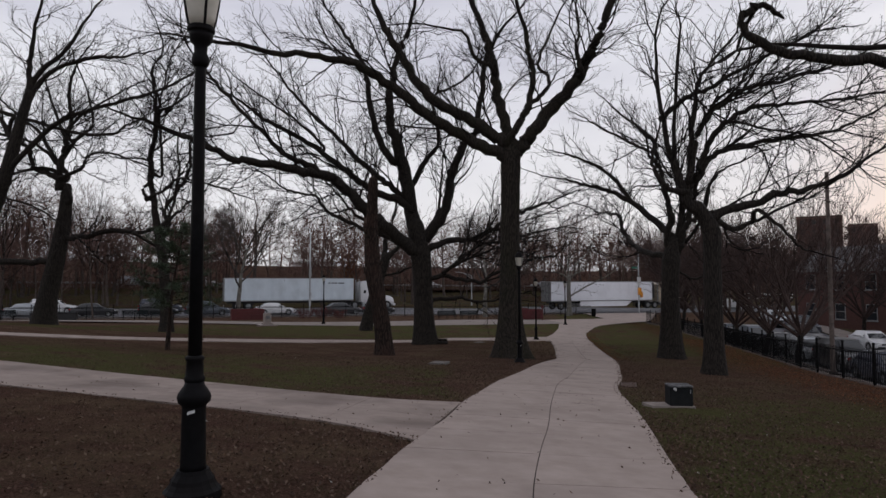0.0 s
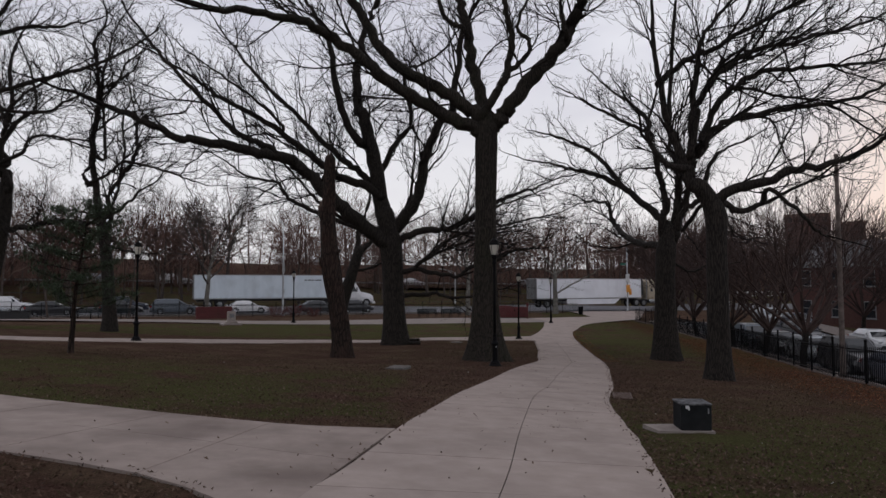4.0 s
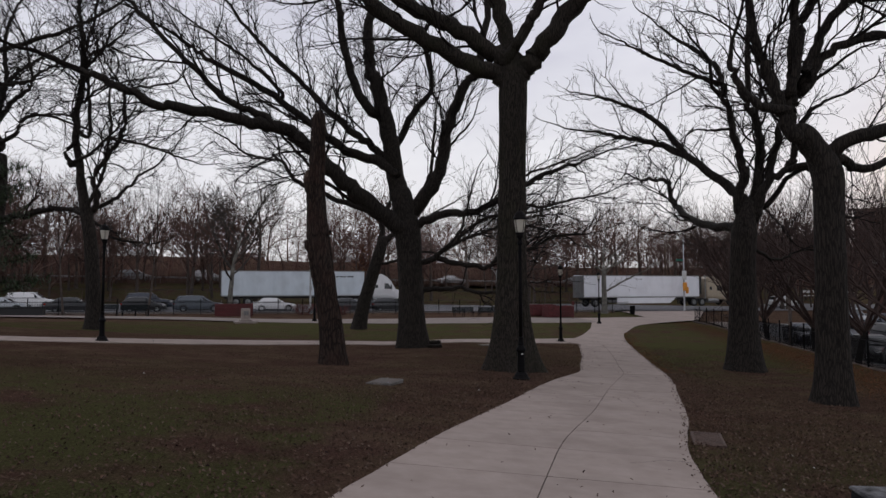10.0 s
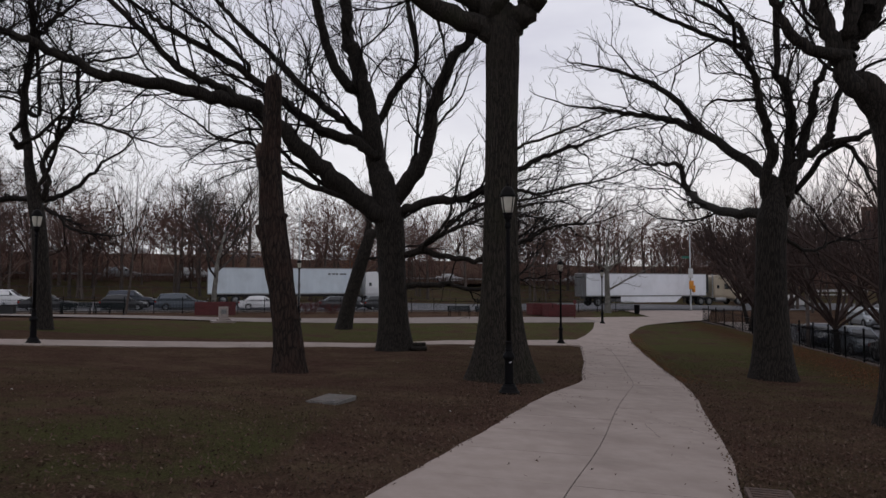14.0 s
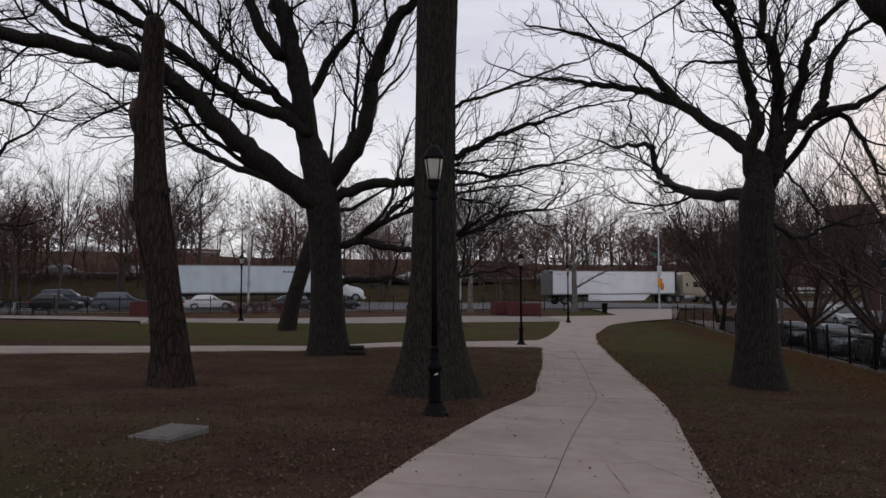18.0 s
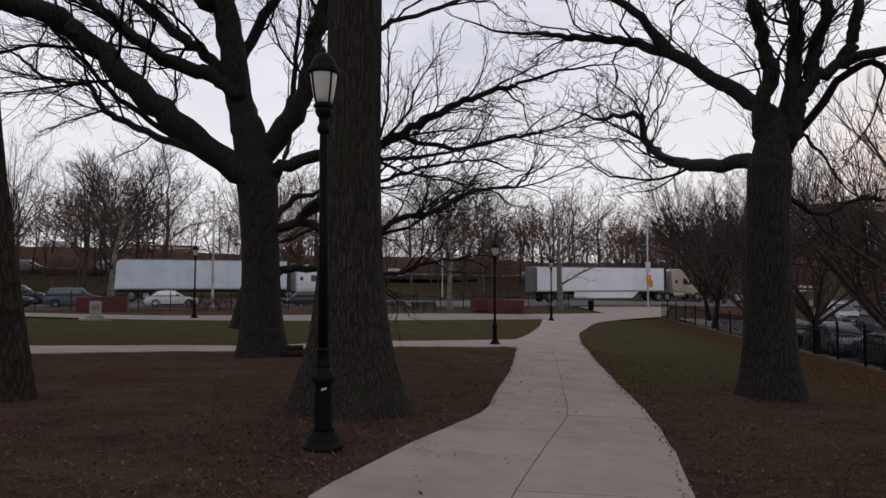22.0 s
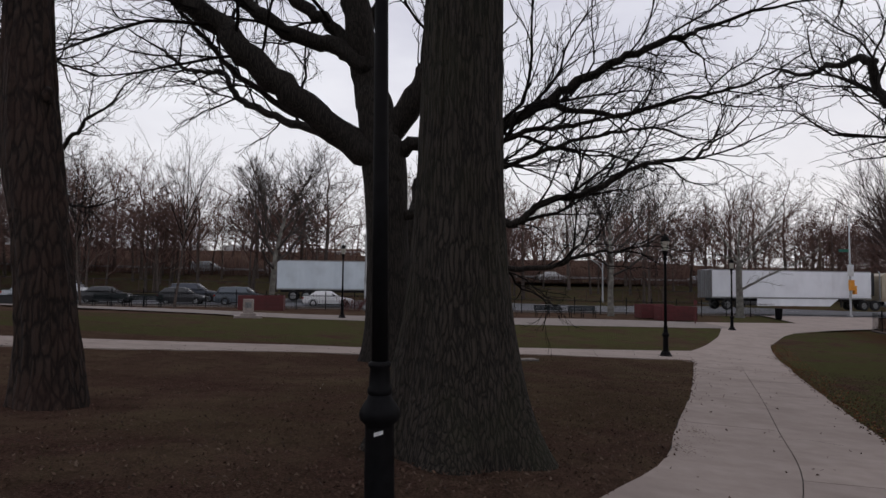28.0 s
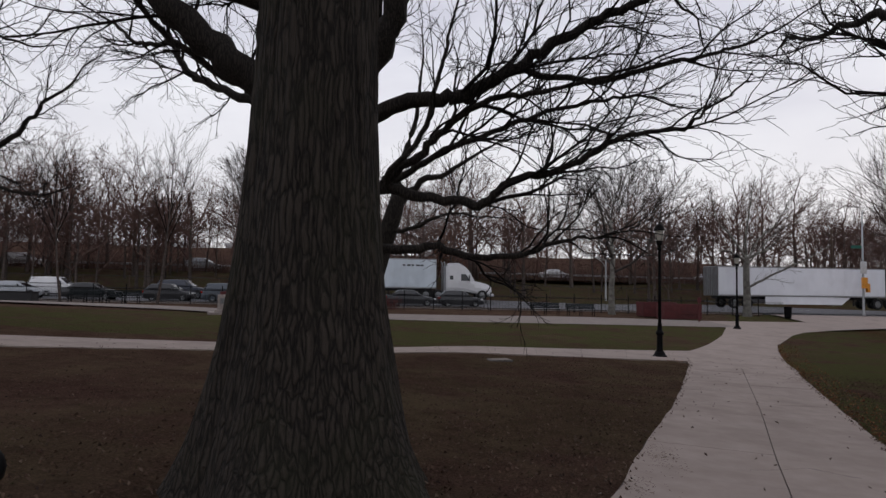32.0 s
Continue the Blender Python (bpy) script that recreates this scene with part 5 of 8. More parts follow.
WAVER_B = [(0.1, 0.04, [(-1.2, -0.4, 8.5), (-0.7, -0.2, 9.5), (-1, -0.3, 10.5), (-0.4, -0.1, 11.2), (0.3, 0.1, 11.9), (1.5, 0.5, 12.3)]),
           (0.09, 0.03, [(-0.9, 0.3, 12.9), (0.2, -0.1, 13.5), (0.8, -0.3, 14.5), (1.5, -0.5, 15), (2.5, -0.7, 15.5)]),
           (0.08, 0.03, [(-0.9, -0, 10.2), (-1.7, -0, 10.5), (-2.9, -0, 10.5), (-3.4, -0, 10.6)]),
           (0.1, 0.04, [(-0.3, -0, 9.5), (-0.4, -0, 11.5), (-0.5, -0, 13.3), (0.1, 0, 13.6), (1.1, 0.1, 14.4), (1.5, 0.2, 15.4)]),
           (0.08, 0.03, [(-0.6, -0.1, 13.3), (-0.3, -0, 15), (0, 0, 16.5), (1, 0.1, 18.3)])]
limb_tree(on_land(-16.85, 39.4), "slender bare tree with a wavering stem and crooked crown",
          [(0.2, 0, -0.2), (0.15, 0, 1.5), (-0.1, 0, 4.2), (-0.4, 0, 5.8), (-0.7, 0, 7.3)], [0.40, 0.33, 0.29, 0.27, 0.20], WAVER_A + WAVER_B, 16, sides=20, flare=(0.12, 0.5), opts=CURLY, tail=3.5)
LEAN_A = [(0.13, 0.05, [(1.9, 0, 11.1), (2.4, 0, 11.9), (5.8, 0, 11), (8, 0, 10.9), (8.6, 0, 11.3), (9.6, 0, 11.8)]),
          (0.15, 0.06, [(2.5, 0, 11.8), (1.1, 0, 12.3), (-1.2, 0, 12.4), (-3.1, 0, 11.7), (-4.6, 0, 11.2)]),
          (0.07, 0.03, [(0.6, 0.1, 7.6), (1.2, 0.2, 7.3), (3.2, 0.6, 6.7), (4.8, 1, 5.5), (6, 1.2, 4.4), (6.6, 1.3, 3.7)]),
          (0.05, 0.02, [(1.1, 0.1, 7.6), (2.4, 0.2, 8.4), (2.1, 0.2, 9.2), (1.1, 0.1, 9.9)]),
          (0.05, 0.02, [(1.3, -0.1, 7.5), (-0.3, 0, 7.7), (-2.1, 0.2, 8), (-2.6, 0.3, 9.2), (-4.2, 0.4, 9.8)])]
LEAN_HIGH = [(0.24, 0.06, [(2.9, 0, 13.0), (3.3, 0.3, 14.6), (4.9, 0.4, 16.2), (6.6, 0.5, 18.8)]),
             (0.18, 0.05, [(2.6, 0, 12.2), (4.0, 0.2, 14.6), (6.6, 0.3, 15.6), (7.9, 0.3, 15.6), (9.6, 0.3, 15.9)]),
             (0.20, 0.05, [(1.7, 0, 8.4), (3.4, -0.2, 10.2), (5.2, -0.4, 11.6), (8.4, -0.6, 12.6), (11.0, -0.7, 13.3), (13.2, -0.8, 14.4)]),
             (0.22, 0.06, [(3.0, 0, 13.2), (2.9, 0.1, 15.0), (3.1, 0.2, 17.0), (3.6, 0.2, 20.0)]),
             (0.18, 0.05, [(2.2, 0, 10.4), (0.6, 0.3, 12.6), (-1.8, 0.5, 14.2), (-3.4, 0.6, 16.6)])]
limb_tree(on_land(-27.5, 38.0), "tall leaning bare tree with long sweeping limbs",
          [(-0.9, 0, -0.5), (-0.4, 0, 1.6), (0.4, 0, 4.4), (1.7, 0, 8.2), (3.0, 0, 13.3)], [0.56, 0.48, 0.44, 0.38, 0.25], LEAN_A + LEAN_HIGH, 18, sides=22, flare=(0.16, 0.5), opts=CURLY, tail=3.5)
LOWLIMB_A = [(0.28, 0.08, [(0.9, 0, 4.5), (-1.5, 0, 4.5), (-6.4, 0, 4.6), (-7.6, 0, 5.7), (-7.9, 0, 7.5), (-9, 0, 8.3)]),
             (0.24, 0.07, [(0.8, 0.3, 5.4), (1.2, 0.3, 6.1), (2.8, 0.3, 6.3), (4.6, 0.3, 6.7), (6.7, 0.3, 6.6), (8.3, 0.3, 7.2), (9.4, 0.3, 8.1), (9.9, 0.3, 8.7)]),
             (0.12, 0.04, [(6.5, -0.4, 6.4), (7.9, -0.5, 5.7), (8.8, -0.6, 4.9), (10.5, -0.7, 4.6), (11.2, -0.8, 4.5)]),
             (0.22, 0.07, [(1.7, 0, 9), (1, 0, 10.2), (0, 0, 10.8), (-1, 0, 11.2), (-1.3, 0, 12.5), (-2.7, 0, 13.4), (-6.6, 0, 14.6), (-8.8, 0, 16.2)])]
LOWLIMB_B = [(0.2, 0.06, [(1.4, 0.3, 10.6), (0.3, 0.1, 12.1), (-0.5, -0.1, 13.6), (-1.8, -0.4, 14.7), (-2.6, -0.5, 15.5)]),
             (0.2, 0.06, [(0.7, 0.1, 11.1), (1.6, 0.3, 12.9), (2.4, 0.5, 13.8), (2.9, 0.6, 14.6), (2.3, 0.5, 17.3)]),
             (0.16, 0.05, [(1, -0.2, 10.4), (2.8, -0.6, 11), (3.2, -0.6, 11.9), (5.2, -1, 12), (8, -1.6, 10.9)]),
             (0.18, 0.05, [(0.7, 0, 10.9), (-0.5, 0, 11.1), (-2.5, 0, 10.7), (-3.3, 0, 10.3)]),
             (0.16, 0.05, [(0.8, 0.1, 11.3), (-0.5, -0.1, 12.7), (-1.7, -0.2, 13.2), (-3.2, -0.3, 13.2)])]
LOWLIMB_UP = [(0.26, 0.07, [(0.8, 0, 9.8), (1.1, 0, 11.9), (1.3, 0.1, 13.1), (1.5, 0.2, 14.6), (1.2, 0.3, 16.9), (1.9, 0.4, 19.3)]),
              (0.16, 0.05, [(1.4, 0.1, 14.0), (2.6, 0.3, 15.3), (5.2, 0.5, 16.9)]),
              (0.16, 0.05, [(1.3, 0.1, 13.0), (0.0, 0.5, 15.7), (-0.9, 0.7, 18.2)])]
limb_tree(on_land(-28.2, 46.0), "broad dark tree with thick low horizontal limbs",
          [(0.05, 0, -0.2), (0.3, 0.1, 2.2), (0.75, 0.2, 4.8), (1.15, 0.3, 7.4), (1.3, 0.3, 9.8)], [0.80, 0.64, 0.56, 0.48, 0.32], LOWLIMB_A + LOWLIMB_B + LOWLIMB_UP, 19, sides=22, flare=(0.2, 0.6), opts=CURLY, tail=3.5)

# the tree right of the first steps, whose limb hangs over the lawn
limb_tree(on_land(10.4, 8.6), "bare tree standing back from the path",
          [(0, 0, -0.2), (0, 0, 2.0), (0.05, 0, 4.5), (0.1, 0, 6.5)], [0.42, 0.34, 0.30, 0.26],
          [(0.095, 0.03, [(0, -0.1, 4.4), (-1.6, -0.5, 5.6), (-3.6, -0.9, 5.6), (-5.0, -1.1, 5.25), (-6.0, -1.25, 5.17), (-6.7, -1.3, 5.3), (-7.0, -1.3, 5.55), (-6.88, -1.3, 5.76), (-6.66, -1.3, 5.72)]),
           (0.18, 0.05, [(0, 0, 6.0), (-1.4, 0.6, 8.0), (-3.0, 1.2, 10.4)]),
           (0.18, 0.05, [(0.1, 0, 6.2), (1.6, 0.2, 8.4), (2.6, 0.2, 11.0)]),
           (0.16, 0.05, [(0.1, 0, 6.3), (0.2, 1.4, 9.0), (-0.6, 2.6, 11.6)])],
          20, sides=22, flare=(0.12, 0.5), opts=dict(OAKEN, dens=(1.2, 0.7, 0.25)), tail=0.4)

# the broken trunk
stump_rng = random.Random(21)
stump = thing("tree", on_land(-2.75, 28.9), "broken reddish-brown tree trunk with torn pale wood and no crown", "tree", "park trees")
part("trunk", trunk_mesh("trunk", [(0.14, 0, -0.2), (0.07, 0, 0.9), (-0.1, 0, 2.1), (-0.3, 0, 3.2), (-0.43, 0, 4.4), (-0.48, 0, 5.5), (-0.44, 0, 6.7), (-0.41, 0, 7.7)], [0.40, 0.35, 0.33, 0.345, 0.31, 0.26, 0.22, 0.18], 60, (0.12, 0.4), 4, M_BARK_RED, stump_rng, 0.05), M_BARK_RED, stump)
w = Wood()
w.tube([Vector(p) for p in ((-0.5, -0.05, 5.1), (-0.66, -0.12, 5.45), (-0.74, -0.15, 5.8))], [0.16, 0.15, 0.11], 10)
part("broken_limb", (w.verts, w.faces), M_BARK_RED, stump, smooth=True)
w = Wood()
w.tube([Vector(p) for p in ((-0.5, -0.1, 3.4), (-0.68, -0.15, 3.65), (-0.72, -0.15, 3.85))], [0.13, 0.12, 0.07], 10)
part("broken_limb", (w.verts, w.faces), M_BARK_RED, stump, smooth=True)
w = Wood()
w.tube([Vector(p) for p in ((-0.1, -0.05, 4.0), (0.03, -0.1, 4.12))], [0.08, 0.05], 8)
part("broken_limb", (w.verts, w.faces), M_BARK_RED, stump, smooth=True)
w = Wood()
w.tube([Vector(p) for p in ((-0.735, -0.155, 5.79), (-0.73, -0.17, 5.9), (-0.68, -0.2, 6.02))], [0.105, 0.07, 0.02], 7)
part("torn_wood", (w.verts, w.faces), M_WOOD_RAW, stump, "pale torn wood")
w = Wood()
w.tube([Vector(p) for p in ((-0.42, 0, 7.66), (-0.45, 0.0, 7.82), (-0.38, 0.02, 7.95))], [0.165, 0.11, 0.03], 7)
part("torn_wood", (w.verts, w.faces), M_WOOD_RAW, stump, "pale torn wood")
w = Wood()
w.tube([Vector(p) for p in ((0.29, -0.24, 0.35), (0.245, -0.265, 0.75), (0.19, -0.27, 1.15))], [0.03, 0.04, 0.012], 6)
part("torn_wood", (w.verts, w.faces), M_WOOD_RAW, stump, "pale torn wood")
shoots = Wood()
for way in ((0.1, 0.0, 1.0), (-0.35, 0.1, 0.8), (0.3, 0.1, 1.0)):
    line = crooked(Vector((-0.4, 0, 7.75)), Vector(way), 1.5, stump_rng, 6, 0.22, 0.05)
    shoots.tube(line, [0.03, 0.027, 0.022, 0.017, 0.012, 0.009, 0.006], 5)
    sprout(shoots, line, 0.02, 0.006, stump_rng, 0, 5, 0.6, BIG)
tagged(part("shoot", (shoots.verts, shoots.faces), M_TWIG, stump), kind="stuff")


# ---- trees by the road, and the woods beyond ----
def grow(wood, p, way, length, r, level, rng, o):
    """One branch and, along it, its finer ones."""
    steps = 5 if level > 1 else (3 if level == 1 else 2)
    line = crooked(p, way, length, rng, steps, o["wobble"], o["lift"])
    tip = max(o["thin"] * 0.55, r * (0.42 if level else 0.3))
    wood.tube(line, [r + (tip - r) * q / steps for q in range(steps + 1)], 5 if level > 1 else 3)
    if level == 0:
        return
    count = o["counts"][level - 1]
    for k in range(count):
        t = 0.28 + 0.72 * (k + rng.random() * 0.9) / count
        f = min(t, 0.999) * steps
        i = int(f)
        q = line[i].lerp(line[i + 1], f - i)
        along = (line[i + 1] - line[i]).normalized()
        side = Vector((rng.gauss(0, 1), rng.gauss(0, 1), rng.gauss(0, 0.7) + 0.25))
        side = (side - along * side.dot(along)).normalized()
        grow(wood, q, along + side * rng.uniform(0.45, 0.95) * o["open"], length * rng.uniform(0.42, 0.72) * (1.1 - 0.35 * t), max(o["thin"], (r + (tip - r) * t) * 0.6), level - 1, rng, o)


def open_tree(seed, height, radius, bark, twig, label, group, fork=0.35, limbs=5, spread_out=0.6, levels=3, counts=(3, 5, 5), thin=0.012, lift=0.06, wobble=0.14, wide=1.0, lead_on=True):
    """A bare tree: a stem that forks into limbs and an open crown."""
    rng = random.Random(seed)
    tree = thing("tree", pose(0, 0, 0), label, "tree", group)
    stem = crooked(Vector((0, 0, -0.2)), Vector((rng.gauss(0, 0.04), rng.gauss(0, 0.04), 1)), height * (0.62 if lead_on else fork + 0.06), rng, 7, 0.05, 0.03)
    radii = [radius * (1.15 if q == 0 else 1 - (0.6 if lead_on else 0.15) * q / 7) for q in range(8)]
    w = Wood()
    w.tube(stem, radii, 9)
    part("trunk", (w.verts, w.faces), bark, tree, smooth=True)
    crown = Wood()
    o = {"wobble": wobble, "lift": lift, "thin": thin, "counts": counts, "open": wide}
    share = (fork / 0.62) if lead_on else 0.85
    for k in range(limbs):
        t = min(0.999, share + (1 - share) * (k + 0.3) / limbs)
        i = min(int(t * 7), 6)
        p = stem[i].lerp(stem[i + 1], t * 7 - i)
        a = k * 2.4 + rng.uniform(-0.5, 0.5)
        way = Vector((math.cos(a) * spread_out, math.sin(a) * spread_out, rng.uniform(0.55, 1.0)))
        grow(crown, p, way, height * (1 - p.z / height) * rng.uniform(0.66, 0.92), radii[i + 1] * rng.uniform(0.5, 0.72), levels, rng, o)
    if lead_on:
        grow(crown, stem[7], stem[7] - stem[6], height * 0.38, radii[7] * 0.9, levels, rng, o)
    tagged(part("crown", (crown.verts, crown.faces), twig, tree, "bare branches and twigs"), kind="stuff")
    return tree


def place(proto, spots, rng, lo=0.85, hi=1.15):
    """Copies of a tree at the given places; the first place takes the tree itself."""
    for i, (x, y) in enumerate(spots):
        s = rng.uniform(lo, hi)
        m = on_land(x, y, rng.uniform(0, 360))
        if i == 0:
            proto.matrix_world = m @ Matrix.Diagonal((s, s, s, 1))
        else:
            c = copy_thing(proto, m)
            c.scale = (s, s, s)


tree_rng = random.Random(5)
plane = open_tree(31, 12.5, 0.27, M_PLANE, M_PLANE_TWIG, "pale mottled plane tree with a bare spreading crown", "plane trees by the road", 0.26, 9, 0.95, 3, (5, 6, 6), 0.014, 0.05, 0.17)
place(plane, [uv(5.9, 74.6), uv(34.3, 71.6)], tree_rng, 0.95, 1.05)
limb_tree(on_road(47.0, 73.0), "pale plane tree with cut limbs and one long low branch",
          [(0, 0, -0.2), (0.03, 0, 1.5), (-0.02, 0, 3.2), (0.02, 0, 4.9)], [0.34, 0.29, 0.26, 0.24],
          ([(0.13, 0.03, [(0.1, 0, 2.3), (1.4, -0.1, 3.0), (3.4, -0.3, 4.0), (5.6, -0.4, 5.0), (7.6, -0.5, 6.2)]),
           (0.13, 0.09, [(0, 0, 4.4), (-0.7, -0.1, 5.1), (-1.5, -0.2, 5.3)]),
           (0.12, 0.09, [(0, 0, 4.7), (0.7, -0.1, 5.2), (1.5, -0.2, 5.5), (2.1, -0.3, 6.0)]),
           (0.15, 0.03, [(0, 0, 4.8), (0.1, 0.2, 6.8), (0.5, 0.3, 9.0), (1.0, 0.3, 11.8)])] +
          [(0.11, 0.03, [(0.1, 0, 4.6), (1.4, 0.3, 6.6), (3.2, 0.5, 8.0), (4.6, 0.6, 10.2)]),
           (0.11, 0.03, [(0, 0, 4.8), (-1.2, 0.3, 6.8), (-2.4, 0.4, 8.2), (-3.0, 0.4, 10.4)]),
           (0.09, 0.02, [(0, 0, 4.2), (1.2, -0.4, 5.8), (2.8, -0.6, 7.4), (4.8, -0.8, 8.2)])]),
          81, M_PLANE, M_PLANE_TWIG, sides=14, flare=(0.1, 0.4), level=1, tail=1.5, group="plane trees by the road")
thin_tree = open_tree(32, 12.5, 0.11, M_TRUNK_FAR, M_TWIG, "slim young bare tree with upright branches", "young trees by the road", 0.36, 8, 0.30, 2, (4, 5), 0.009, 0.08, 0.08, 0.7)
place(thin_tree, [uv(-1.1, 72), uv(-7.7, 71.5), uv(-15.5, 72.0)], tree_rng, 0.9, 1.05)
street_tree = open_tree(33, 8.6, 0.16, M_BARK, M_TWIG_RED, "low vase-shaped bare street tree with dense fine twigs", "street trees", 0.18, 12, 0.66, 3, (4, 5, 6), 0.0085, 0.05, 0.11, 0.7, False)
place(street_tree, [side_street(s, o) for s, o in ((23.0, 2.3), (29.9, 2.3), (36.6, 2.3), (34.5, 16.2), (24.5, 16.3), (39.5, 15.9))], tree_rng, 0.95, 1.15)
for s_, o_, k_ in ((45.5, 2.2, 1.1), (51.4, 1.8, 1.22), (56.0, 3.0, 1.1), (47.0, 16.2, 1.15)):
    big_one = copy_thing(street_tree, on_land(*side_street(s_, o_), s_ * 31))
    big_one.scale = (k_, k_, k_)

WOOD_LABEL = "bare roadside tree in a brown winter thicket"
WOOD_KINDS = [open_tree(40 + k, h, r, M_TRUNK_FAR, M_TWIG_FAR, WOOD_LABEL, "thicket beyond the road", fk, n, s, 3, (3, 4, 5), 0.016, li, 0.2, 1.2)
              for k, (h, r, fk, n, s, li) in enumerate(((13.0, 0.22, 0.22, 6, 0.85, 0.03), (11.0, 0.17, 0.18, 6, 1.1, 0.04), (14.5, 0.25, 0.30, 6, 0.75, 0.03), (10.0, 0.15, 0.14, 7, 1.2, 0.03), (12.5, 0.18, 0.24, 6, 0.9, 0.04)))]
spots = []
for k in range(150):
    v = (94.6, 100.0, 104.0)[k % 3] + tree_rng.uniform(-1.0, 2.0)
    u = -62 + 172 * ((k * 0.61803) % 1.0) + tree_rng.gauss(0, 4)
    spots.append(uv(u, v))
for k in range(55):
    spots.append((tree_rng.uniform(38, 80), tree_rng.uniform(80, 118)))
for k in range(75):
    spots.append(uv(tree_rng.uniform(-88, -8), tree_rng.choice((95.0, 101.0, 104.5)) + tree_rng.uniform(-1, 1.5)))
for k, proto in enumerate(WOOD_KINDS):
    place(proto, spots[k::5], tree_rng, 0.6, 1.2)

# one tree that has kept its russet leaves
russet = open_tree(57, 9.0, 0.14, M_TRUNK_FAR, M_TWIG_FAR, "young oak keeping its russet dead leaves", "thicket beyond the road", 0.2, 6, 0.7, 2, (4, 5), 0.015)
russet.matrix_world = on_road(23.8, 97.0)
rust_rng = random.Random(58)
r_verts, r_faces = [], []
for k in range(2600):
    a, q = rust_rng.uniform(0, math.tau), rust_rng.gauss(0, 1.0)
    c = Vector((math.cos(a) * q * 1.3, math.sin(a) * q * 1.3, rust_rng.triangular(2.0, 8.2, 5.2)))
    d, e = Vector((rust_rng.gauss(0, 1), rust_rng.gauss(0, 1), rust_rng.gauss(0, 1))).normalized() * 0.11, Vector((rust_rng.gauss(0, 1), rust_rng.gauss(0, 1), 0.3)).normalized() * 0.09
    n = len(r_verts)
    r_verts += [tuple(c - d), tuple(c + e), tuple(c + d), tuple(c - e)]
    r_faces.append((n, n + 1, n + 2, n + 3))
tagged(part("foliage", (r_verts, r_faces), M_LEAF_RED, russet, "russet dead leaves"), kind="stuff")

# the woods behind, one tangle of far stems and branches
far_wood = Wood()
for k in range(250):
    v = tree_rng.choice((119, 124, 129, 134, 140, 146)) + tree_rng.uniform(-2, 2)
    x, y = uv(-95 + 250 * ((k * 0.61803) % 1.0) + tree_rng.uniform(-2, 2), v)
    if k % 5 == 0:
        x, y = tree_rng.uniform(48, 130), tree_rng.uniform(100, 160)
    hgt = tree_rng.uniform(7.2, 12.4)
    line = crooked(Vector((x, y, land(x, y) - 0.2)), Vector((tree_rng.gauss(0, 0.08), tree_rng.gauss(0, 0.08), 1)), hgt * 0.8, tree_rng, 5, 0.08, 0.03)
    far_wood.tube(line, [0.19, 0.16, 0.13, 0.10, 0.07, 0.03], 4)
    o = {"wobble": 0.2, "lift": 0.05, "thin": 0.022, "counts": (4, 4), "open": 1.3}
    for q in range(8):
        t = 0.28 + 0.7 * q / 8
        i = int(t * 5)
        a = q * 2.4 + k
        grow(far_wood, line[i].lerp(line[i + 1], t * 5 - i), Vector((math.cos(a) * 1.1, math.sin(a) * 1.1, 0.65)), hgt * 0.5 * (1.15 - 0.6 * t), 0.065, 2, tree_rng, o)
tagged(new("far_woods", mesh_of("far_woods", far_wood.verts, far_wood.faces, M_TWIG_FAR)), "brown bare winter woods behind the upper road", "woods", kind="stuff")


# undergrowth along the embankment
def brush(verts, faces, x, y, z, rng):
    for i in range(7):
        a, h = rng.uniform(0, math.tau), rng.triangular(0.4, 2.8, 0.9)
        bx, by = x + rng.uniform(-0.9, 0.9), y + rng.uniform(-0.9, 0.9)
        w, lean = rng.uniform(0.012, 0.03), rng.uniform(0.0, 0.9)
        k = len(verts)
        verts.extend([(bx - math.cos(a) * w, by - math.sin(a) * w, z - 0.1), (bx + math.cos(a) * w, by + math.sin(a) * w, z - 0.1), (bx - math.sin(a) * lean, by + math.cos(a) * lean, z + h)])
        faces.append((k, k + 1, k + 2))


brush_rng = random.Random(9)
b_verts, b_faces = [], []
for k in range(6500):
    u = brush_rng.uniform(-75, 125)
    v = brush_rng.choice((brush_rng.uniform(103.5, 106), brush_rng.uniform(118, 132), brush_rng.uniform(118, 140), brush_rng.uniform(120, 155)))
    x, y = uv(u, v)
    brush(b_verts, b_faces, x, y, land(x, y), brush_rng)
for k in range(150000):
    x, y = uv(brush_rng.uniform(-110, 165), brush_rng.uniform(118, 156))
    if k % 4 == 0:
        x, y = brush_rng.uniform(44, 130), brush_rng.uniform(80, 160)
    if -0.375 * x + 0.927 * y < 93.5 or beyond_fence(x, y) < 26:
        continue
    z, h, a = land(x, y), brush_rng.triangular(0.2, 9.5, 3.2), brush_rng.uniform(0, math.tau)
    w, reach, rise = brush_rng.uniform(0.018, 0.045), brush_rng.gauss(0, 1.3), brush_rng.uniform(0.2, 1.8)
    n = len(b_verts)
    b_verts.extend([(x - math.cos(a) * w, y - math.sin(a) * w, z + h), (x + math.cos(a) * w, y + math.sin(a) * w, z + h + 0.02), (x + math.cos(a) * reach, y + math.sin(a) * reach, z + h + rise)])
    b_faces.append((n, n + 1, n + 2))
tagged(new("undergrowth", mesh_of("undergrowth", b_verts, b_faces, M_TWIG_FAR)), "tangle of brown winter undergrowth on the embankment", "undergrowth", kind="stuff")


# ---- park lamps ----
def slim(profile):
    """The lamp's turned parts are slender."""
    return [(r * 0.82, z) for r, z in profile]


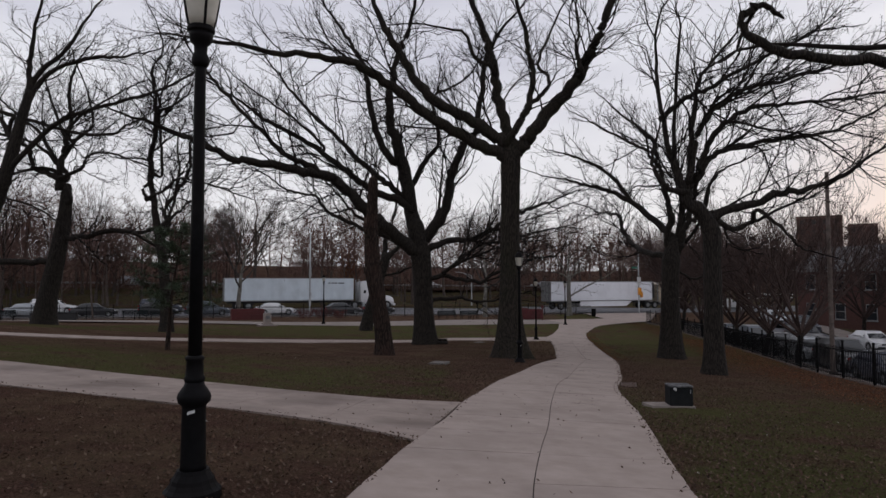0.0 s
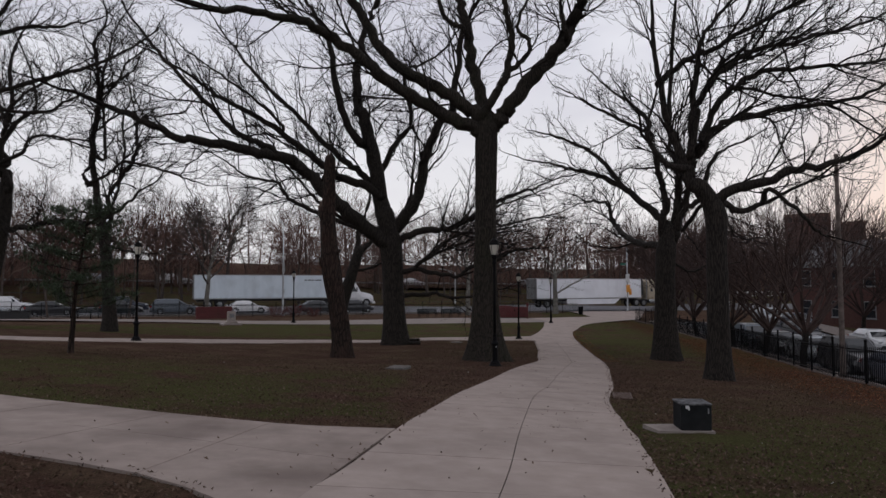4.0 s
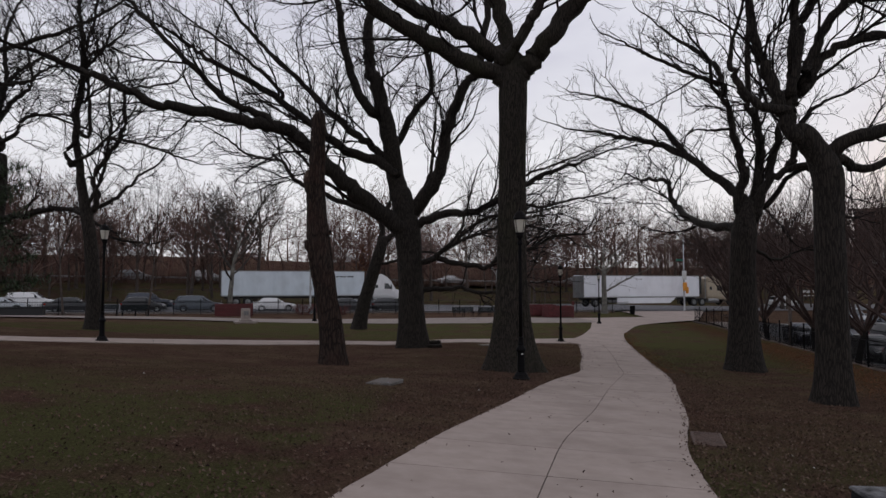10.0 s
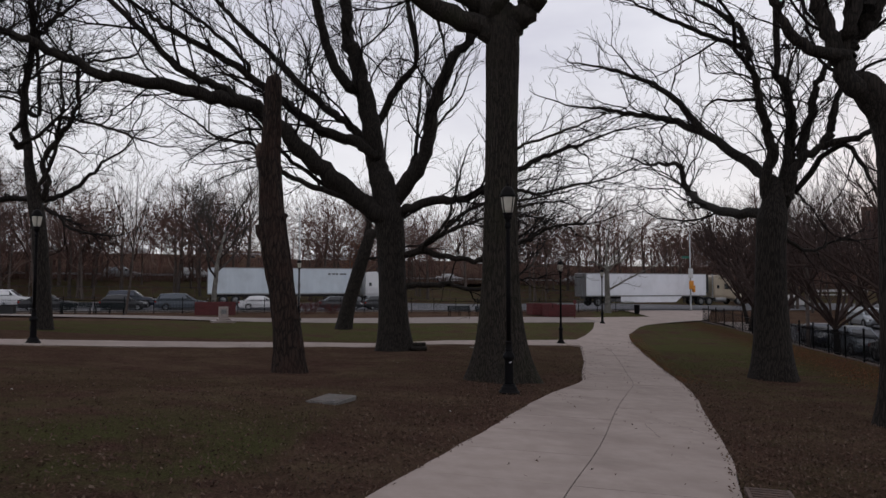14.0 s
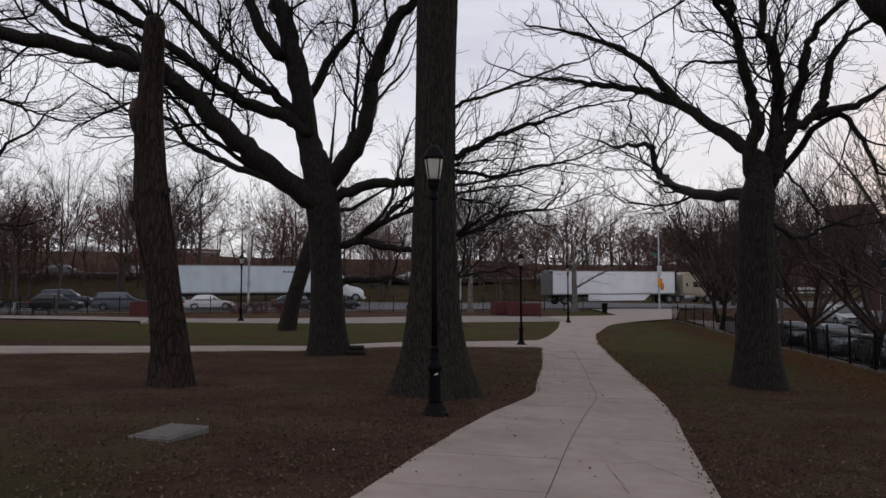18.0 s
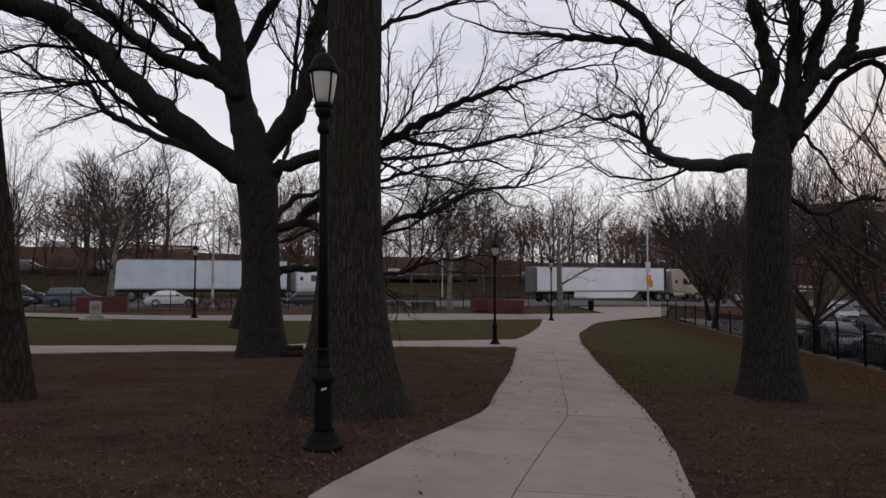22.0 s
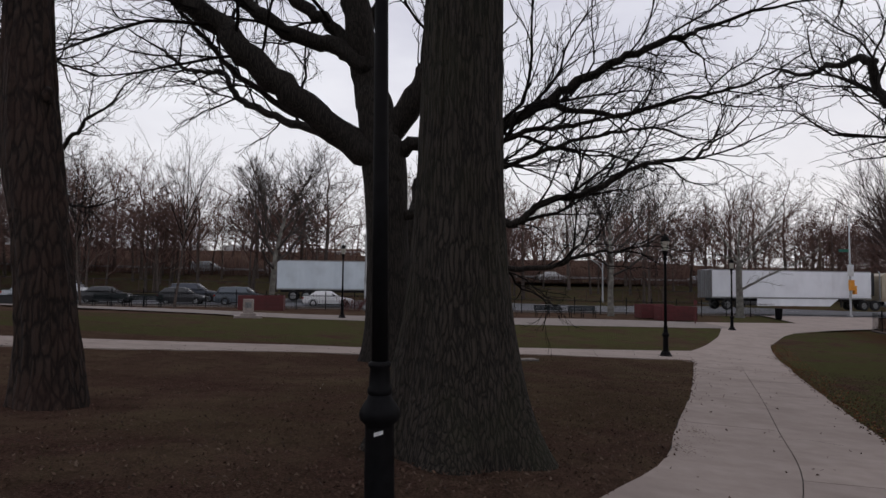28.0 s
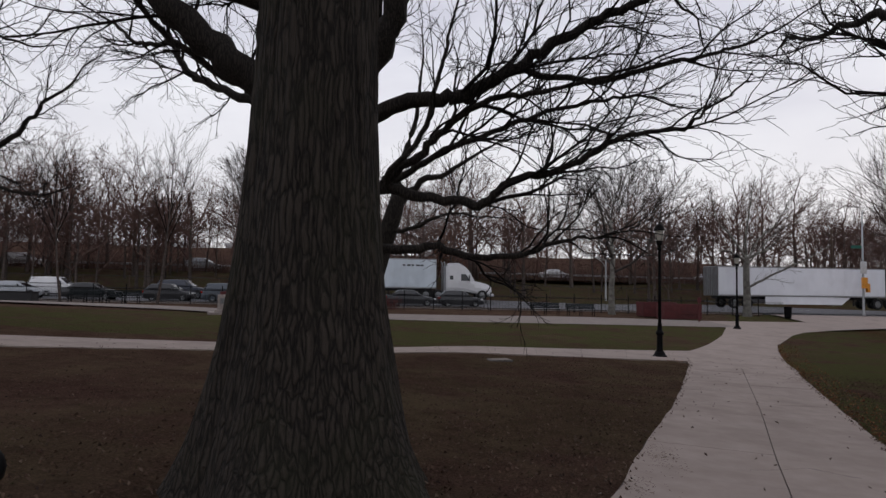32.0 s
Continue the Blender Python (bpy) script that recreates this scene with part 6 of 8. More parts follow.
def park_lamp(m, label, stickered=False):
    lamp = thing("street_lamp", m, label, "street lamp", "park lamps")
    part("base", lathe_bm(slim([(0.27, -0.1), (0.27, 0.05), (0.235, 0.075), (0.21, 0.11), (0.20, 0.14), (0.165, 0.18), (0.15, 0.21)]), 16), M_IRON, lamp)
    shaft = [(0.125, 0.20), (0.118, 0.25), (0.112, 0.69), (0.116, 0.71), (0.150, 0.735), (0.160, 0.77), (0.152, 0.80), (0.122, 0.84), (0.098, 0.865), (0.088, 0.90)]
    part("pedestal", lathe_bm(slim(shaft), 20), M_IRON, lamp, smooth=True)
    part("collar", lathe_bm(slim([(0.086, 0.89), (0.097, 0.905), (0.097, 0.93), (0.085, 0.945), (0.083, 0.99), (0.077, 1.06), (0.09, 1.072), (0.09, 1.09), (0.066, 1.105)]), 18), M_IRON, lamp, smooth=True)
    part("pole", lathe_bm(slim([(0.066, 1.10), (0.061, 2.2), (0.054, 3.4), (0.052, 3.46)]), 16), M_IRON, lamp, smooth=True)
    part("neck", lathe_bm(slim([(0.06, 3.45), (0.085, 3.48), (0.085, 3.53), (0.062, 3.57), (0.066, 3.63), (0.10, 3.66), (0.115, 3.70), (0.115, 3.74)]), 18), M_IRON, lamp, smooth=True)
    lantern = part("lantern", lathe_bm(slim([(0.118, 3.735), (0.135, 3.75), (0.135, 3.775), (0.12, 3.79)]), 16), M_IRON, lamp)
    part("glass", lathe_bm(slim([(0.112, 3.785), (0.135, 3.86), (0.16, 3.98), (0.178, 4.10), (0.180, 4.13)]), 24), M_FROST, lantern, "frosted pale globe glass", smooth=True)
    for i in range(4):
        rib = Wood()
        a = math.tau * (i + 0.4) / 4
        rib.tube([Vector((math.cos(a) * r, math.sin(a) * r, z)) for r, z in slim([(0.118, 3.78), (0.141, 3.86), (0.166, 3.98), (0.184, 4.10), (0.188, 4.14)])], [0.011] * 5, 6)
        part("rib", (rib.verts, rib.faces), M_IRON, lantern)
    part("roof", lathe_bm(slim([(0.205, 4.115), (0.212, 4.13), (0.212, 4.175), (0.185, 4.19), (0.178, 4.215), (0.15, 4.27), (0.105, 4.32), (0.06, 4.345)]), 20), M_IRON, lantern, smooth=True)
    part("finial", lathe_bm(slim([(0.05, 4.335), (0.03, 4.355), (0.038, 4.375), (0.026, 4.40), (0.004, 4.44)]), 12), M_IRON, lantern, smooth=True)
    if stickered:
        k = 5
        verts = []
        for z in (0.648, 0.672):
            for i in range(k):
                a = math.radians(-100 + 34 * i / (k - 1))
                verts.append((0.0965 * math.cos(a), 0.0965 * math.sin(a), z + 0.004 * i))
        part("sticker", (verts, [(i, i + 1, k + i + 1, k + i) for i in range(k - 1)]), M_STICKER, lamp, "small worn pale sticker")
    return lamp


park_lamp(on_land(-2.0, 5.28), "black iron park lamp post with frosted lantern", True)
park_lamp(on_land(2.96, 25.82) @ pose(0, 0, 0, 1.4, -0.5, 8), "black iron park lamp post before a great oak", True)
park_lamp(on_land(6.5, 46.6), "black iron park lamp post beside the path crossing")
park_lamp(on_land(-12.1, 32.4), "black iron park lamp post beside the narrow path")
park_lamp(on_land(-10.7, 58.2), "black iron park lamp post near the road")
park_lamp(on_land(12.0, 65.2), "black iron park lamp post where the paths meet")
park_lamp(on_road(-20.0, 65.5), "black iron park lamp post far along the walk")


# ---- iron railings ----
def picket_mesh(height):
    w = Wood()
    w.tube([Vector((0, 0, 0.06)), Vector((0, 0, height - 0.06)), Vector((0, 0, height))], [0.0135, 0.0135, 0.004], 5)
    return mesh_of("picket", w.verts, w.faces, M_IRON)


PICKET = picket_mesh(1.22)
RAIL_POST = mesh_of("post", *lathe_bm([(0.04, -0.1), (0.04, 1.36), (0.052, 1.37), (0.052, 1.40), (0.02, 1.44)], 8), M_IRON)


def railing(a, b, label, group, split, kerb=False):
    """One length of iron railing between two places, with a post at its start."""
    (ax, ay), (bx, by) = a, b
    az, bz = land(ax, ay), land(bx, by)
    run = Vector((bx - ax, by - ay, bz - az))
    fence = thing("fence", pose(ax, ay, az), label, "fence", group)
    part("post", RAIL_POST, M_IRON, fence)
    if kerb:
        w = Wood()
        w.tube([Vector((0, 0, -0.05)), run + Vector((0, 0, -0.05))], [0.10, 0.10], 4)
        part("kerbstone", (w.verts, w.faces), M_KERB, fence, "low stone kerb under the pickets")
    for z in (0.14, 1.08):
        w = Wood()
        w.tube([Vector((0, 0, z)), run + Vector((0, 0, z))], [0.019, 0.019], 4)
        part("rail", (w.verts, w.faces), M_IRON, fence)
    n = int(run.length / 0.12)
    if split:
        for i in range(1, n):
            part("picket", PICKET, M_IRON, fence, at=Matrix.Translation(run * i / n))
    else:
        w = Wood()
        for i in range(1, n):
            p = run * i / n
            w.tube([p + Vector((0, 0, 0.06)), p + Vector((0, 0, 1.22))], [0.011, 0.008], 4)
        tagged(part("picket", (w.verts, w.faces), M_IRON, fence), kind="stuff")
    return fence


SPAN = 2.36
for i in range(25):
    railing(side_street(i * SPAN, 0.0), side_street((i + 1) * SPAN, 0.0), "black iron railing along the leaf-strewn lawn edge", "railings beside the side street", 2 <= i <= 18, True)
for i in range(46):
    railing(uv(-58 + i * SPAN, 73.2), uv(-58 + (i + 1) * SPAN, 73.2), "black iron railing along the main road", "railings beside the main road", False)


# ---- benches, bins and boxes by the road ----
def park_bench(m, label):
    bench = thing("bench", m, label, "bench", "park benches")
    for x in (-0.95, 0.0, 0.95):
        w = Wood()
        w.tube([Vector(p) for p in ((x, -0.26, 0), (x, -0.24, 0.40), (x, 0.16, 0.42), (x, 0.26, 0.86))], [0.028] * 4, 6)
        w.tube([Vector(p) for p in ((x, 0.24, 0), (x, 0.16, 0.42))], [0.028] * 2, 6)
        part("leg", (w.verts, w.faces), M_IRON, bench)
        arm = Wood()
        arm.tube([Vector(p) for p in ((x, -0.25, 0.40), (x, -0.27, 0.62), (x, 0.18, 0.64))], [0.02] * 3, 6)
        part("armrest", (arm.verts, arm.faces), M_IRON, bench)
    for k in range(5):
        part("seat_slat", box_bm(-1.08, 1.08, -0.27 + k * 0.09, -0.20 + k * 0.09, 0.425, 0.455, 0.006), M_BENCH, bench)
    for k in range(4):
        part("back_slat", box_bm(-1.08, 1.08, 0.135 + k * 0.024, 0.165 + k * 0.024, 0.52 + k * 0.10, 0.60 + k * 0.10, 0.006), M_BENCH, bench)
    return bench


for u, v in ((27.2, 66.4), (29.9, 66.5), (-3.7, 65.6), (-1.4, 65.7), (-14.0, 65.4)):
    park_bench(on_road(u, v), "dark slatted park bench with iron legs beside the walk")


def timber_box(m, length, depth, height, label):
    """A red-painted box planter of stacked boards."""
    b = thing("planter", m, label, "planter", "red planters")
    rows = 4
    for k in range(rows):
        z0, z1 = height * k / rows + 0.004, height * (k + 1) / rows - 0.004
        part("board", box_bm(-length / 2, length / 2, -depth / 2, -depth / 2 + 0.06, z0, z1, 0.008), M_REDBOX, b)
        part("board", box_bm(-length / 2, length / 2, depth / 2 - 0.06, depth / 2, z0, z1, 0.008), M_REDBOX, b)
        part("board", box_bm(-length / 2, -length / 2 + 0.06, -depth / 2 + 0.062, depth / 2 - 0.062, z0, z1, 0.008), M_REDBOX, b)
        part("board", box_bm(length / 2 - 0.06, length / 2, -depth / 2 + 0.062, depth / 2 - 0.062, z0, z1, 0.008), M_REDBOX, b)
    part("soil", box_bm(-length / 2 + 0.062, length / 2 - 0.062, -depth / 2 + 0.062, depth / 2 - 0.062, 0.0, height - 0.08), M_JOINT, b)
    return b


timber_box(on_road(6.2, 66.6), 3.1, 1.5, 1.05, "dull red painted box planter by the railings")
timber_box(on_road(37.5, 66.6), 2.9, 1.4, 1.1, "dull red painted box planter by the railings")
timber_box(on_road(36.9, 69.0), 2.7, 1.4, 1.1, "dull red painted box planter behind another")

plinth = thing("monument", on_road(6.8, 56.0, 8), "small pinkish stone marker on a stepped base", "monument")
part("base", box_bm(-0.75, 0.75, -0.5, 0.5, -0.1, 0.13, 0.02), M_STONE, plinth)
part("step", box_bm(-0.42, 0.42, -0.33, 0.33, 0.13, 0.26, 0.02), M_STONE, plinth)
stele = box_bm(-0.29, 0.29, -0.2, 0.2, 0.26, 1.02, 0.03, 2)
for v in stele.verts:
    if v.co.z > 0.9:
        v.co.z += 0.06 - abs(v.co.x) * 0.2
part("stele", stele, M_STONE, plinth)
part("plaque", box_bm(-0.17, 0.17, -0.208, -0.2, 0.55, 0.85, 0.004), M_STEEL, plinth)

bin_ = thing("litter_bin", on_road(48.7, 70.0), "black wire litter bin at the railing's end", "bin")
part("body", lathe_bm([(0.24, 0.0), (0.27, 0.1), (0.30, 0.86), (0.31, 0.9), (0.27, 0.9), (0.24, 0.2)], 18), M_IRON, bin_)
part("rim", lathe_bm([(0.315, 0.88), (0.325, 0.90), (0.325, 0.93), (0.29, 0.94)], 18), M_IRON, bin_)
skip = thing("planter", on_road(-10.8, 70.4), "low black box planter beside the railings", "planter")
part("body", box_bm(-1.9, 1.9, -0.5, 0.5, 0.0, 0.62, 0.04, 2), M_TRIMBLACK, skip)
part("rim", box_bm(-1.94, 1.94, -0.54, 0.54, 0.622, 0.68, 0.02), M_IRON, skip)

# ---- utility things on the lawn ----
cab_m = on_land(4.79, 13.55, -4, 0.13)
pad = thing("concrete_pad", on_land(4.62, 13.55, -4, 0.075), "cracked pale concrete pad half sunk in the soil", "pad")
pad_bm = bmesh.new()
pad_low = [pad_bm.verts.new((x, y, -0.3)) for x, y in ((-0.52, 0.20), (-0.40, -0.25), (0.08, -0.33), (0.42, -0.30), (0.45, 0.27))]
pad_bm.faces.new(pad_low)
pad_up = bmesh.ops.extrude_face_region(pad_bm, geom=pad_bm.faces[:])
for v_ in pad_up["geom"]:
    if isinstance(v_, bmesh.types.BMVert):
        v_.co.z = 0.035
bmesh.ops.recalc_face_normals(pad_bm, faces=pad_bm.faces[:])
part("slab", pad_bm, M_CONC_FAR, pad)
chip = thing("concrete_pad", on_land(5.25, 13.28, -12), "broken piece of pale concrete in the grass", "pad")
part("slab", box_bm(-0.14, 0.14, -0.05, 0.05, -0.05, 0.03, 0.012), M_CONC_FAR, chip)
cabinet = thing("utility_box", cab_m, "low dark metal utility box with a chipped grey lid", "utility box")
part("body", box_bm(-0.225, 0.225, -0.25, 0.17, -0.019, 0.36, 0.012), M_BOX, cabinet)
part("lid", box_bm(-0.235, 0.235, -0.26, 0.18, 0.36, 0.39, 0.012), M_BOXTOP, cabinet, "chipped and paint-spotted grey lid")
for x, w, z in ((-0.16, 0.05, 0.335), (-0.125, 0.025, 0.315)):
    part("paint_drip", box_bm(x, x + w, -0.2625, -0.2505, z - 0.025, z + 0.022, 0.004), M_TRIM, cabinet, "splash of white paint")
part("hinge", box_bm(0.165, 0.185, -0.256, -0.251, 0.24, 0.32, 0.002), M_STEEL, cabinet)

hatch = thing("manhole_cover", on_land(-0.19, 23.2, 74), "grey steel access plate in a low concrete frame", "manhole cover")
part("frame", box_bm(-0.37, 0.37, -0.29, 0.29, -0.1, 0.055, 0.008), M_PADDARK, hatch)
part("plate", box_bm(-0.335, 0.335, -0.255, 0.255, 0.055, 0.064, 0.004), M_PLATE, hatch)
for x in (-0.30, 0.30):
    for y in (-0.21, 0.21):
        part("bolt", lathe_bm([(0.016, 0.06), (0.016, 0.07), (0.010, 0.074)], 8), M_STEEL, hatch, at=pose(x, y, 0))
# lifting slots are not cut: black strips on the plate give their shade
for x in (-0.24, 0.24):
    part("lifting_slot", box_bm(x - 0.03, x + 0.03, -0.008, 0.008, 0.0645, 0.0655), M_RUBBER, hatch)

grate = thing("drain_grate", on_land(5.12, 18.35, 76), "rusty iron drain grate let into the soil", "drain")
part("frame_side", box_bm(-0.40, 0.40, -0.21, -0.17, -0.1, 0.05, 0.006), M_RUST, grate)
part("frame_side", box_bm(-0.40, 0.40, 0.17, 0.21, -0.1, 0.05, 0.006), M_RUST, grate)
# no hollow below the bars: a black block stands in for the pit's shade
part("pit", box_bm(-0.40, 0.40, -0.17, 0.17, -0.1, 0.008), M_RUBBER, grate)
for i in range(11):
    x = -0.385 + i * 0.077
    part("bar", box_bm(x - 0.021, x + 0.021, -0.17, 0.17, 0.0, 0.046, 0.004), M_RUST, grate)

flat = thing("manhole_cover", on_land(2.17, 41.05, 30), "small pale concrete cover flush with the grass", "manhole cover")
part("frame", box_bm(-0.3, 0.3, -0.22, 0.22, -0.1, 0.03, 0.01), M_PADDARK, flat)
part("lid", box_bm(-0.25, 0.25, -0.17, 0.17, 0.03, 0.04, 0.004), M_CONC_FAR, flat)

for i, (x, y, z, r, ln, turn) in enumerate(((-0.12, 37.85, 0.09, 0.09, 0.62, 15), (-0.08, 38.15, 0.085, 0.085, 0.56, 8), (-0.1, 38.0, 0.25, 0.08, 0.5, 12))):
    log = thing("log", on_land(x, y, turn, z), "sawn dark log lying at a tree's foot", "log", "sawn logs")
    w = Wood()
    w.tube([Vector((-ln / 2 + ln * k / 5, 0.01 * (k % 2), 0)) for k in range(6)], [r, r * 1.03, r, r * 0.98, r * 1.02, r * 0.97], 12)
    part("bark", (w.verts, w.faces), M_BARK, log, smooth=True)
    part("cut_face", lathe_bm([(r * 0.9, 0), (r * 0.9, 0.012), (r * 0.5, 0.014)], 12), M_WOOD_RAW, log, "pale sawn end", at=pose(ln / 2 - 0.004, 0, 0, 0, 90, 0))

# ---- young pine on the left of the lawn ----
pine_rng = random.Random(77)
pine = thing("tree", on_land(-9.3, 22.1), "slender young pine with thin dark green needles", "tree")
w = Wood()
stem = crooked(Vector((0, 0, -0.1)), Vector((0.02, 0, 1)), 4.0, pine_rng, 10, 0.03, 0.02)
w.tube(stem, [0.085 - 0.007 * i for i in range(11)], 8)
part("trunk", (w.verts, w.faces), M_BARK_RED, pine, smooth=True)
boughs, needles = Wood(), Wood()
for k in range(32):
    z = 1.2 + 2.9 * k / 32
    p = stem[min(10, int(z / 3.9 * 10))].copy()
    p.z = z
    a = k * 2.4
    line = crooked(p, Vector((math.cos(a), math.sin(a), 0.15)), 1.75 * (1.05 - 0.5 * k / 32), pine_rng, 6, 0.12, 0.03)
    boughs.tube(line, [0.022 - 0.003 * i for i in range(7)], 4)
    for q in range(85):
        t = pine_rng.uniform(0.25, 1.0) * 5.99
        i = int(t)
        c = line[i].lerp(line[i + 1], t - i) + Vector((pine_rng.gauss(0, 0.10), pine_rng.gauss(0, 0.10), pine_rng.gauss(0, 0.05)))
        for s in range(5):
            d = Vector((pine_rng.gauss(0, 1), pine_rng.gauss(0, 1), pine_rng.gauss(0.2, 0.7))).normalized() * 0.16
            b = len(needles.verts)
            side = d.cross(Vector((0, 0, 1))).normalized() * 0.011
            needles.verts += [tuple(c - side), tuple(c + side), tuple(c + d)]
            needles.faces.append((b, b + 1, b + 2))
tagged(part("bough", (boughs.verts, boughs.faces), M_BARK_RED, pine), kind="stuff")
tagged(part("foliage", (needles.verts, needles.faces), M_PINE, pine, "dark green needles"), kind="stuff")


# ---- low shrubs by the railings ----
def shrub(m, seed, width, height, label):
    rng = random.Random(seed)
    s = thing("shrub", m, label, "shrub", "shrubs by the railings")
    stems, tips = Wood(), Wood()
    for k in range(34):
        a, r = rng.uniform(0, math.tau), rng.uniform(0, width * 0.35)
        p = Vector((math.cos(a) * r, math.sin(a) * r * 0.7, -0.05))
        line = crooked(p, Vector((math.cos(a) * 0.5, math.sin(a) * 0.5, 1)), height * rng.uniform(0.7, 1.1), rng, 5, 0.15, 0.02)
        stems.tube(line, [0.014, 0.012, 0.010, 0.008, 0.006, 0.004], 4)
        sprout(tips, line, 0.01, 0.004, rng, 1, 7, height * 0.4, {"from": 0.2, "up": 0.3, "thin": 0.007, "wobble": 0.2, "lift": 0.05, "counts": [3, 4]})
    tagged(part("stem", (stems.verts, stems.faces), M_BUSH, s), kind="stuff")
    tagged(part("twig", (tips.verts, tips.faces), M_BUSH, s), kind="stuff")
    return s


for i, (u, v, w_, h_) in enumerate(((12.6, 71.0, 2.0, 1.1), (14.6, 71.2, 2.2, 1.2), (16.4, 71.2, 1.6, 0.9))):
    shrub(on_road(u, v), 60 + i, w_, h_, "low russet winter shrub beside the railings")


# ---- vehicles ----
def loft(sections):
    """A closed body through cross-sections along x: (x, half width low, half width high, z low, z mid, z high)."""
    verts, faces = [], []
    for x, wl, wh, z0, zm, z1 in sections:
        ring = [(-wl * 0.92, z0), (-wl, z0 + 0.12 * (z1 - z0)), (-wl * 1.0, zm), (-wh * 0.98, z1 - 0.04), (-wh * 0.86, z1), (wh * 0.86, z1), (wh * 0.98, z1 - 0.04), (wl, zm), (wl, z0 + 0.12 * (z1 - z0)), (wl * 0.92, z0)]
        verts += [(x, y, z) for y, z in ring]
    n = 10
    for i in range(len(sections) - 1):
        for k in range(n):
            j = (k + 1) % n
            faces.append((i * n + k, i * n + j, (i + 1) * n + j, (i + 1) * n + k))
    faces.append(tuple(range(n)))
    faces.append(tuple((len(sections) - 1) * n + k for k in reversed(range(n))))
    return verts, faces


TYRES, RIMS = {}, {}


def add_wheel(car, x, y, radius, width, side):
    key = (round(radius, 2), round(width, 2))
    if key not in TYRES:
        TYRES[key] = mesh_of("tyre", *wheel_verts(radius, width), M_RUBBER, True)
        RIMS[key] = mesh_of("rim", *rim_verts(radius * 0.64, width * 0.9), M_ALLOY)
    hub = new("wheel", TYRES[key])
    hub.parent = car
    hub.matrix_basis = pose(x, y, radius, 0, 0, 0 if side < 0 else 180)
    part("rim", RIMS[key], M_ALLOY, hub)


# outlines of the common kinds: nose to tail is +x to -x
KINDS = {
    "sedan": dict(length=4.6, width=0.9, wheel=0.33, axles=(1.42, -1.32), hood=0.92, belt=0.95, roof=1.45, a=0.95, b=0.25, c=-1.15, d=-1.75, tail=1.02),
    "suv": dict(length=4.7, width=0.94, wheel=0.37, axles=(1.45, -1.4), hood=1.08, belt=1.12, roof=1.75, a=0.95, b=0.3, c=-1.95, d=-2.2, tail=1.12),
    "wagon": dict(length=4.8, width=0.93, wheel=0.35, axles=(1.5, -1.4), hood=1.0, belt=1.05, roof=1.66, a=1.15, b=0.35, c=-1.9, d=-2.25, tail=1.08),
    "hatch": dict(length=4.1, width=0.87, wheel=0.32, axles=(1.25, -1.2), hood=0.94, belt=0.98, roof=1.5, a=0.85, b=0.2, c=-1.4, d=-1.9, tail=1.02),
}


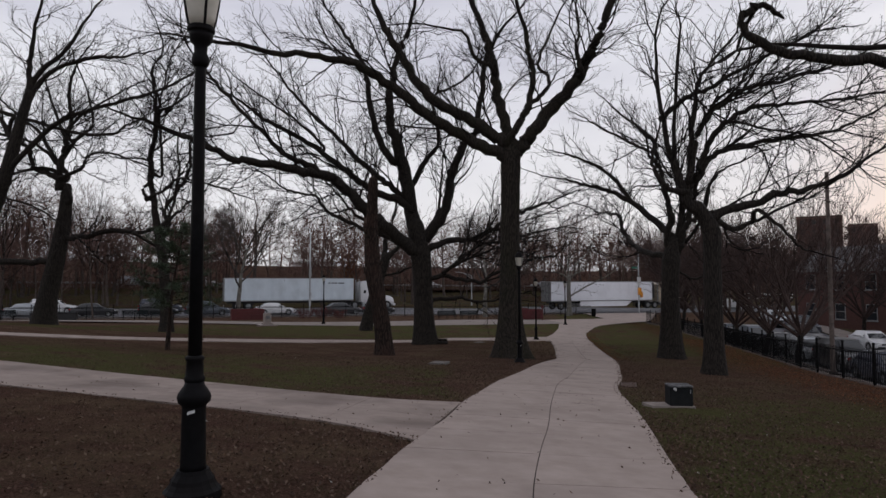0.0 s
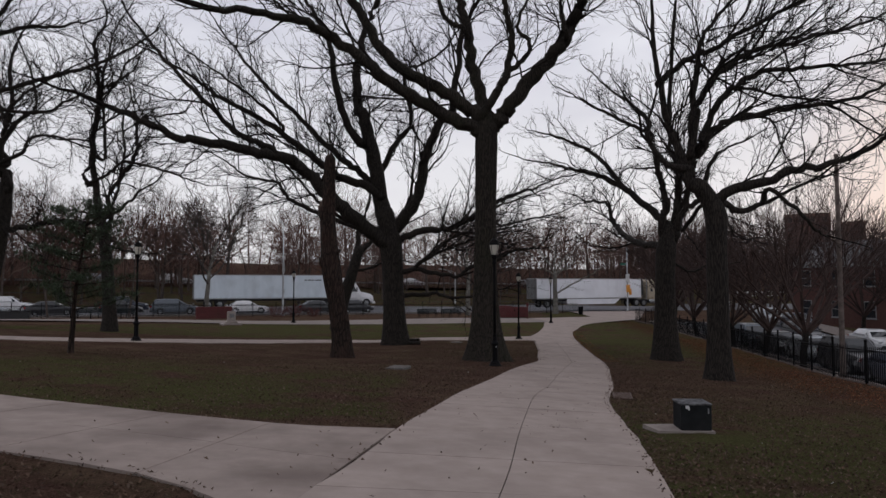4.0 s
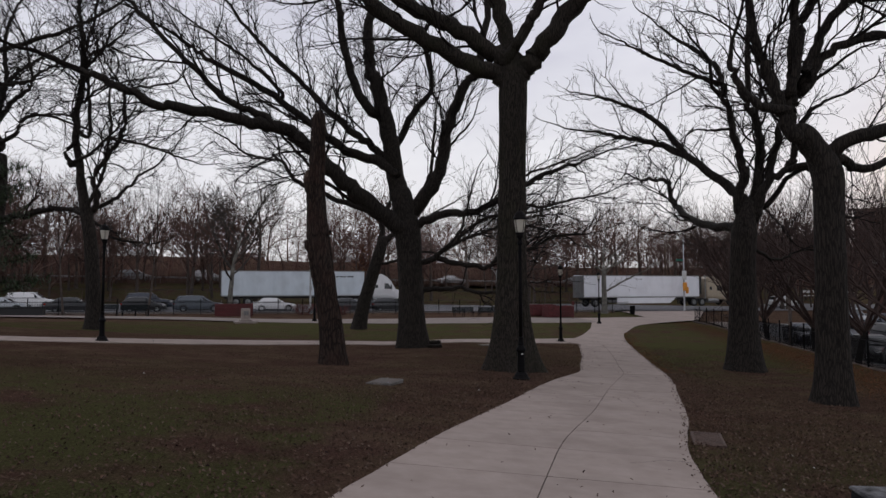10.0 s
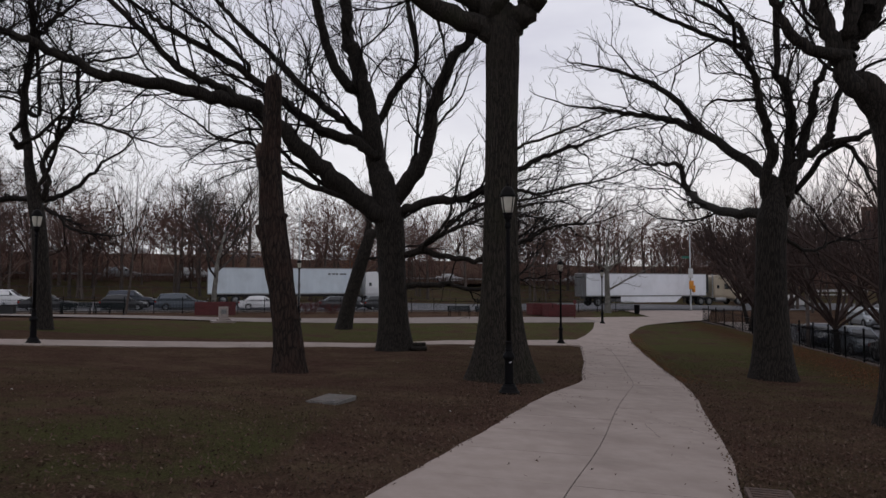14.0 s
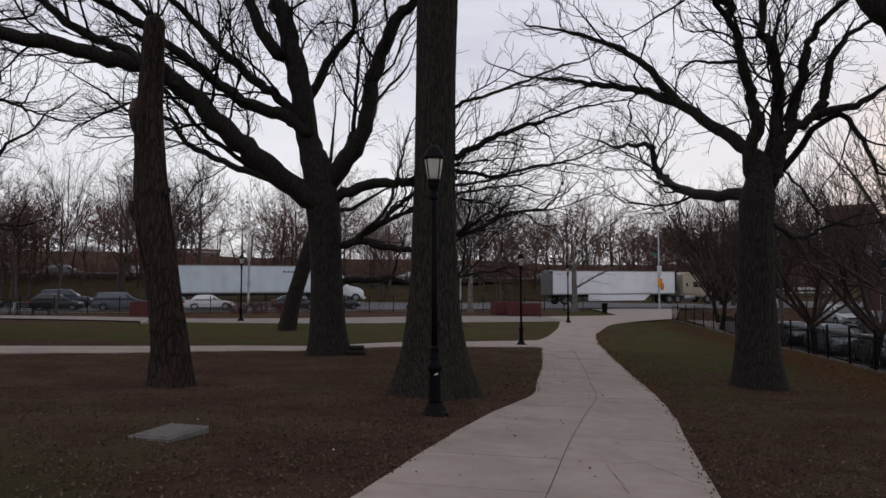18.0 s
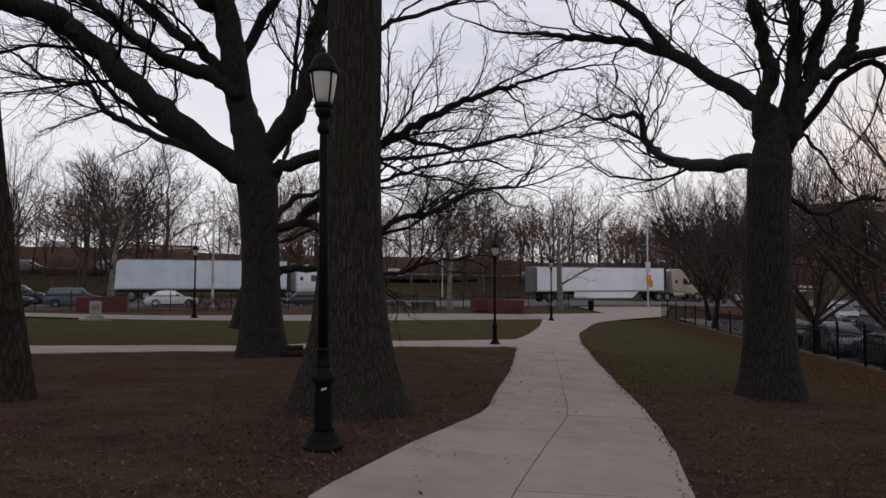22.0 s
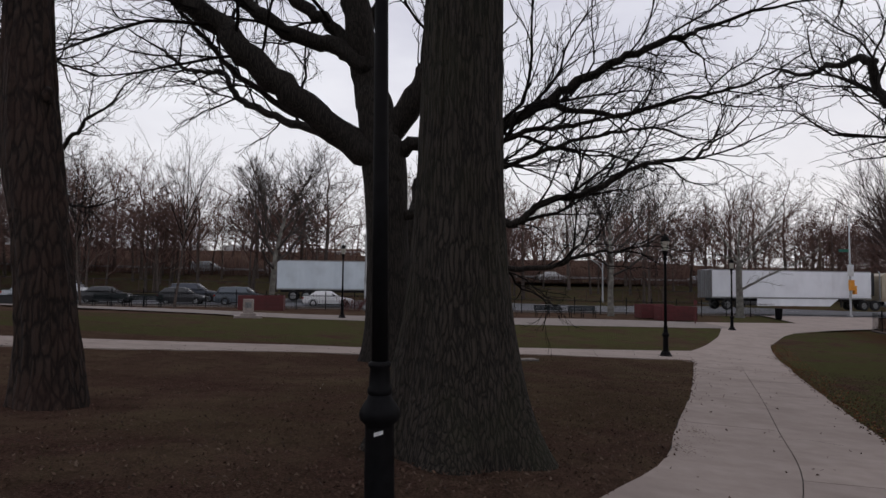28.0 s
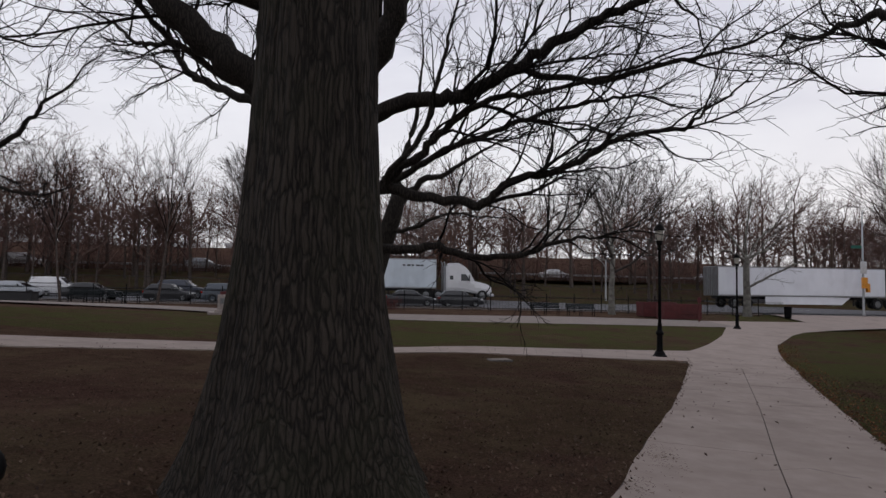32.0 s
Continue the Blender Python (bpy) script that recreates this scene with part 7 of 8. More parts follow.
def car(m, kind, paint, label, group="cars on the road"):
    k = KINDS[kind]
    L, W, R, hood, belt, roof = k["length"] / 2, k["width"], k["wheel"], k["hood"], k["belt"], k["roof"]
    c = thing("car", m, label, "car", group)
    body = [(-L, W * 0.80, W * 0.72, 0.42, 0.62, k["tail"] - 0.16), (-L + 0.12, W * 0.92, W * 0.86, 0.30, 0.62, k["tail"] - 0.02), (-L + 0.55, W, W * 0.93, 0.24, 0.64, k["tail"]),
            (k["d"] + 0.1, W, W * 0.94, 0.22, 0.64, belt), (0.0, W, W * 0.95, 0.21, 0.64, belt), (k["a"], W, W * 0.94, 0.22, 0.62, belt - 0.01),
            (L - 0.75, W * 0.98, W * 0.88, 0.23, 0.58, hood - 0.06), (L - 0.2, W * 0.90, W * 0.76, 0.26, 0.55, hood - 0.16), (L, W * 0.74, W * 0.62, 0.34, 0.52, hood - 0.30)]
    shell = part("body", loft(body), paint, c, smooth=False)
    top = W * 0.70
    cabin = [(k["d"], W * 0.88, W * 0.86, belt - 0.05, belt - 0.02, belt + 0.02), (k["c"], W * 0.88, top, belt - 0.05, belt + 0.14, roof - 0.05),
             ((k["b"] + k["c"]) / 2, W * 0.89, top, belt - 0.05, belt + 0.14, roof), (k["b"], W * 0.88, top, belt - 0.05, belt + 0.14, roof - 0.03), (k["a"] + 0.1, W * 0.86, W * 0.82, belt - 0.06, belt - 0.03, belt)]
    part("roof", loft(cabin), paint, c)

    def pane(name, quad):
        part(name, (quad, [(0, 1, 2, 3)]), M_CARGLASS, c)
    zb, zt = belt + 0.05, roof - 0.14
    for s in (-1, 1):
        yb, yt = s * (W * 0.885 + 0.012), s * (top * 0.985 + 0.03)
        mid = (k["b"] + k["c"]) / 2 + 0.12
        pane("side_window", [(mid + 0.04, yb, zb), (k["a"] - 0.18, yb, zb), (k["b"] - 0.02, yt, zt), (mid + 0.04, yt, zt)])
        pane("side_window", [(k["c"] + 0.02, yb, zb), (mid - 0.04, yb, zb), (mid - 0.04, yt, zt), (k["c"] + 0.18, yt, zt)])
        if kind in ("suv", "wagon"):
            pane("side_window", [(k["d"] + 0.10, yb, zb), (k["c"] - 0.04, yb, zb), (k["c"] + 0.08, yt, zt), (k["c"] - 0.04, yt, zt - 0.04)])
        part("mirror", box_bm(k["a"] - 0.30, k["a"] - 0.16, min(s * W * 0.92, s * (W + 0.14)), max(s * W * 0.92, s * (W + 0.14)), belt + 0.02, belt + 0.14, 0.03), paint, c)
        part("sill", box_bm(k["axles"][1] + R + 0.05, k["axles"][0] - R - 0.05, min(s * W * 0.9, s * (W + 0.006)), max(s * W * 0.9, s * (W + 0.006)), 0.19, 0.30, 0.01), M_TRIMBLACK, c)
        for x in (mid + 0.28, mid - 0.62):
            part("door_handle", box_bm(x, x + 0.16, min(s * W * 0.95, s * (W + 0.02)), max(s * W * 0.95, s * (W + 0.02)), belt - 0.17, belt - 0.13, 0.008), paint, c)
        part("headlight", box_bm(L - 0.32, L - 0.06, min(s * W * 0.50, s * W * 0.84), max(s * W * 0.50, s * W * 0.84), hood - 0.33, hood - 0.20, 0.03), M_LENS_CLEAR, c)
        part("tail_light", box_bm(-L - 0.01, -L + 0.16, min(s * W * 0.60, s * W * 0.90), max(s * W * 0.60, s * W * 0.90), k["tail"] - 0.30, k["tail"] - 0.14, 0.02), M_LENS_RED, c)
        for x in k["axles"]:
            arch = Wood()
            arch.tube([Vector((x + math.cos(a) * (R + 0.05), s * (W - 0.01), R + math.sin(a) * (R + 0.05))) for a in np.linspace(-0.1, math.pi + 0.1, 9)], [0.035] * 9, 5)
            part("wheel_arch", (arch.verts, arch.faces), M_TRIMBLACK, c)
            add_wheel(c, x, s * (W - 0.10), R, 0.22, s)
    pane("windscreen", [(k["a"] + 0.115, -W * 0.72, belt + 0.03), (k["a"] + 0.115, W * 0.72, belt + 0.03), (k["b"] + 0.085, top * 0.80, roof - 0.09), (k["b"] + 0.085, -top * 0.80, roof - 0.09)])
    pane("rear_window", [(k["d"] - 0.015, W * 0.68, belt + 0.06), (k["d"] - 0.015, -W * 0.68, belt + 0.06), (k["c"] - 0.06, -top * 0.78, roof - 0.12), (k["c"] - 0.06, top * 0.78, roof - 0.12)])
    part("grille", box_bm(L - 0.09, L + 0.008, -W * 0.40, W * 0.40, hood - 0.42, hood - 0.28, 0.02), M_TRIMBLACK, c)
    part("bumper", box_bm(L - 0.2, L + 0.03, -W * 0.70, W * 0.70, 0.26, 0.44, 0.05, 2), M_TRIMBLACK, c)
    part("bumper", box_bm(-L - 0.03, -L + 0.2, -W * 0.74, W * 0.74, 0.28, 0.46, 0.05, 2), M_TRIMBLACK, c)
    part("number_plate", box_bm(L + 0.031, L + 0.038, -0.16, 0.16, 0.32, 0.42), M_TRIM, c)
    part("number_plate", box_bm(-L - 0.008, -L - 0.001, -0.16, 0.16, 0.62, 0.72), M_TRIM, c)
    return c


P_WHITE = paint_mat("white_car_paint", (0.62, 0.62, 0.63), 0.25, 0.0, 0.6, 0.1)
P_BLACK = paint_mat("black_car_paint", (0.010, 0.011, 0.014), 0.3, 0.0, 0.25, 0.1)
P_NAVY = paint_mat("navy_car_paint", (0.016, 0.022, 0.040), 0.3, 0.0, 0.25, 0.1)
P_SILVER = paint_mat("silver_car_paint", (0.30, 0.32, 0.34), 0.3, 0.4, 0.5, 0.1)
P_GREY = paint_mat("blue_grey_car_paint", (0.075, 0.09, 0.11), 0.35, 0.1, 0.25, 0.1)
P_PURPLE = paint_mat("dark_plum_car_paint", (0.022, 0.014, 0.028), 0.3, 0.0, 0.25, 0.1)
P_CREAM = paint_mat("cream_truck_paint", (0.42, 0.36, 0.27), 0.4, 0.0, 0.3, 0.15)

for u, v, kind, paint, label in (
        (10.5, 79.0, "sedan", P_WHITE, "white four-door sedan standing at the kerb"),
        (3.0, 79.0, "wagon", P_GREY, "blue-grey people carrier in the traffic queue"),
        (-2.1, 79.0, "hatch", P_BLACK, "black hatchback standing at the kerb"),
        (-8.4, 79.0, "sedan", P_BLACK, "black sedan standing at the kerb"),
        (-14.3, 79.0, "sedan", P_SILVER, "silver sedan standing at the kerb"),
        (-2.0, 83.0, "suv", P_NAVY, "dark blue estate car in the far lane"),
        (-12.8, 83.0, "suv", P_WHITE, "white four-wheel-drive car in the far lane"),
        (-22.5, 83.0, "sedan", P_PURPLE, "dark plum sedan in the far lane"),
        (-27.8, 79.0, "suv", P_SILVER, "silver pickup-sized car behind the railings"),
        (-35.2, 79.0, "suv", P_WHITE, "white four-wheel-drive car behind the railings"),
        (-41.5, 79.0, "hatch", P_WHITE, "white hatchback behind the railings"),
        (18.5, 79.0, "sedan", P_BLACK, "black sedan standing beside a lorry"),
        (23.0, 79.0, "hatch", P_BLACK, "black low car standing beside a lorry"),
        (84.0, 83.0, "suv", P_WHITE, "white van-like car far along the road"),
        (41.5, 110.0, "sedan", P_WHITE, "white sedan on the embankment road"),
        (-6.5, 110.5, "wagon", P_SILVER, "silver car on the embankment road"),
        (3.4, 110.2, "suv", P_WHITE, "white car on the embankment road"),
        (65.0, 110.3, "sedan", P_SILVER, "silver sedan on the embankment road"),
        (-28.5, 110.3, "suv", P_WHITE, "white car on the embankment road")):
    car(on_road(u, v), kind, paint, label)


def street_car(s, off, kind, paint, label, turn=0.0):
    x, y = side_street(s, off)
    heading = math.degrees(math.atan2(FENCE_WAY.y, FENCE_WAY.x)) + 180 + turn
    car(on_land(x, y, heading), kind, paint, label, "cars in the side street")


for s, off, kind, paint, label, turn in (
        (11.5, 4.7, "sedan", P_WHITE, "white sedan parked beyond the railings", 0),
        (17.3, 4.7, "sedan", P_NAVY, "dark blue sedan parked beyond the railings", 0),
        (23.2, 4.8, "suv", P_BLACK, "black four-wheel-drive car parked beyond the railings", 0),
        (29.2, 4.8, "hatch", P_SILVER, "silver hatchback parked beyond the railings", 0),
        (34.6, 4.8, "sedan", P_BLACK, "black sedan parked beyond the railings", 0),
        (40.4, 4.8, "wagon", P_GREY, "blue-grey estate car parked beyond the railings", 0),
        (46.2, 4.8, "sedan", P_NAVY, "dark blue sedan parked beyond the railings", 0),
        (38.0, 12.4, "sedan", P_WHITE, "white sedan parked across the side street", 0),
        (42.0, 9.2, "suv", P_BLACK, "black four-wheel-drive car driving up the side street", 0),
        (50.5, 12.6, "suv", P_NAVY, "dark car parked across the side street", 0),
        (56.5, 12.5, "wagon", P_SILVER, "silver car parked across the side street", 0),
        (30.0, 12.6, "suv", P_GREY, "grey car parked across the side street", 0)):
    street_car(s, off, kind, paint, label, turn)


def trailer(truck, x0, x1, skin, ribs, skirt, top=4.08):
    """A long box trailer from tail x0 to nose x1, 4.1 m high."""
    w, z0, z1 = 1.29, 1.12, top
    box = part("trailer_box", box_bm(x0, x1, -w, w, z0 + 0.12, z1, 0.04), skin, truck)
    for i in range(1, ribs):
        x = x0 + (x1 - x0) * i / ribs
        for s in (-1, 1):
            part("rib", box_bm(x - 0.02, x + 0.02, min(s * w, s * (w + 0.008)), max(s * w, s * (w + 0.008)), z0 + 0.2, z1 - 0.1), skin, box)
    for s in (-1, 1):
        part("bottom_rail", box_bm(x0, x1, min(s * (w - 0.06), s * (w + 0.02)), max(s * (w - 0.06), s * (w + 0.02)), z0, z0 + 0.118, 0.01), M_GALV, truck)
        part("top_rail", box_bm(x0, x1, min(s * (w - 0.03), s * (w + 0.012)), max(s * (w - 0.03), s * (w + 0.012)), z1 - 0.09, z1 + 0.006, 0.008), M_GALV, truck)
        part("landing_leg", box_bm(x1 - 3.0, x1 - 2.88, s * 0.8 - 0.06, s * 0.8 + 0.06, 0.3, z0, 0.01), M_TRIMBLACK, truck)
        if skirt:
            bm = box_bm(x0 + 4.6, x1 - 3.6, min(s * (w - 0.05), s * (w - 0.02)), max(s * (w - 0.05), s * (w - 0.02)), 0.42, z0 - 0.004)
            for v in bm.verts:
                if v.co.z < 0.6 and v.co.x > x1 - 4:
                    v.co.x -= 0.9
            part("side_skirt", bm, skin, truck)
    part("rear_door", box_bm(x0 - 0.05, x0 - 0.002, -w + 0.02, w - 0.02, z0 + 0.02, z1 - 0.02, 0.01), M_STEEL, truck, "dark grey rear doors")
    for y in (-0.5, -0.2, 0.2, 0.5):
        part("lock_rod", box_bm(x0 - 0.09, x0 - 0.052, y - 0.02, y + 0.02, z0 + 0.1, z1 - 0.1, 0.005), M_GALV, truck)
    part("underride_bar", box_bm(x0 - 0.04, x0 + 0.06, -1.1, 1.1, 0.5, 0.62, 0.01), M_STEEL, truck)
    part("chassis", box_bm(x0 + 0.3, x1 - 0.3, -0.5, 0.5, 0.85, z0 - 0.002), M_TRIMBLACK, truck)
    for x in (x0 + 1.6, x0 + 2.9):
        part("axle", box_bm(x - 0.07, x + 0.07, -1.0, 1.0, 0.44, 0.58), M_TRIMBLACK, truck)
        for s in (-1, 1):
            add_wheel(truck, x, s * 1.08, 0.51, 0.30, s)
    return box


def tractor(truck, x, paint, high):
    """A bonneted lorry tractor whose cab back stands at x."""
    hgt = 3.75 if high else 3.2
    cab = [(x, 1.18, 1.14, 0.95, 1.9, hgt - 0.25), (x + 0.25, 1.22, 1.16, 0.9, 1.9, hgt - 0.04), (x + 1.3, 1.22, 1.12, 0.9, 1.9, hgt), (x + 2.0, 1.22, 1.06, 0.85, 1.9, hgt - 0.35), (x + 2.45, 1.22, 1.04, 0.8, 1.8, hgt - 0.85), (x + 2.95, 1.2, 1.05, 0.75, 1.6, 2.0)]
    part("cab", loft(cab), paint, truck)
    hood = [(x + 2.7, 1.12, 1.0, 0.72, 1.3, 1.98), (x + 3.6, 1.08, 0.92, 0.62, 1.2, 1.82), (x + 4.35, 1.0, 0.80, 0.55, 1.1, 1.62), (x + 4.75, 0.86, 0.62, 0.5, 0.95, 1.36)]
    part("bonnet", loft(hood), paint, truck)
    for s in (-1, 1):
        y = s * 1.235
        part("side_window", ([(x + 1.55, y, 1.95), (x + 2.45, y, 1.95), (x + 2.05, y * 0.955, 2.62), (x + 1.55, y * 0.955, 2.62)], [(0, 1, 2, 3)]), M_CARGLASS, truck)
        part("sleeper_window", ([(x + 0.4, y, 2.05), (x + 0.75, y, 2.05), (x + 0.75, y * 0.965, 2.45), (x + 0.4, y * 0.965, 2.45)], [(0, 1, 2, 3)]), M_CARGLASS, truck)
        part("mirror", box_bm(x + 2.3, x + 2.42, s * 1.42 - 0.1, s * 1.42 + 0.1, 1.9, 2.5, 0.03), M_TRIMBLACK, truck)
        part("headlight", box_bm(x + 4.35, x + 4.62, s * 0.72 - 0.16, s * 0.72 + 0.16, 0.98, 1.16, 0.03), M_LENS_CLEAR, truck)
        tank = Wood()
        tank.tube([Vector((x + 0.2, s * 0.98, 0.68)), Vector((x + 0.24, s * 0.98, 0.68)), Vector((x + 1.75, s * 0.98, 0.68)), Vector((x + 1.8, s * 0.98, 0.68))], [0.2, 0.3, 0.3, 0.2], 14)
        part("fuel_tank", (tank.verts, tank.faces), M_GALV, truck, smooth=True)
        stack = Wood()
        stack.tube([Vector((x - 0.12, s * 1.0, 0.9)), Vector((x - 0.12, s * 1.0, 3.7)), Vector((x - 0.25, s * 1.0, 3.9))], [0.07, 0.07, 0.06], 8)
        part("exhaust", (stack.verts, stack.faces), M_GALV, truck)
        for xx in (x + 3.75, x - 0.75, x - 2.0):
            add_wheel(truck, xx, s * 1.02, 0.51, 0.32, s)
    part("windscreen", ([(x + 2.98, -0.95, 1.98), (x + 2.98, 0.95, 1.98), (x + 2.36, 0.85, 2.75), (x + 2.36, -0.85, 2.75)], [(0, 1, 2, 3)]), M_CARGLASS, truck)
    part("grille", box_bm(x + 4.55, x + 4.77, -0.5, 0.5, 0.72, 1.24, 0.02), M_GALV, truck)
    part("bumper", box_bm(x + 4.5, x + 4.92, -1.15, 1.15, 0.38, 0.66, 0.05, 2), paint, truck)
    part("frame", box_bm(x - 2.7, x + 4.2, -0.45, 0.45, 0.62, 0.9), M_TRIMBLACK, truck)


lorry = thing("truck", on_road(0, 87.0), "white lorry with a long bluish-white box trailer", "truck", "lorries")
trailer(lorry, 5.2, 21.6, M_TRAILER_BLUE, 12, False)
tractor(lorry, 22.6, P_WHITE, True)
for k, w_ in enumerate((0.18, 0.25, 0.14, 0.3, 0.2)):
    part("lettering", box_bm(18.2 + k * 0.45, 18.2 + k * 0.45 + w_ + 0.1, -1.303, -1.3, 3.35, 3.5), P_BLACK, lorry, "small dark lettering")
lorry = thing("truck", on_road(0, 77.5), "cream lorry with a long clean white box trailer", "truck", "lorries")
trailer(lorry, 46.3, 63.1, M_TRAILER, 4, True, 3.84)
part("cooling_unit", box_bm(63.12, 63.6, -1.1, 1.1, 1.5, 3.7, 0.05, 2), M_TRIMBLACK, lorry, "dark cooling unit on the trailer's nose")
tractor(lorry, 64.4, P_CREAM, True)
van = thing("truck", on_road(-48.6, 86.0), "white box lorry with small red lettering", "truck", "lorries")
part("box", box_bm(-3.4, 3.0, -1.22, 1.22, 0.95, 3.6, 0.04), P_WHITE, van)
part("cab", loft([(3.1, 1.1, 1.0, 0.6, 1.4, 2.55), (4.3, 1.1, 0.95, 0.55, 1.4, 2.5), (4.9, 1.08, 0.95, 0.5, 1.2, 1.65), (5.7, 1.0, 0.85, 0.45, 1.0, 1.4)]), P_WHITE, van)
part("side_window", ([(3.5, -1.115, 1.55), (4.6, -1.115, 1.55), (4.25, -1.04, 2.25), (3.5, -1.04, 2.25)], [(0, 1, 2, 3)]), M_CARGLASS, van)
for k, (x, w_) in enumerate(((-1.2, 0.5), (-0.6, 0.7), (1.9, 0.5))):
    part("lettering", box_bm(x, x + w_, -1.224, -1.2205, 2.75, 3.0), M_LENS_RED, van, "red painted lettering")
for x in (-1.8, 4.6):
    for s in (-1, 1):
        add_wheel(van, x, s * 0.98, 0.45, 0.28, s)


# ---- poles and signs by the road ----
def pole(m, label, height, r0, r1, material, name="pole", category="pole"):
    p = thing(name, m, label, category)
    part("shaft", lathe_bm([(r0 * 1.5, -0.1), (r0 * 1.5, 0.18), (r0, 0.24), ((r0 + r1) / 2, height * 0.5), (r1, height)], 12), material, p, smooth=True)
    return p


lamp_pole = pole(on_road(13.7, 74.4), "tall grey steel lamp pole beside the main road", 9.6, 0.11, 0.06, M_GALV, "street_lamp", "street lamp")
w = Wood()
w.tube([Vector((0, 0, 9.5)), Vector((0, 0.8, 10.0)), Vector((0, 2.2, 10.2))], [0.05, 0.045, 0.04], 6)
part("arm", (w.verts, w.faces), M_GALV, lamp_pole)
part("lamp_head", box_bm(-0.16, 0.16, 2.1, 2.8, 10.12, 10.3, 0.06, 2), M_GALV, lamp_pole)
for z, s_ in ((4.6, 0.14), (5.1, 0.11), (2.3, 0.12)):
    part("control_box", box_bm(-s_, s_, -0.24, -0.08, z, z + 0.45, 0.02), M_GALV, lamp_pole)

signal = pole(on_road(59.6, 74.8), "grey steel signal pole with street sign and orange signal", 9.0, 0.11, 0.06, M_GALV, "traffic_signal", "traffic light")
part("street_sign", box_bm(-1.15, -0.1, -0.02, 0.02, 6.2, 6.48, 0.004), M_GREENSIGN, signal, "green street name sign")
part("panel", box_bm(-0.36, 0.30, -0.13, -0.105, 3.9, 5.0, 0.01), M_TRIM, signal, "white sign plate")
part("signal_head", box_bm(-0.30, 0.14, -0.42, -0.12, 2.55, 3.55, 0.04, 2), M_ORANGE, signal, "orange pedestrian signal head")
part("visor", box_bm(0.15, 0.42, -0.36, -0.06, 2.2, 3.0, 0.04, 2), M_ORANGE, signal)
w = Wood()
w.tube([Vector((0, 0, 8.9)), Vector((0.3, 0.3, 9.6)), Vector((1.4, 1.2, 10.0))], [0.06, 0.05, 0.04], 6)
part("arm", (w.verts, w.faces), M_GALV, signal)

cobra = pole(on_road(42.3, 93.2), "grey steel road lamp with a bent arm", 4.9, 0.12, 0.07, M_GALV, "street_lamp", "street lamp")
w = Wood()
w.tube([Vector(p) for p in ((0, 0, 4.0), (-0.5, 0, 4.75), (-1.3, 0, 5.2), (-2.1, 0, 5.4))], [0.05, 0.05, 0.045, 0.04], 6)
w.tube([Vector(p) for p in ((0, 0, 4.8), (-0.6, 0, 5.1), (-1.3, 0, 5.25))], [0.04, 0.035, 0.03], 6)
part("arm", (w.verts, w.faces), M_GALV, cobra)
part("lamp_head", box_bm(-2.7, -2.0, -0.15, 0.15, 5.32, 5.46, 0.05, 2), M_GALV, cobra)
wood_pole = pole(on_road(72.4, 95.0), "weathered wooden utility pole beyond the road", 9.6, 0.20, 0.15, M_WOOD_RAW, "utility_pole", "utility pole")
part("cross_arm", box_bm(-1.1, 1.1, -0.07, 0.07, 8.8, 8.95, 0.01), M_WOOD_RAW, wood_pole)
side_pole = pole(on_land(*side_street(19.6, 3.0)), "grey wooden utility pole beside the railings", 10.5, 0.12, 0.09, M_TRUNK_FAR, "utility_pole", "utility pole")
far_pole = pole(on_land(*side_street(43.0, 2.9)), "grey utility pole in the side street", 9.0, 0.12, 0.09, M_TRUNK_FAR, "utility_pole", "utility pole")
w = Wood()
w.tube([Vector((0, 0, 8.4)), Vector((2.0, 10.0, 7.6)), Vector((4.0, 20.0, 8.0))], [0.015] * 3, 4)
part("cable", (w.verts, w.faces), M_RUBBER, far_pole)
notice = thing("sign", on_road(36.9, 62.6), "thin rust-red sign post in the grass", "sign")
part("post", lathe_bm([(0.04, -0.1), (0.04, 1.7), (0.02, 1.72)], 8), M_REDBOX, notice)
part("panel", box_bm(-0.14, 0.14, -0.05, -0.042, 1.35, 1.68, 0.004), M_REDBOX, notice)
board = thing("sign", on_road(-29.5, 93.2), "green road sign on steel legs beyond the traffic", "sign")
part("panel", box_bm(-1.0, 1.0, -0.04, 0.0, 2.2, 3.7, 0.02), M_GREENSIGN, board)
for x in (-0.8, 0.8):
    part("leg", box_bm(x - 0.05, x + 0.05, 0.002, 0.08, -0.2, 3.6), M_GALV, board)

# ---- guard rail and chain-link line on the embankment ----
POST_M = mesh_of("post", *lathe_bm([(0.045, -0.2), (0.045, 1.75), (0.03, 1.78)], 6), M_RUST)
GUARD_POST = mesh_of("post", *lathe_bm([(0.06, -0.2), (0.06, 0.72)], 6), M_GALV)
for i in range(34):
    u0, u1 = -70 + i * 5.6, -70 + (i + 1) * 5.6
    a, b = Vector((*uv(u0, 106.0), 0)), Vector((*uv(u1, 106.0), 0))
    a.z, b.z = land(a.x, a.y), land(b.x, b.y)
    f = thing("guard_rail", pose(*a), "pale steel guard rail on the embankment", "guard rail", "guard rail sections")
    run = b - a
    part("post", GUARD_POST, M_GALV, f)
    n = Vector((-run.y, run.x, 0)).normalized()
    verts = []
    for z, o in ((0.45, 0.0), (0.52, -0.05), (0.58, 0.0), (0.64, -0.05), (0.72, 0.0)):
        for p in (Vector((0, 0, 0)), run):
            q = p + n * (o - 0.07)
            verts.append((q.x, q.y, q.z + z))
    part("beam", (verts, [(2 * k, 2 * k + 1, 2 * k + 3, 2 * k + 2) for k in range(4)]), M_GALV, f)
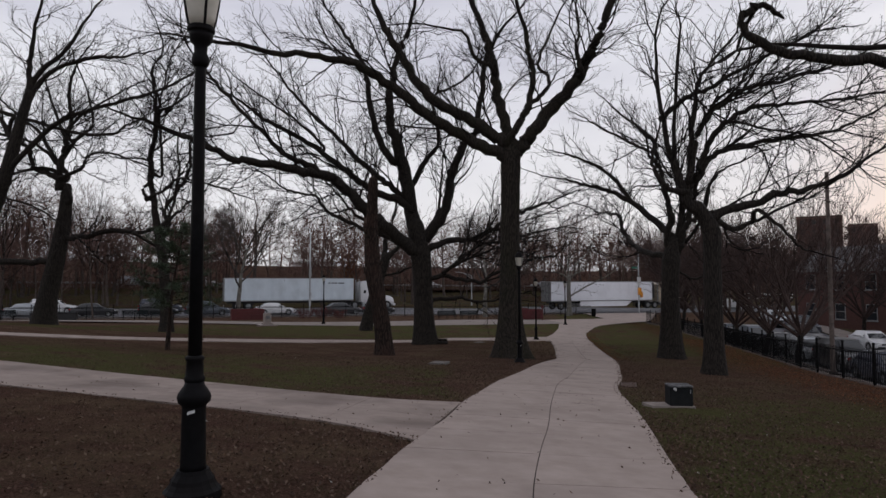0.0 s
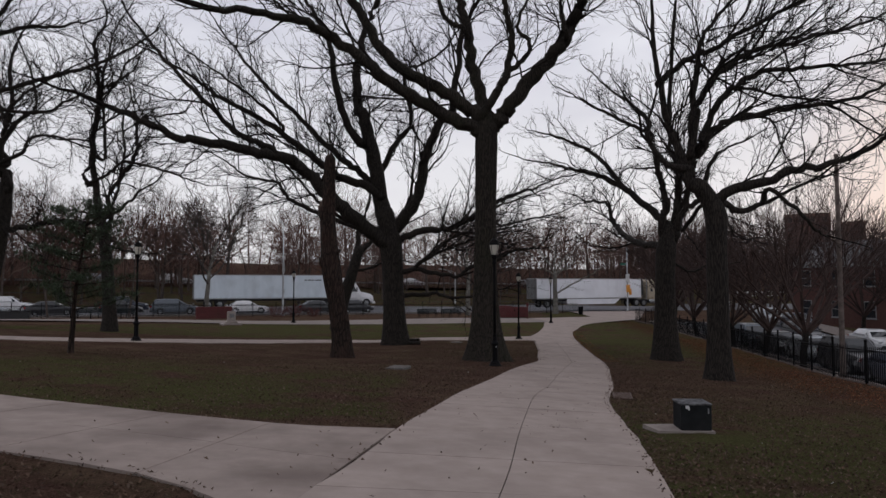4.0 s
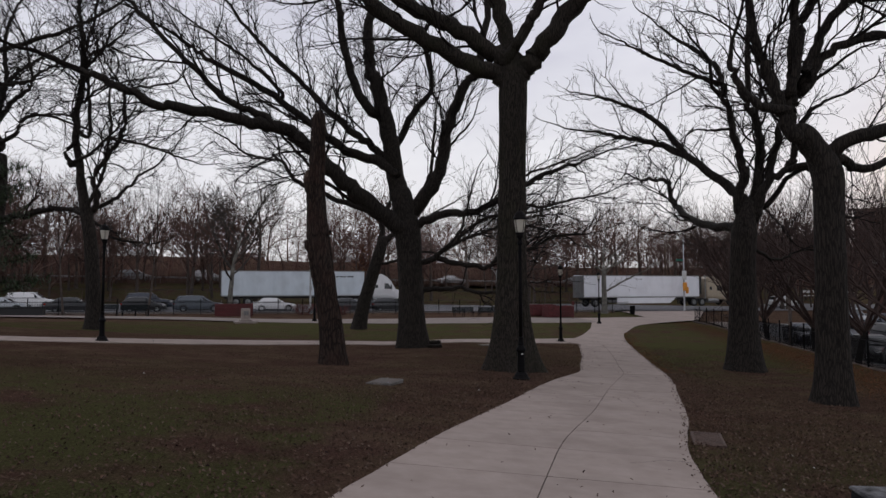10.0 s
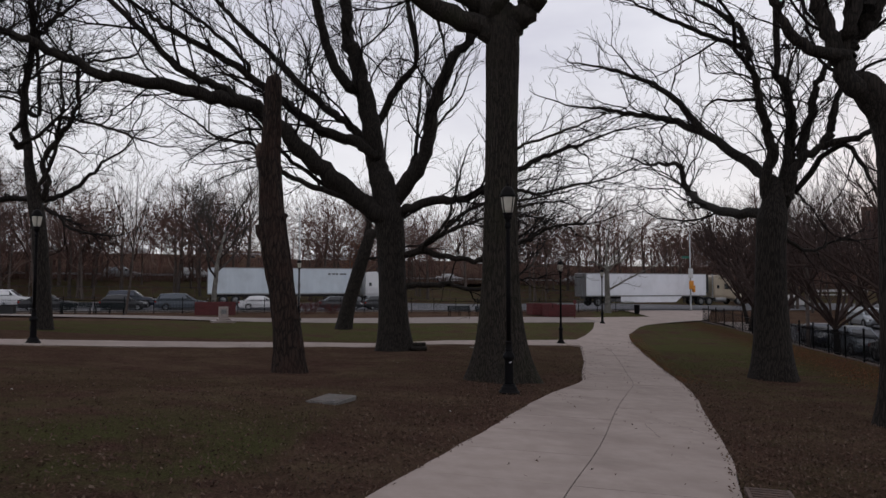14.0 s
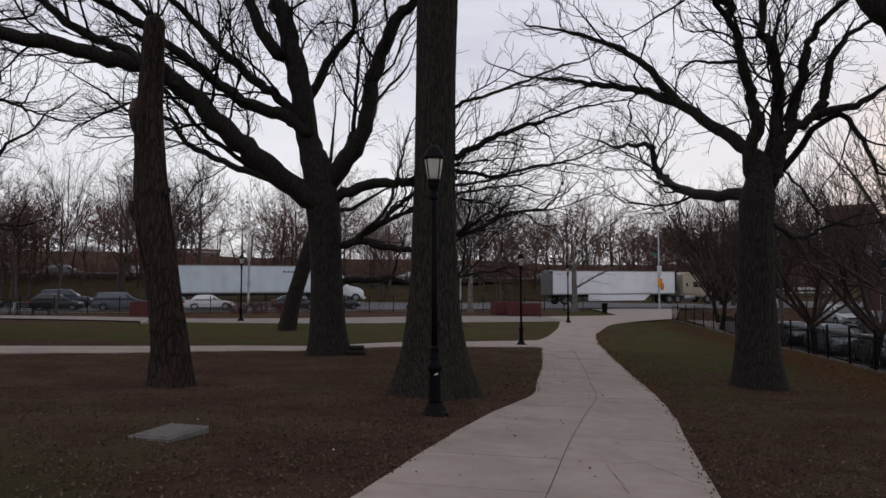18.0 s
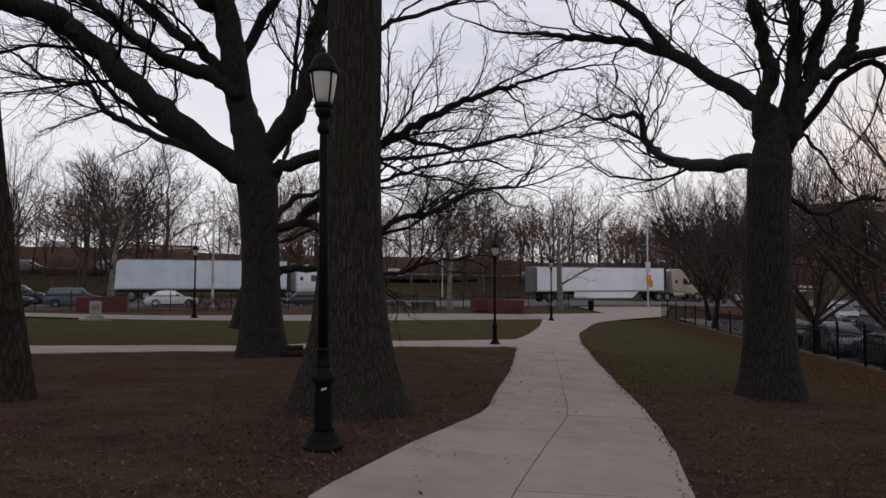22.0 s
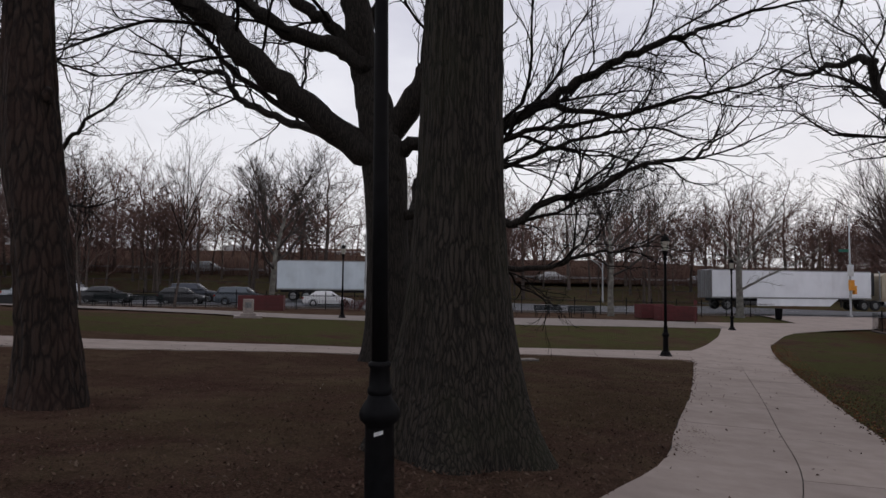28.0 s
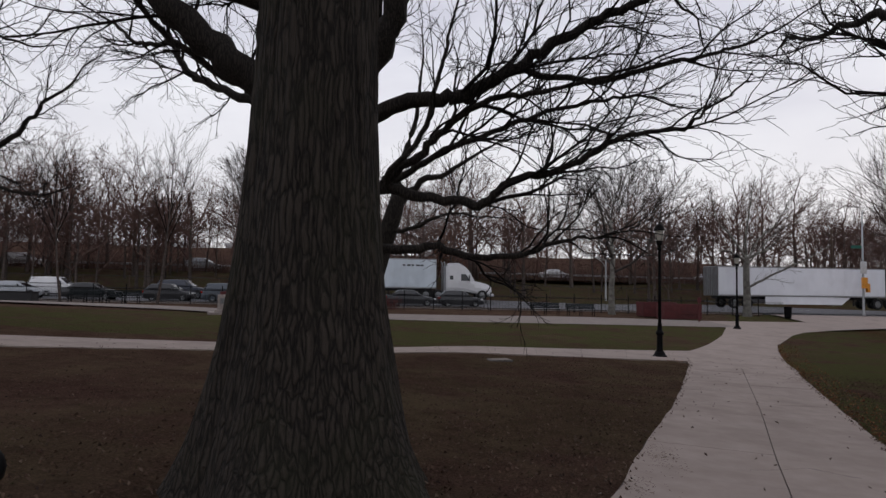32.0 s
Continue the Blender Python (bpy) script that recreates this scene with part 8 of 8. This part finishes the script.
for i in range(40):
    u0, u1 = -70 + i * 4.6, -70 + (i + 1) * 4.6
    a, b = Vector((*uv(u0, 93.6), 0)), Vector((*uv(u1, 93.6), 0))
    a.z, b.z = land(a.x, a.y), land(b.x, b.y)
    f = thing("fence", pose(*a), "dark wire fence beyond the main road", "fence", "wire fence sections")
    part("post", POST_M, M_RUST, f)
    for z in (0.45, 1.7):
        w = Wood()
        w.tube([Vector((0, 0, z)), b - a + Vector((0, 0, z))], [0.022, 0.022], 4)
        part("rail", (w.verts, w.faces), M_TRIMBLACK, f)
    mesh = Wood()
    for k in range(1, 24):
        p = (b - a) * k / 24
        mesh.tube([p + Vector((0, 0, 0.05)), p + Vector((0, 0, 1.68))], [0.006, 0.006], 3)
    tagged(part("wire_mesh", (mesh.verts, mesh.faces), M_TRIMBLACK, f), kind="stuff")


wall_x, wall_y = uv(98.0, 93.0)
barrier = thing("guard_rail", pose(wall_x, wall_y, land(wall_x, wall_y), 0, 0, ROAD_TURN), "white painted road barrier on dark posts", "guard rail")
part("beam", box_bm(0, 13.0, -0.06, 0.06, 1.75, 2.15, 0.02), M_TRIM, barrier)
part("beam", box_bm(0, 13.0, -0.06, 0.06, 1.2, 1.35, 0.02), M_TRIM, barrier)
for k in range(7):
    part("post", box_bm(0.2 + k * 2.1, 0.36 + k * 2.1, 0.062, 0.2, -0.3, 2.2, 0.01), M_TRIMBLACK, barrier)


# ---- buildings ----
def window_into(parent, x, z, w, h, y, out, trim):
    frame_ = part("window", box_bm(x - w / 2 - 0.07, x + w / 2 + 0.07, min(y, y + out * 0.05), max(y, y + out * 0.05), z - 0.07, z + h + 0.07, 0.01), trim, parent)
    part("pane", box_bm(x - w / 2, x + w / 2, min(y + out * 0.05, y + out * 0.058), max(y + out * 0.05, y + out * 0.058), z, z + h / 2 - 0.03), M_PANE, frame_)
    part("pane", box_bm(x - w / 2, x + w / 2, min(y + out * 0.05, y + out * 0.058), max(y + out * 0.05, y + out * 0.058), z + h / 2 + 0.03, z + h), M_PANE, frame_)
    part("sill", box_bm(x - w / 2 - 0.12, x + w / 2 + 0.12, min(y, y + out * 0.12), max(y, y + out * 0.12), z - 0.16, z - 0.075, 0.01), trim, frame_)


def house(m, length, depth, storeys, label, brick, gable, step=3.0, category="house", win=(0.95, 1.45), trim=None):
    """A brick house: front along x at y 0, windows on the front and both ends."""
    h = thing("house" if category == "house" else "building", m, label, category, "buildings")
    H = storeys * 3.0
    trim = trim or M_TRIM
    part("wall", box_bm(-length / 2, length / 2, 0, depth, -0.8, H), brick, h)
    if gable:
        verts = [(-length / 2 - 0.3, -0.3, H), (length / 2 + 0.3, -0.3, H), (length / 2 + 0.3, depth + 0.3, H), (-length / 2 - 0.3, depth + 0.3, H), (-length / 2 - 0.3, depth / 2, H + depth * 0.28), (length / 2 + 0.3, depth / 2, H + depth * 0.28)]
        part("roof", (verts, [(0, 1, 5, 4), (2, 3, 4, 5), (0, 4, 3), (1, 2, 5), (3, 2, 1, 0)]), M_ROOF, h)
    else:
        part("roof", box_bm(-length / 2 - 0.15, length / 2 + 0.15, -0.15, depth + 0.15, H + 0.004, H + 0.5, 0.03), brick, h)
    part("cornice", box_bm(-length / 2 - 0.2, length / 2 + 0.2, -0.22, -0.004, H - 0.28, H - 0.004, 0.03), trim, h)
    n = max(1, int(length / step))
    for k in range(storeys):
        for i in range(n):
            window_into(h, -length / 2 + length * (i + 0.5) / n, k * 3.0 + 0.95, win[0], win[1], 0, -1, trim)
    n = max(1, int(depth / step))
    for side in (-1, 1):
        for k in range(storeys):
            for i in range(n):
                y = depth * (i + 0.5) / n
                x = side * length / 2
                fr = part("window", box_bm(min(x, x + side * 0.05), max(x, x + side * 0.05), y - win[0] / 2 - 0.07, y + win[0] / 2 + 0.07, k * 3.0 + 0.88, k * 3.0 + 1.02 + win[1], 0.01), trim, h)
                part("pane", box_bm(min(x + side * 0.05, x + side * 0.058), max(x + side * 0.05, x + side * 0.058), y - win[0] / 2, y + win[0] / 2, k * 3.0 + 0.95, k * 3.0 + 0.95 + win[1]), M_PANE, fr)
    return h


h1 = house(pose(40.9, 65.3, land(37, 66), 0, 0, -65), 12.6, 9.0, 2, "two-storey red brick house with white window frames", M_BRICK, True, trim=M_TRIM_DULL)
part("downpipe", box_bm(5.9, 6.0, -0.12, -0.02, 0, 5.6), M_TRIM, h1)
h2 = house(pose(45.8, 53.6, land(42, 55), 0, 0, -65), 10.0, 10.0, 2, "two-storey red brick house with a white eaves board", M_BRICK, True, trim=M_TRIM_DULL)
house(pose(115.5, 201, -5.0, 0, 0, -30), 12.3, 12.0, 9, "tall dark red brick apartment block with rows of windows", M_BRICK, False, 3.0, "building", (1.2, 1.3), M_BRICK_TAN)
house(pose(125.1, 195, -5.0, 0, 0, -30), 7.4, 12.0, 8, "dark red brick block beside a taller one", M_BRICK, False, 2.4, "building", (1.2, 1.3), M_BRICK_TAN)
for u, v, ln, st, brick, label in ((-12.0, 166, 5.0, 2, M_WHITEWALL, "pale rendered house glimpsed through bare trees"), (8.0, 168, 14.0, 2, M_BRICK_TAN, "tan brick building glimpsed through bare trees"),
                                   (34.0, 173, 10.0, 2, M_WHITEWALL, "low pale building glimpsed through bare trees"), (-40.0, 160, 9.0, 2, M_WHITEWALL, "small pale house glimpsed through bare trees"),
                                   (-62.0, 166, 16.0, 3, M_WHITEWALL, "pale building glimpsed through bare trees"), (-24.0, 166, 8.0, 2, M_WHITEWALL, "pale block glimpsed through bare trees")):
    house(on_road(u, v, 0, -5.0), ln, 11.0, st, label, brick, False, 3.2, "building")
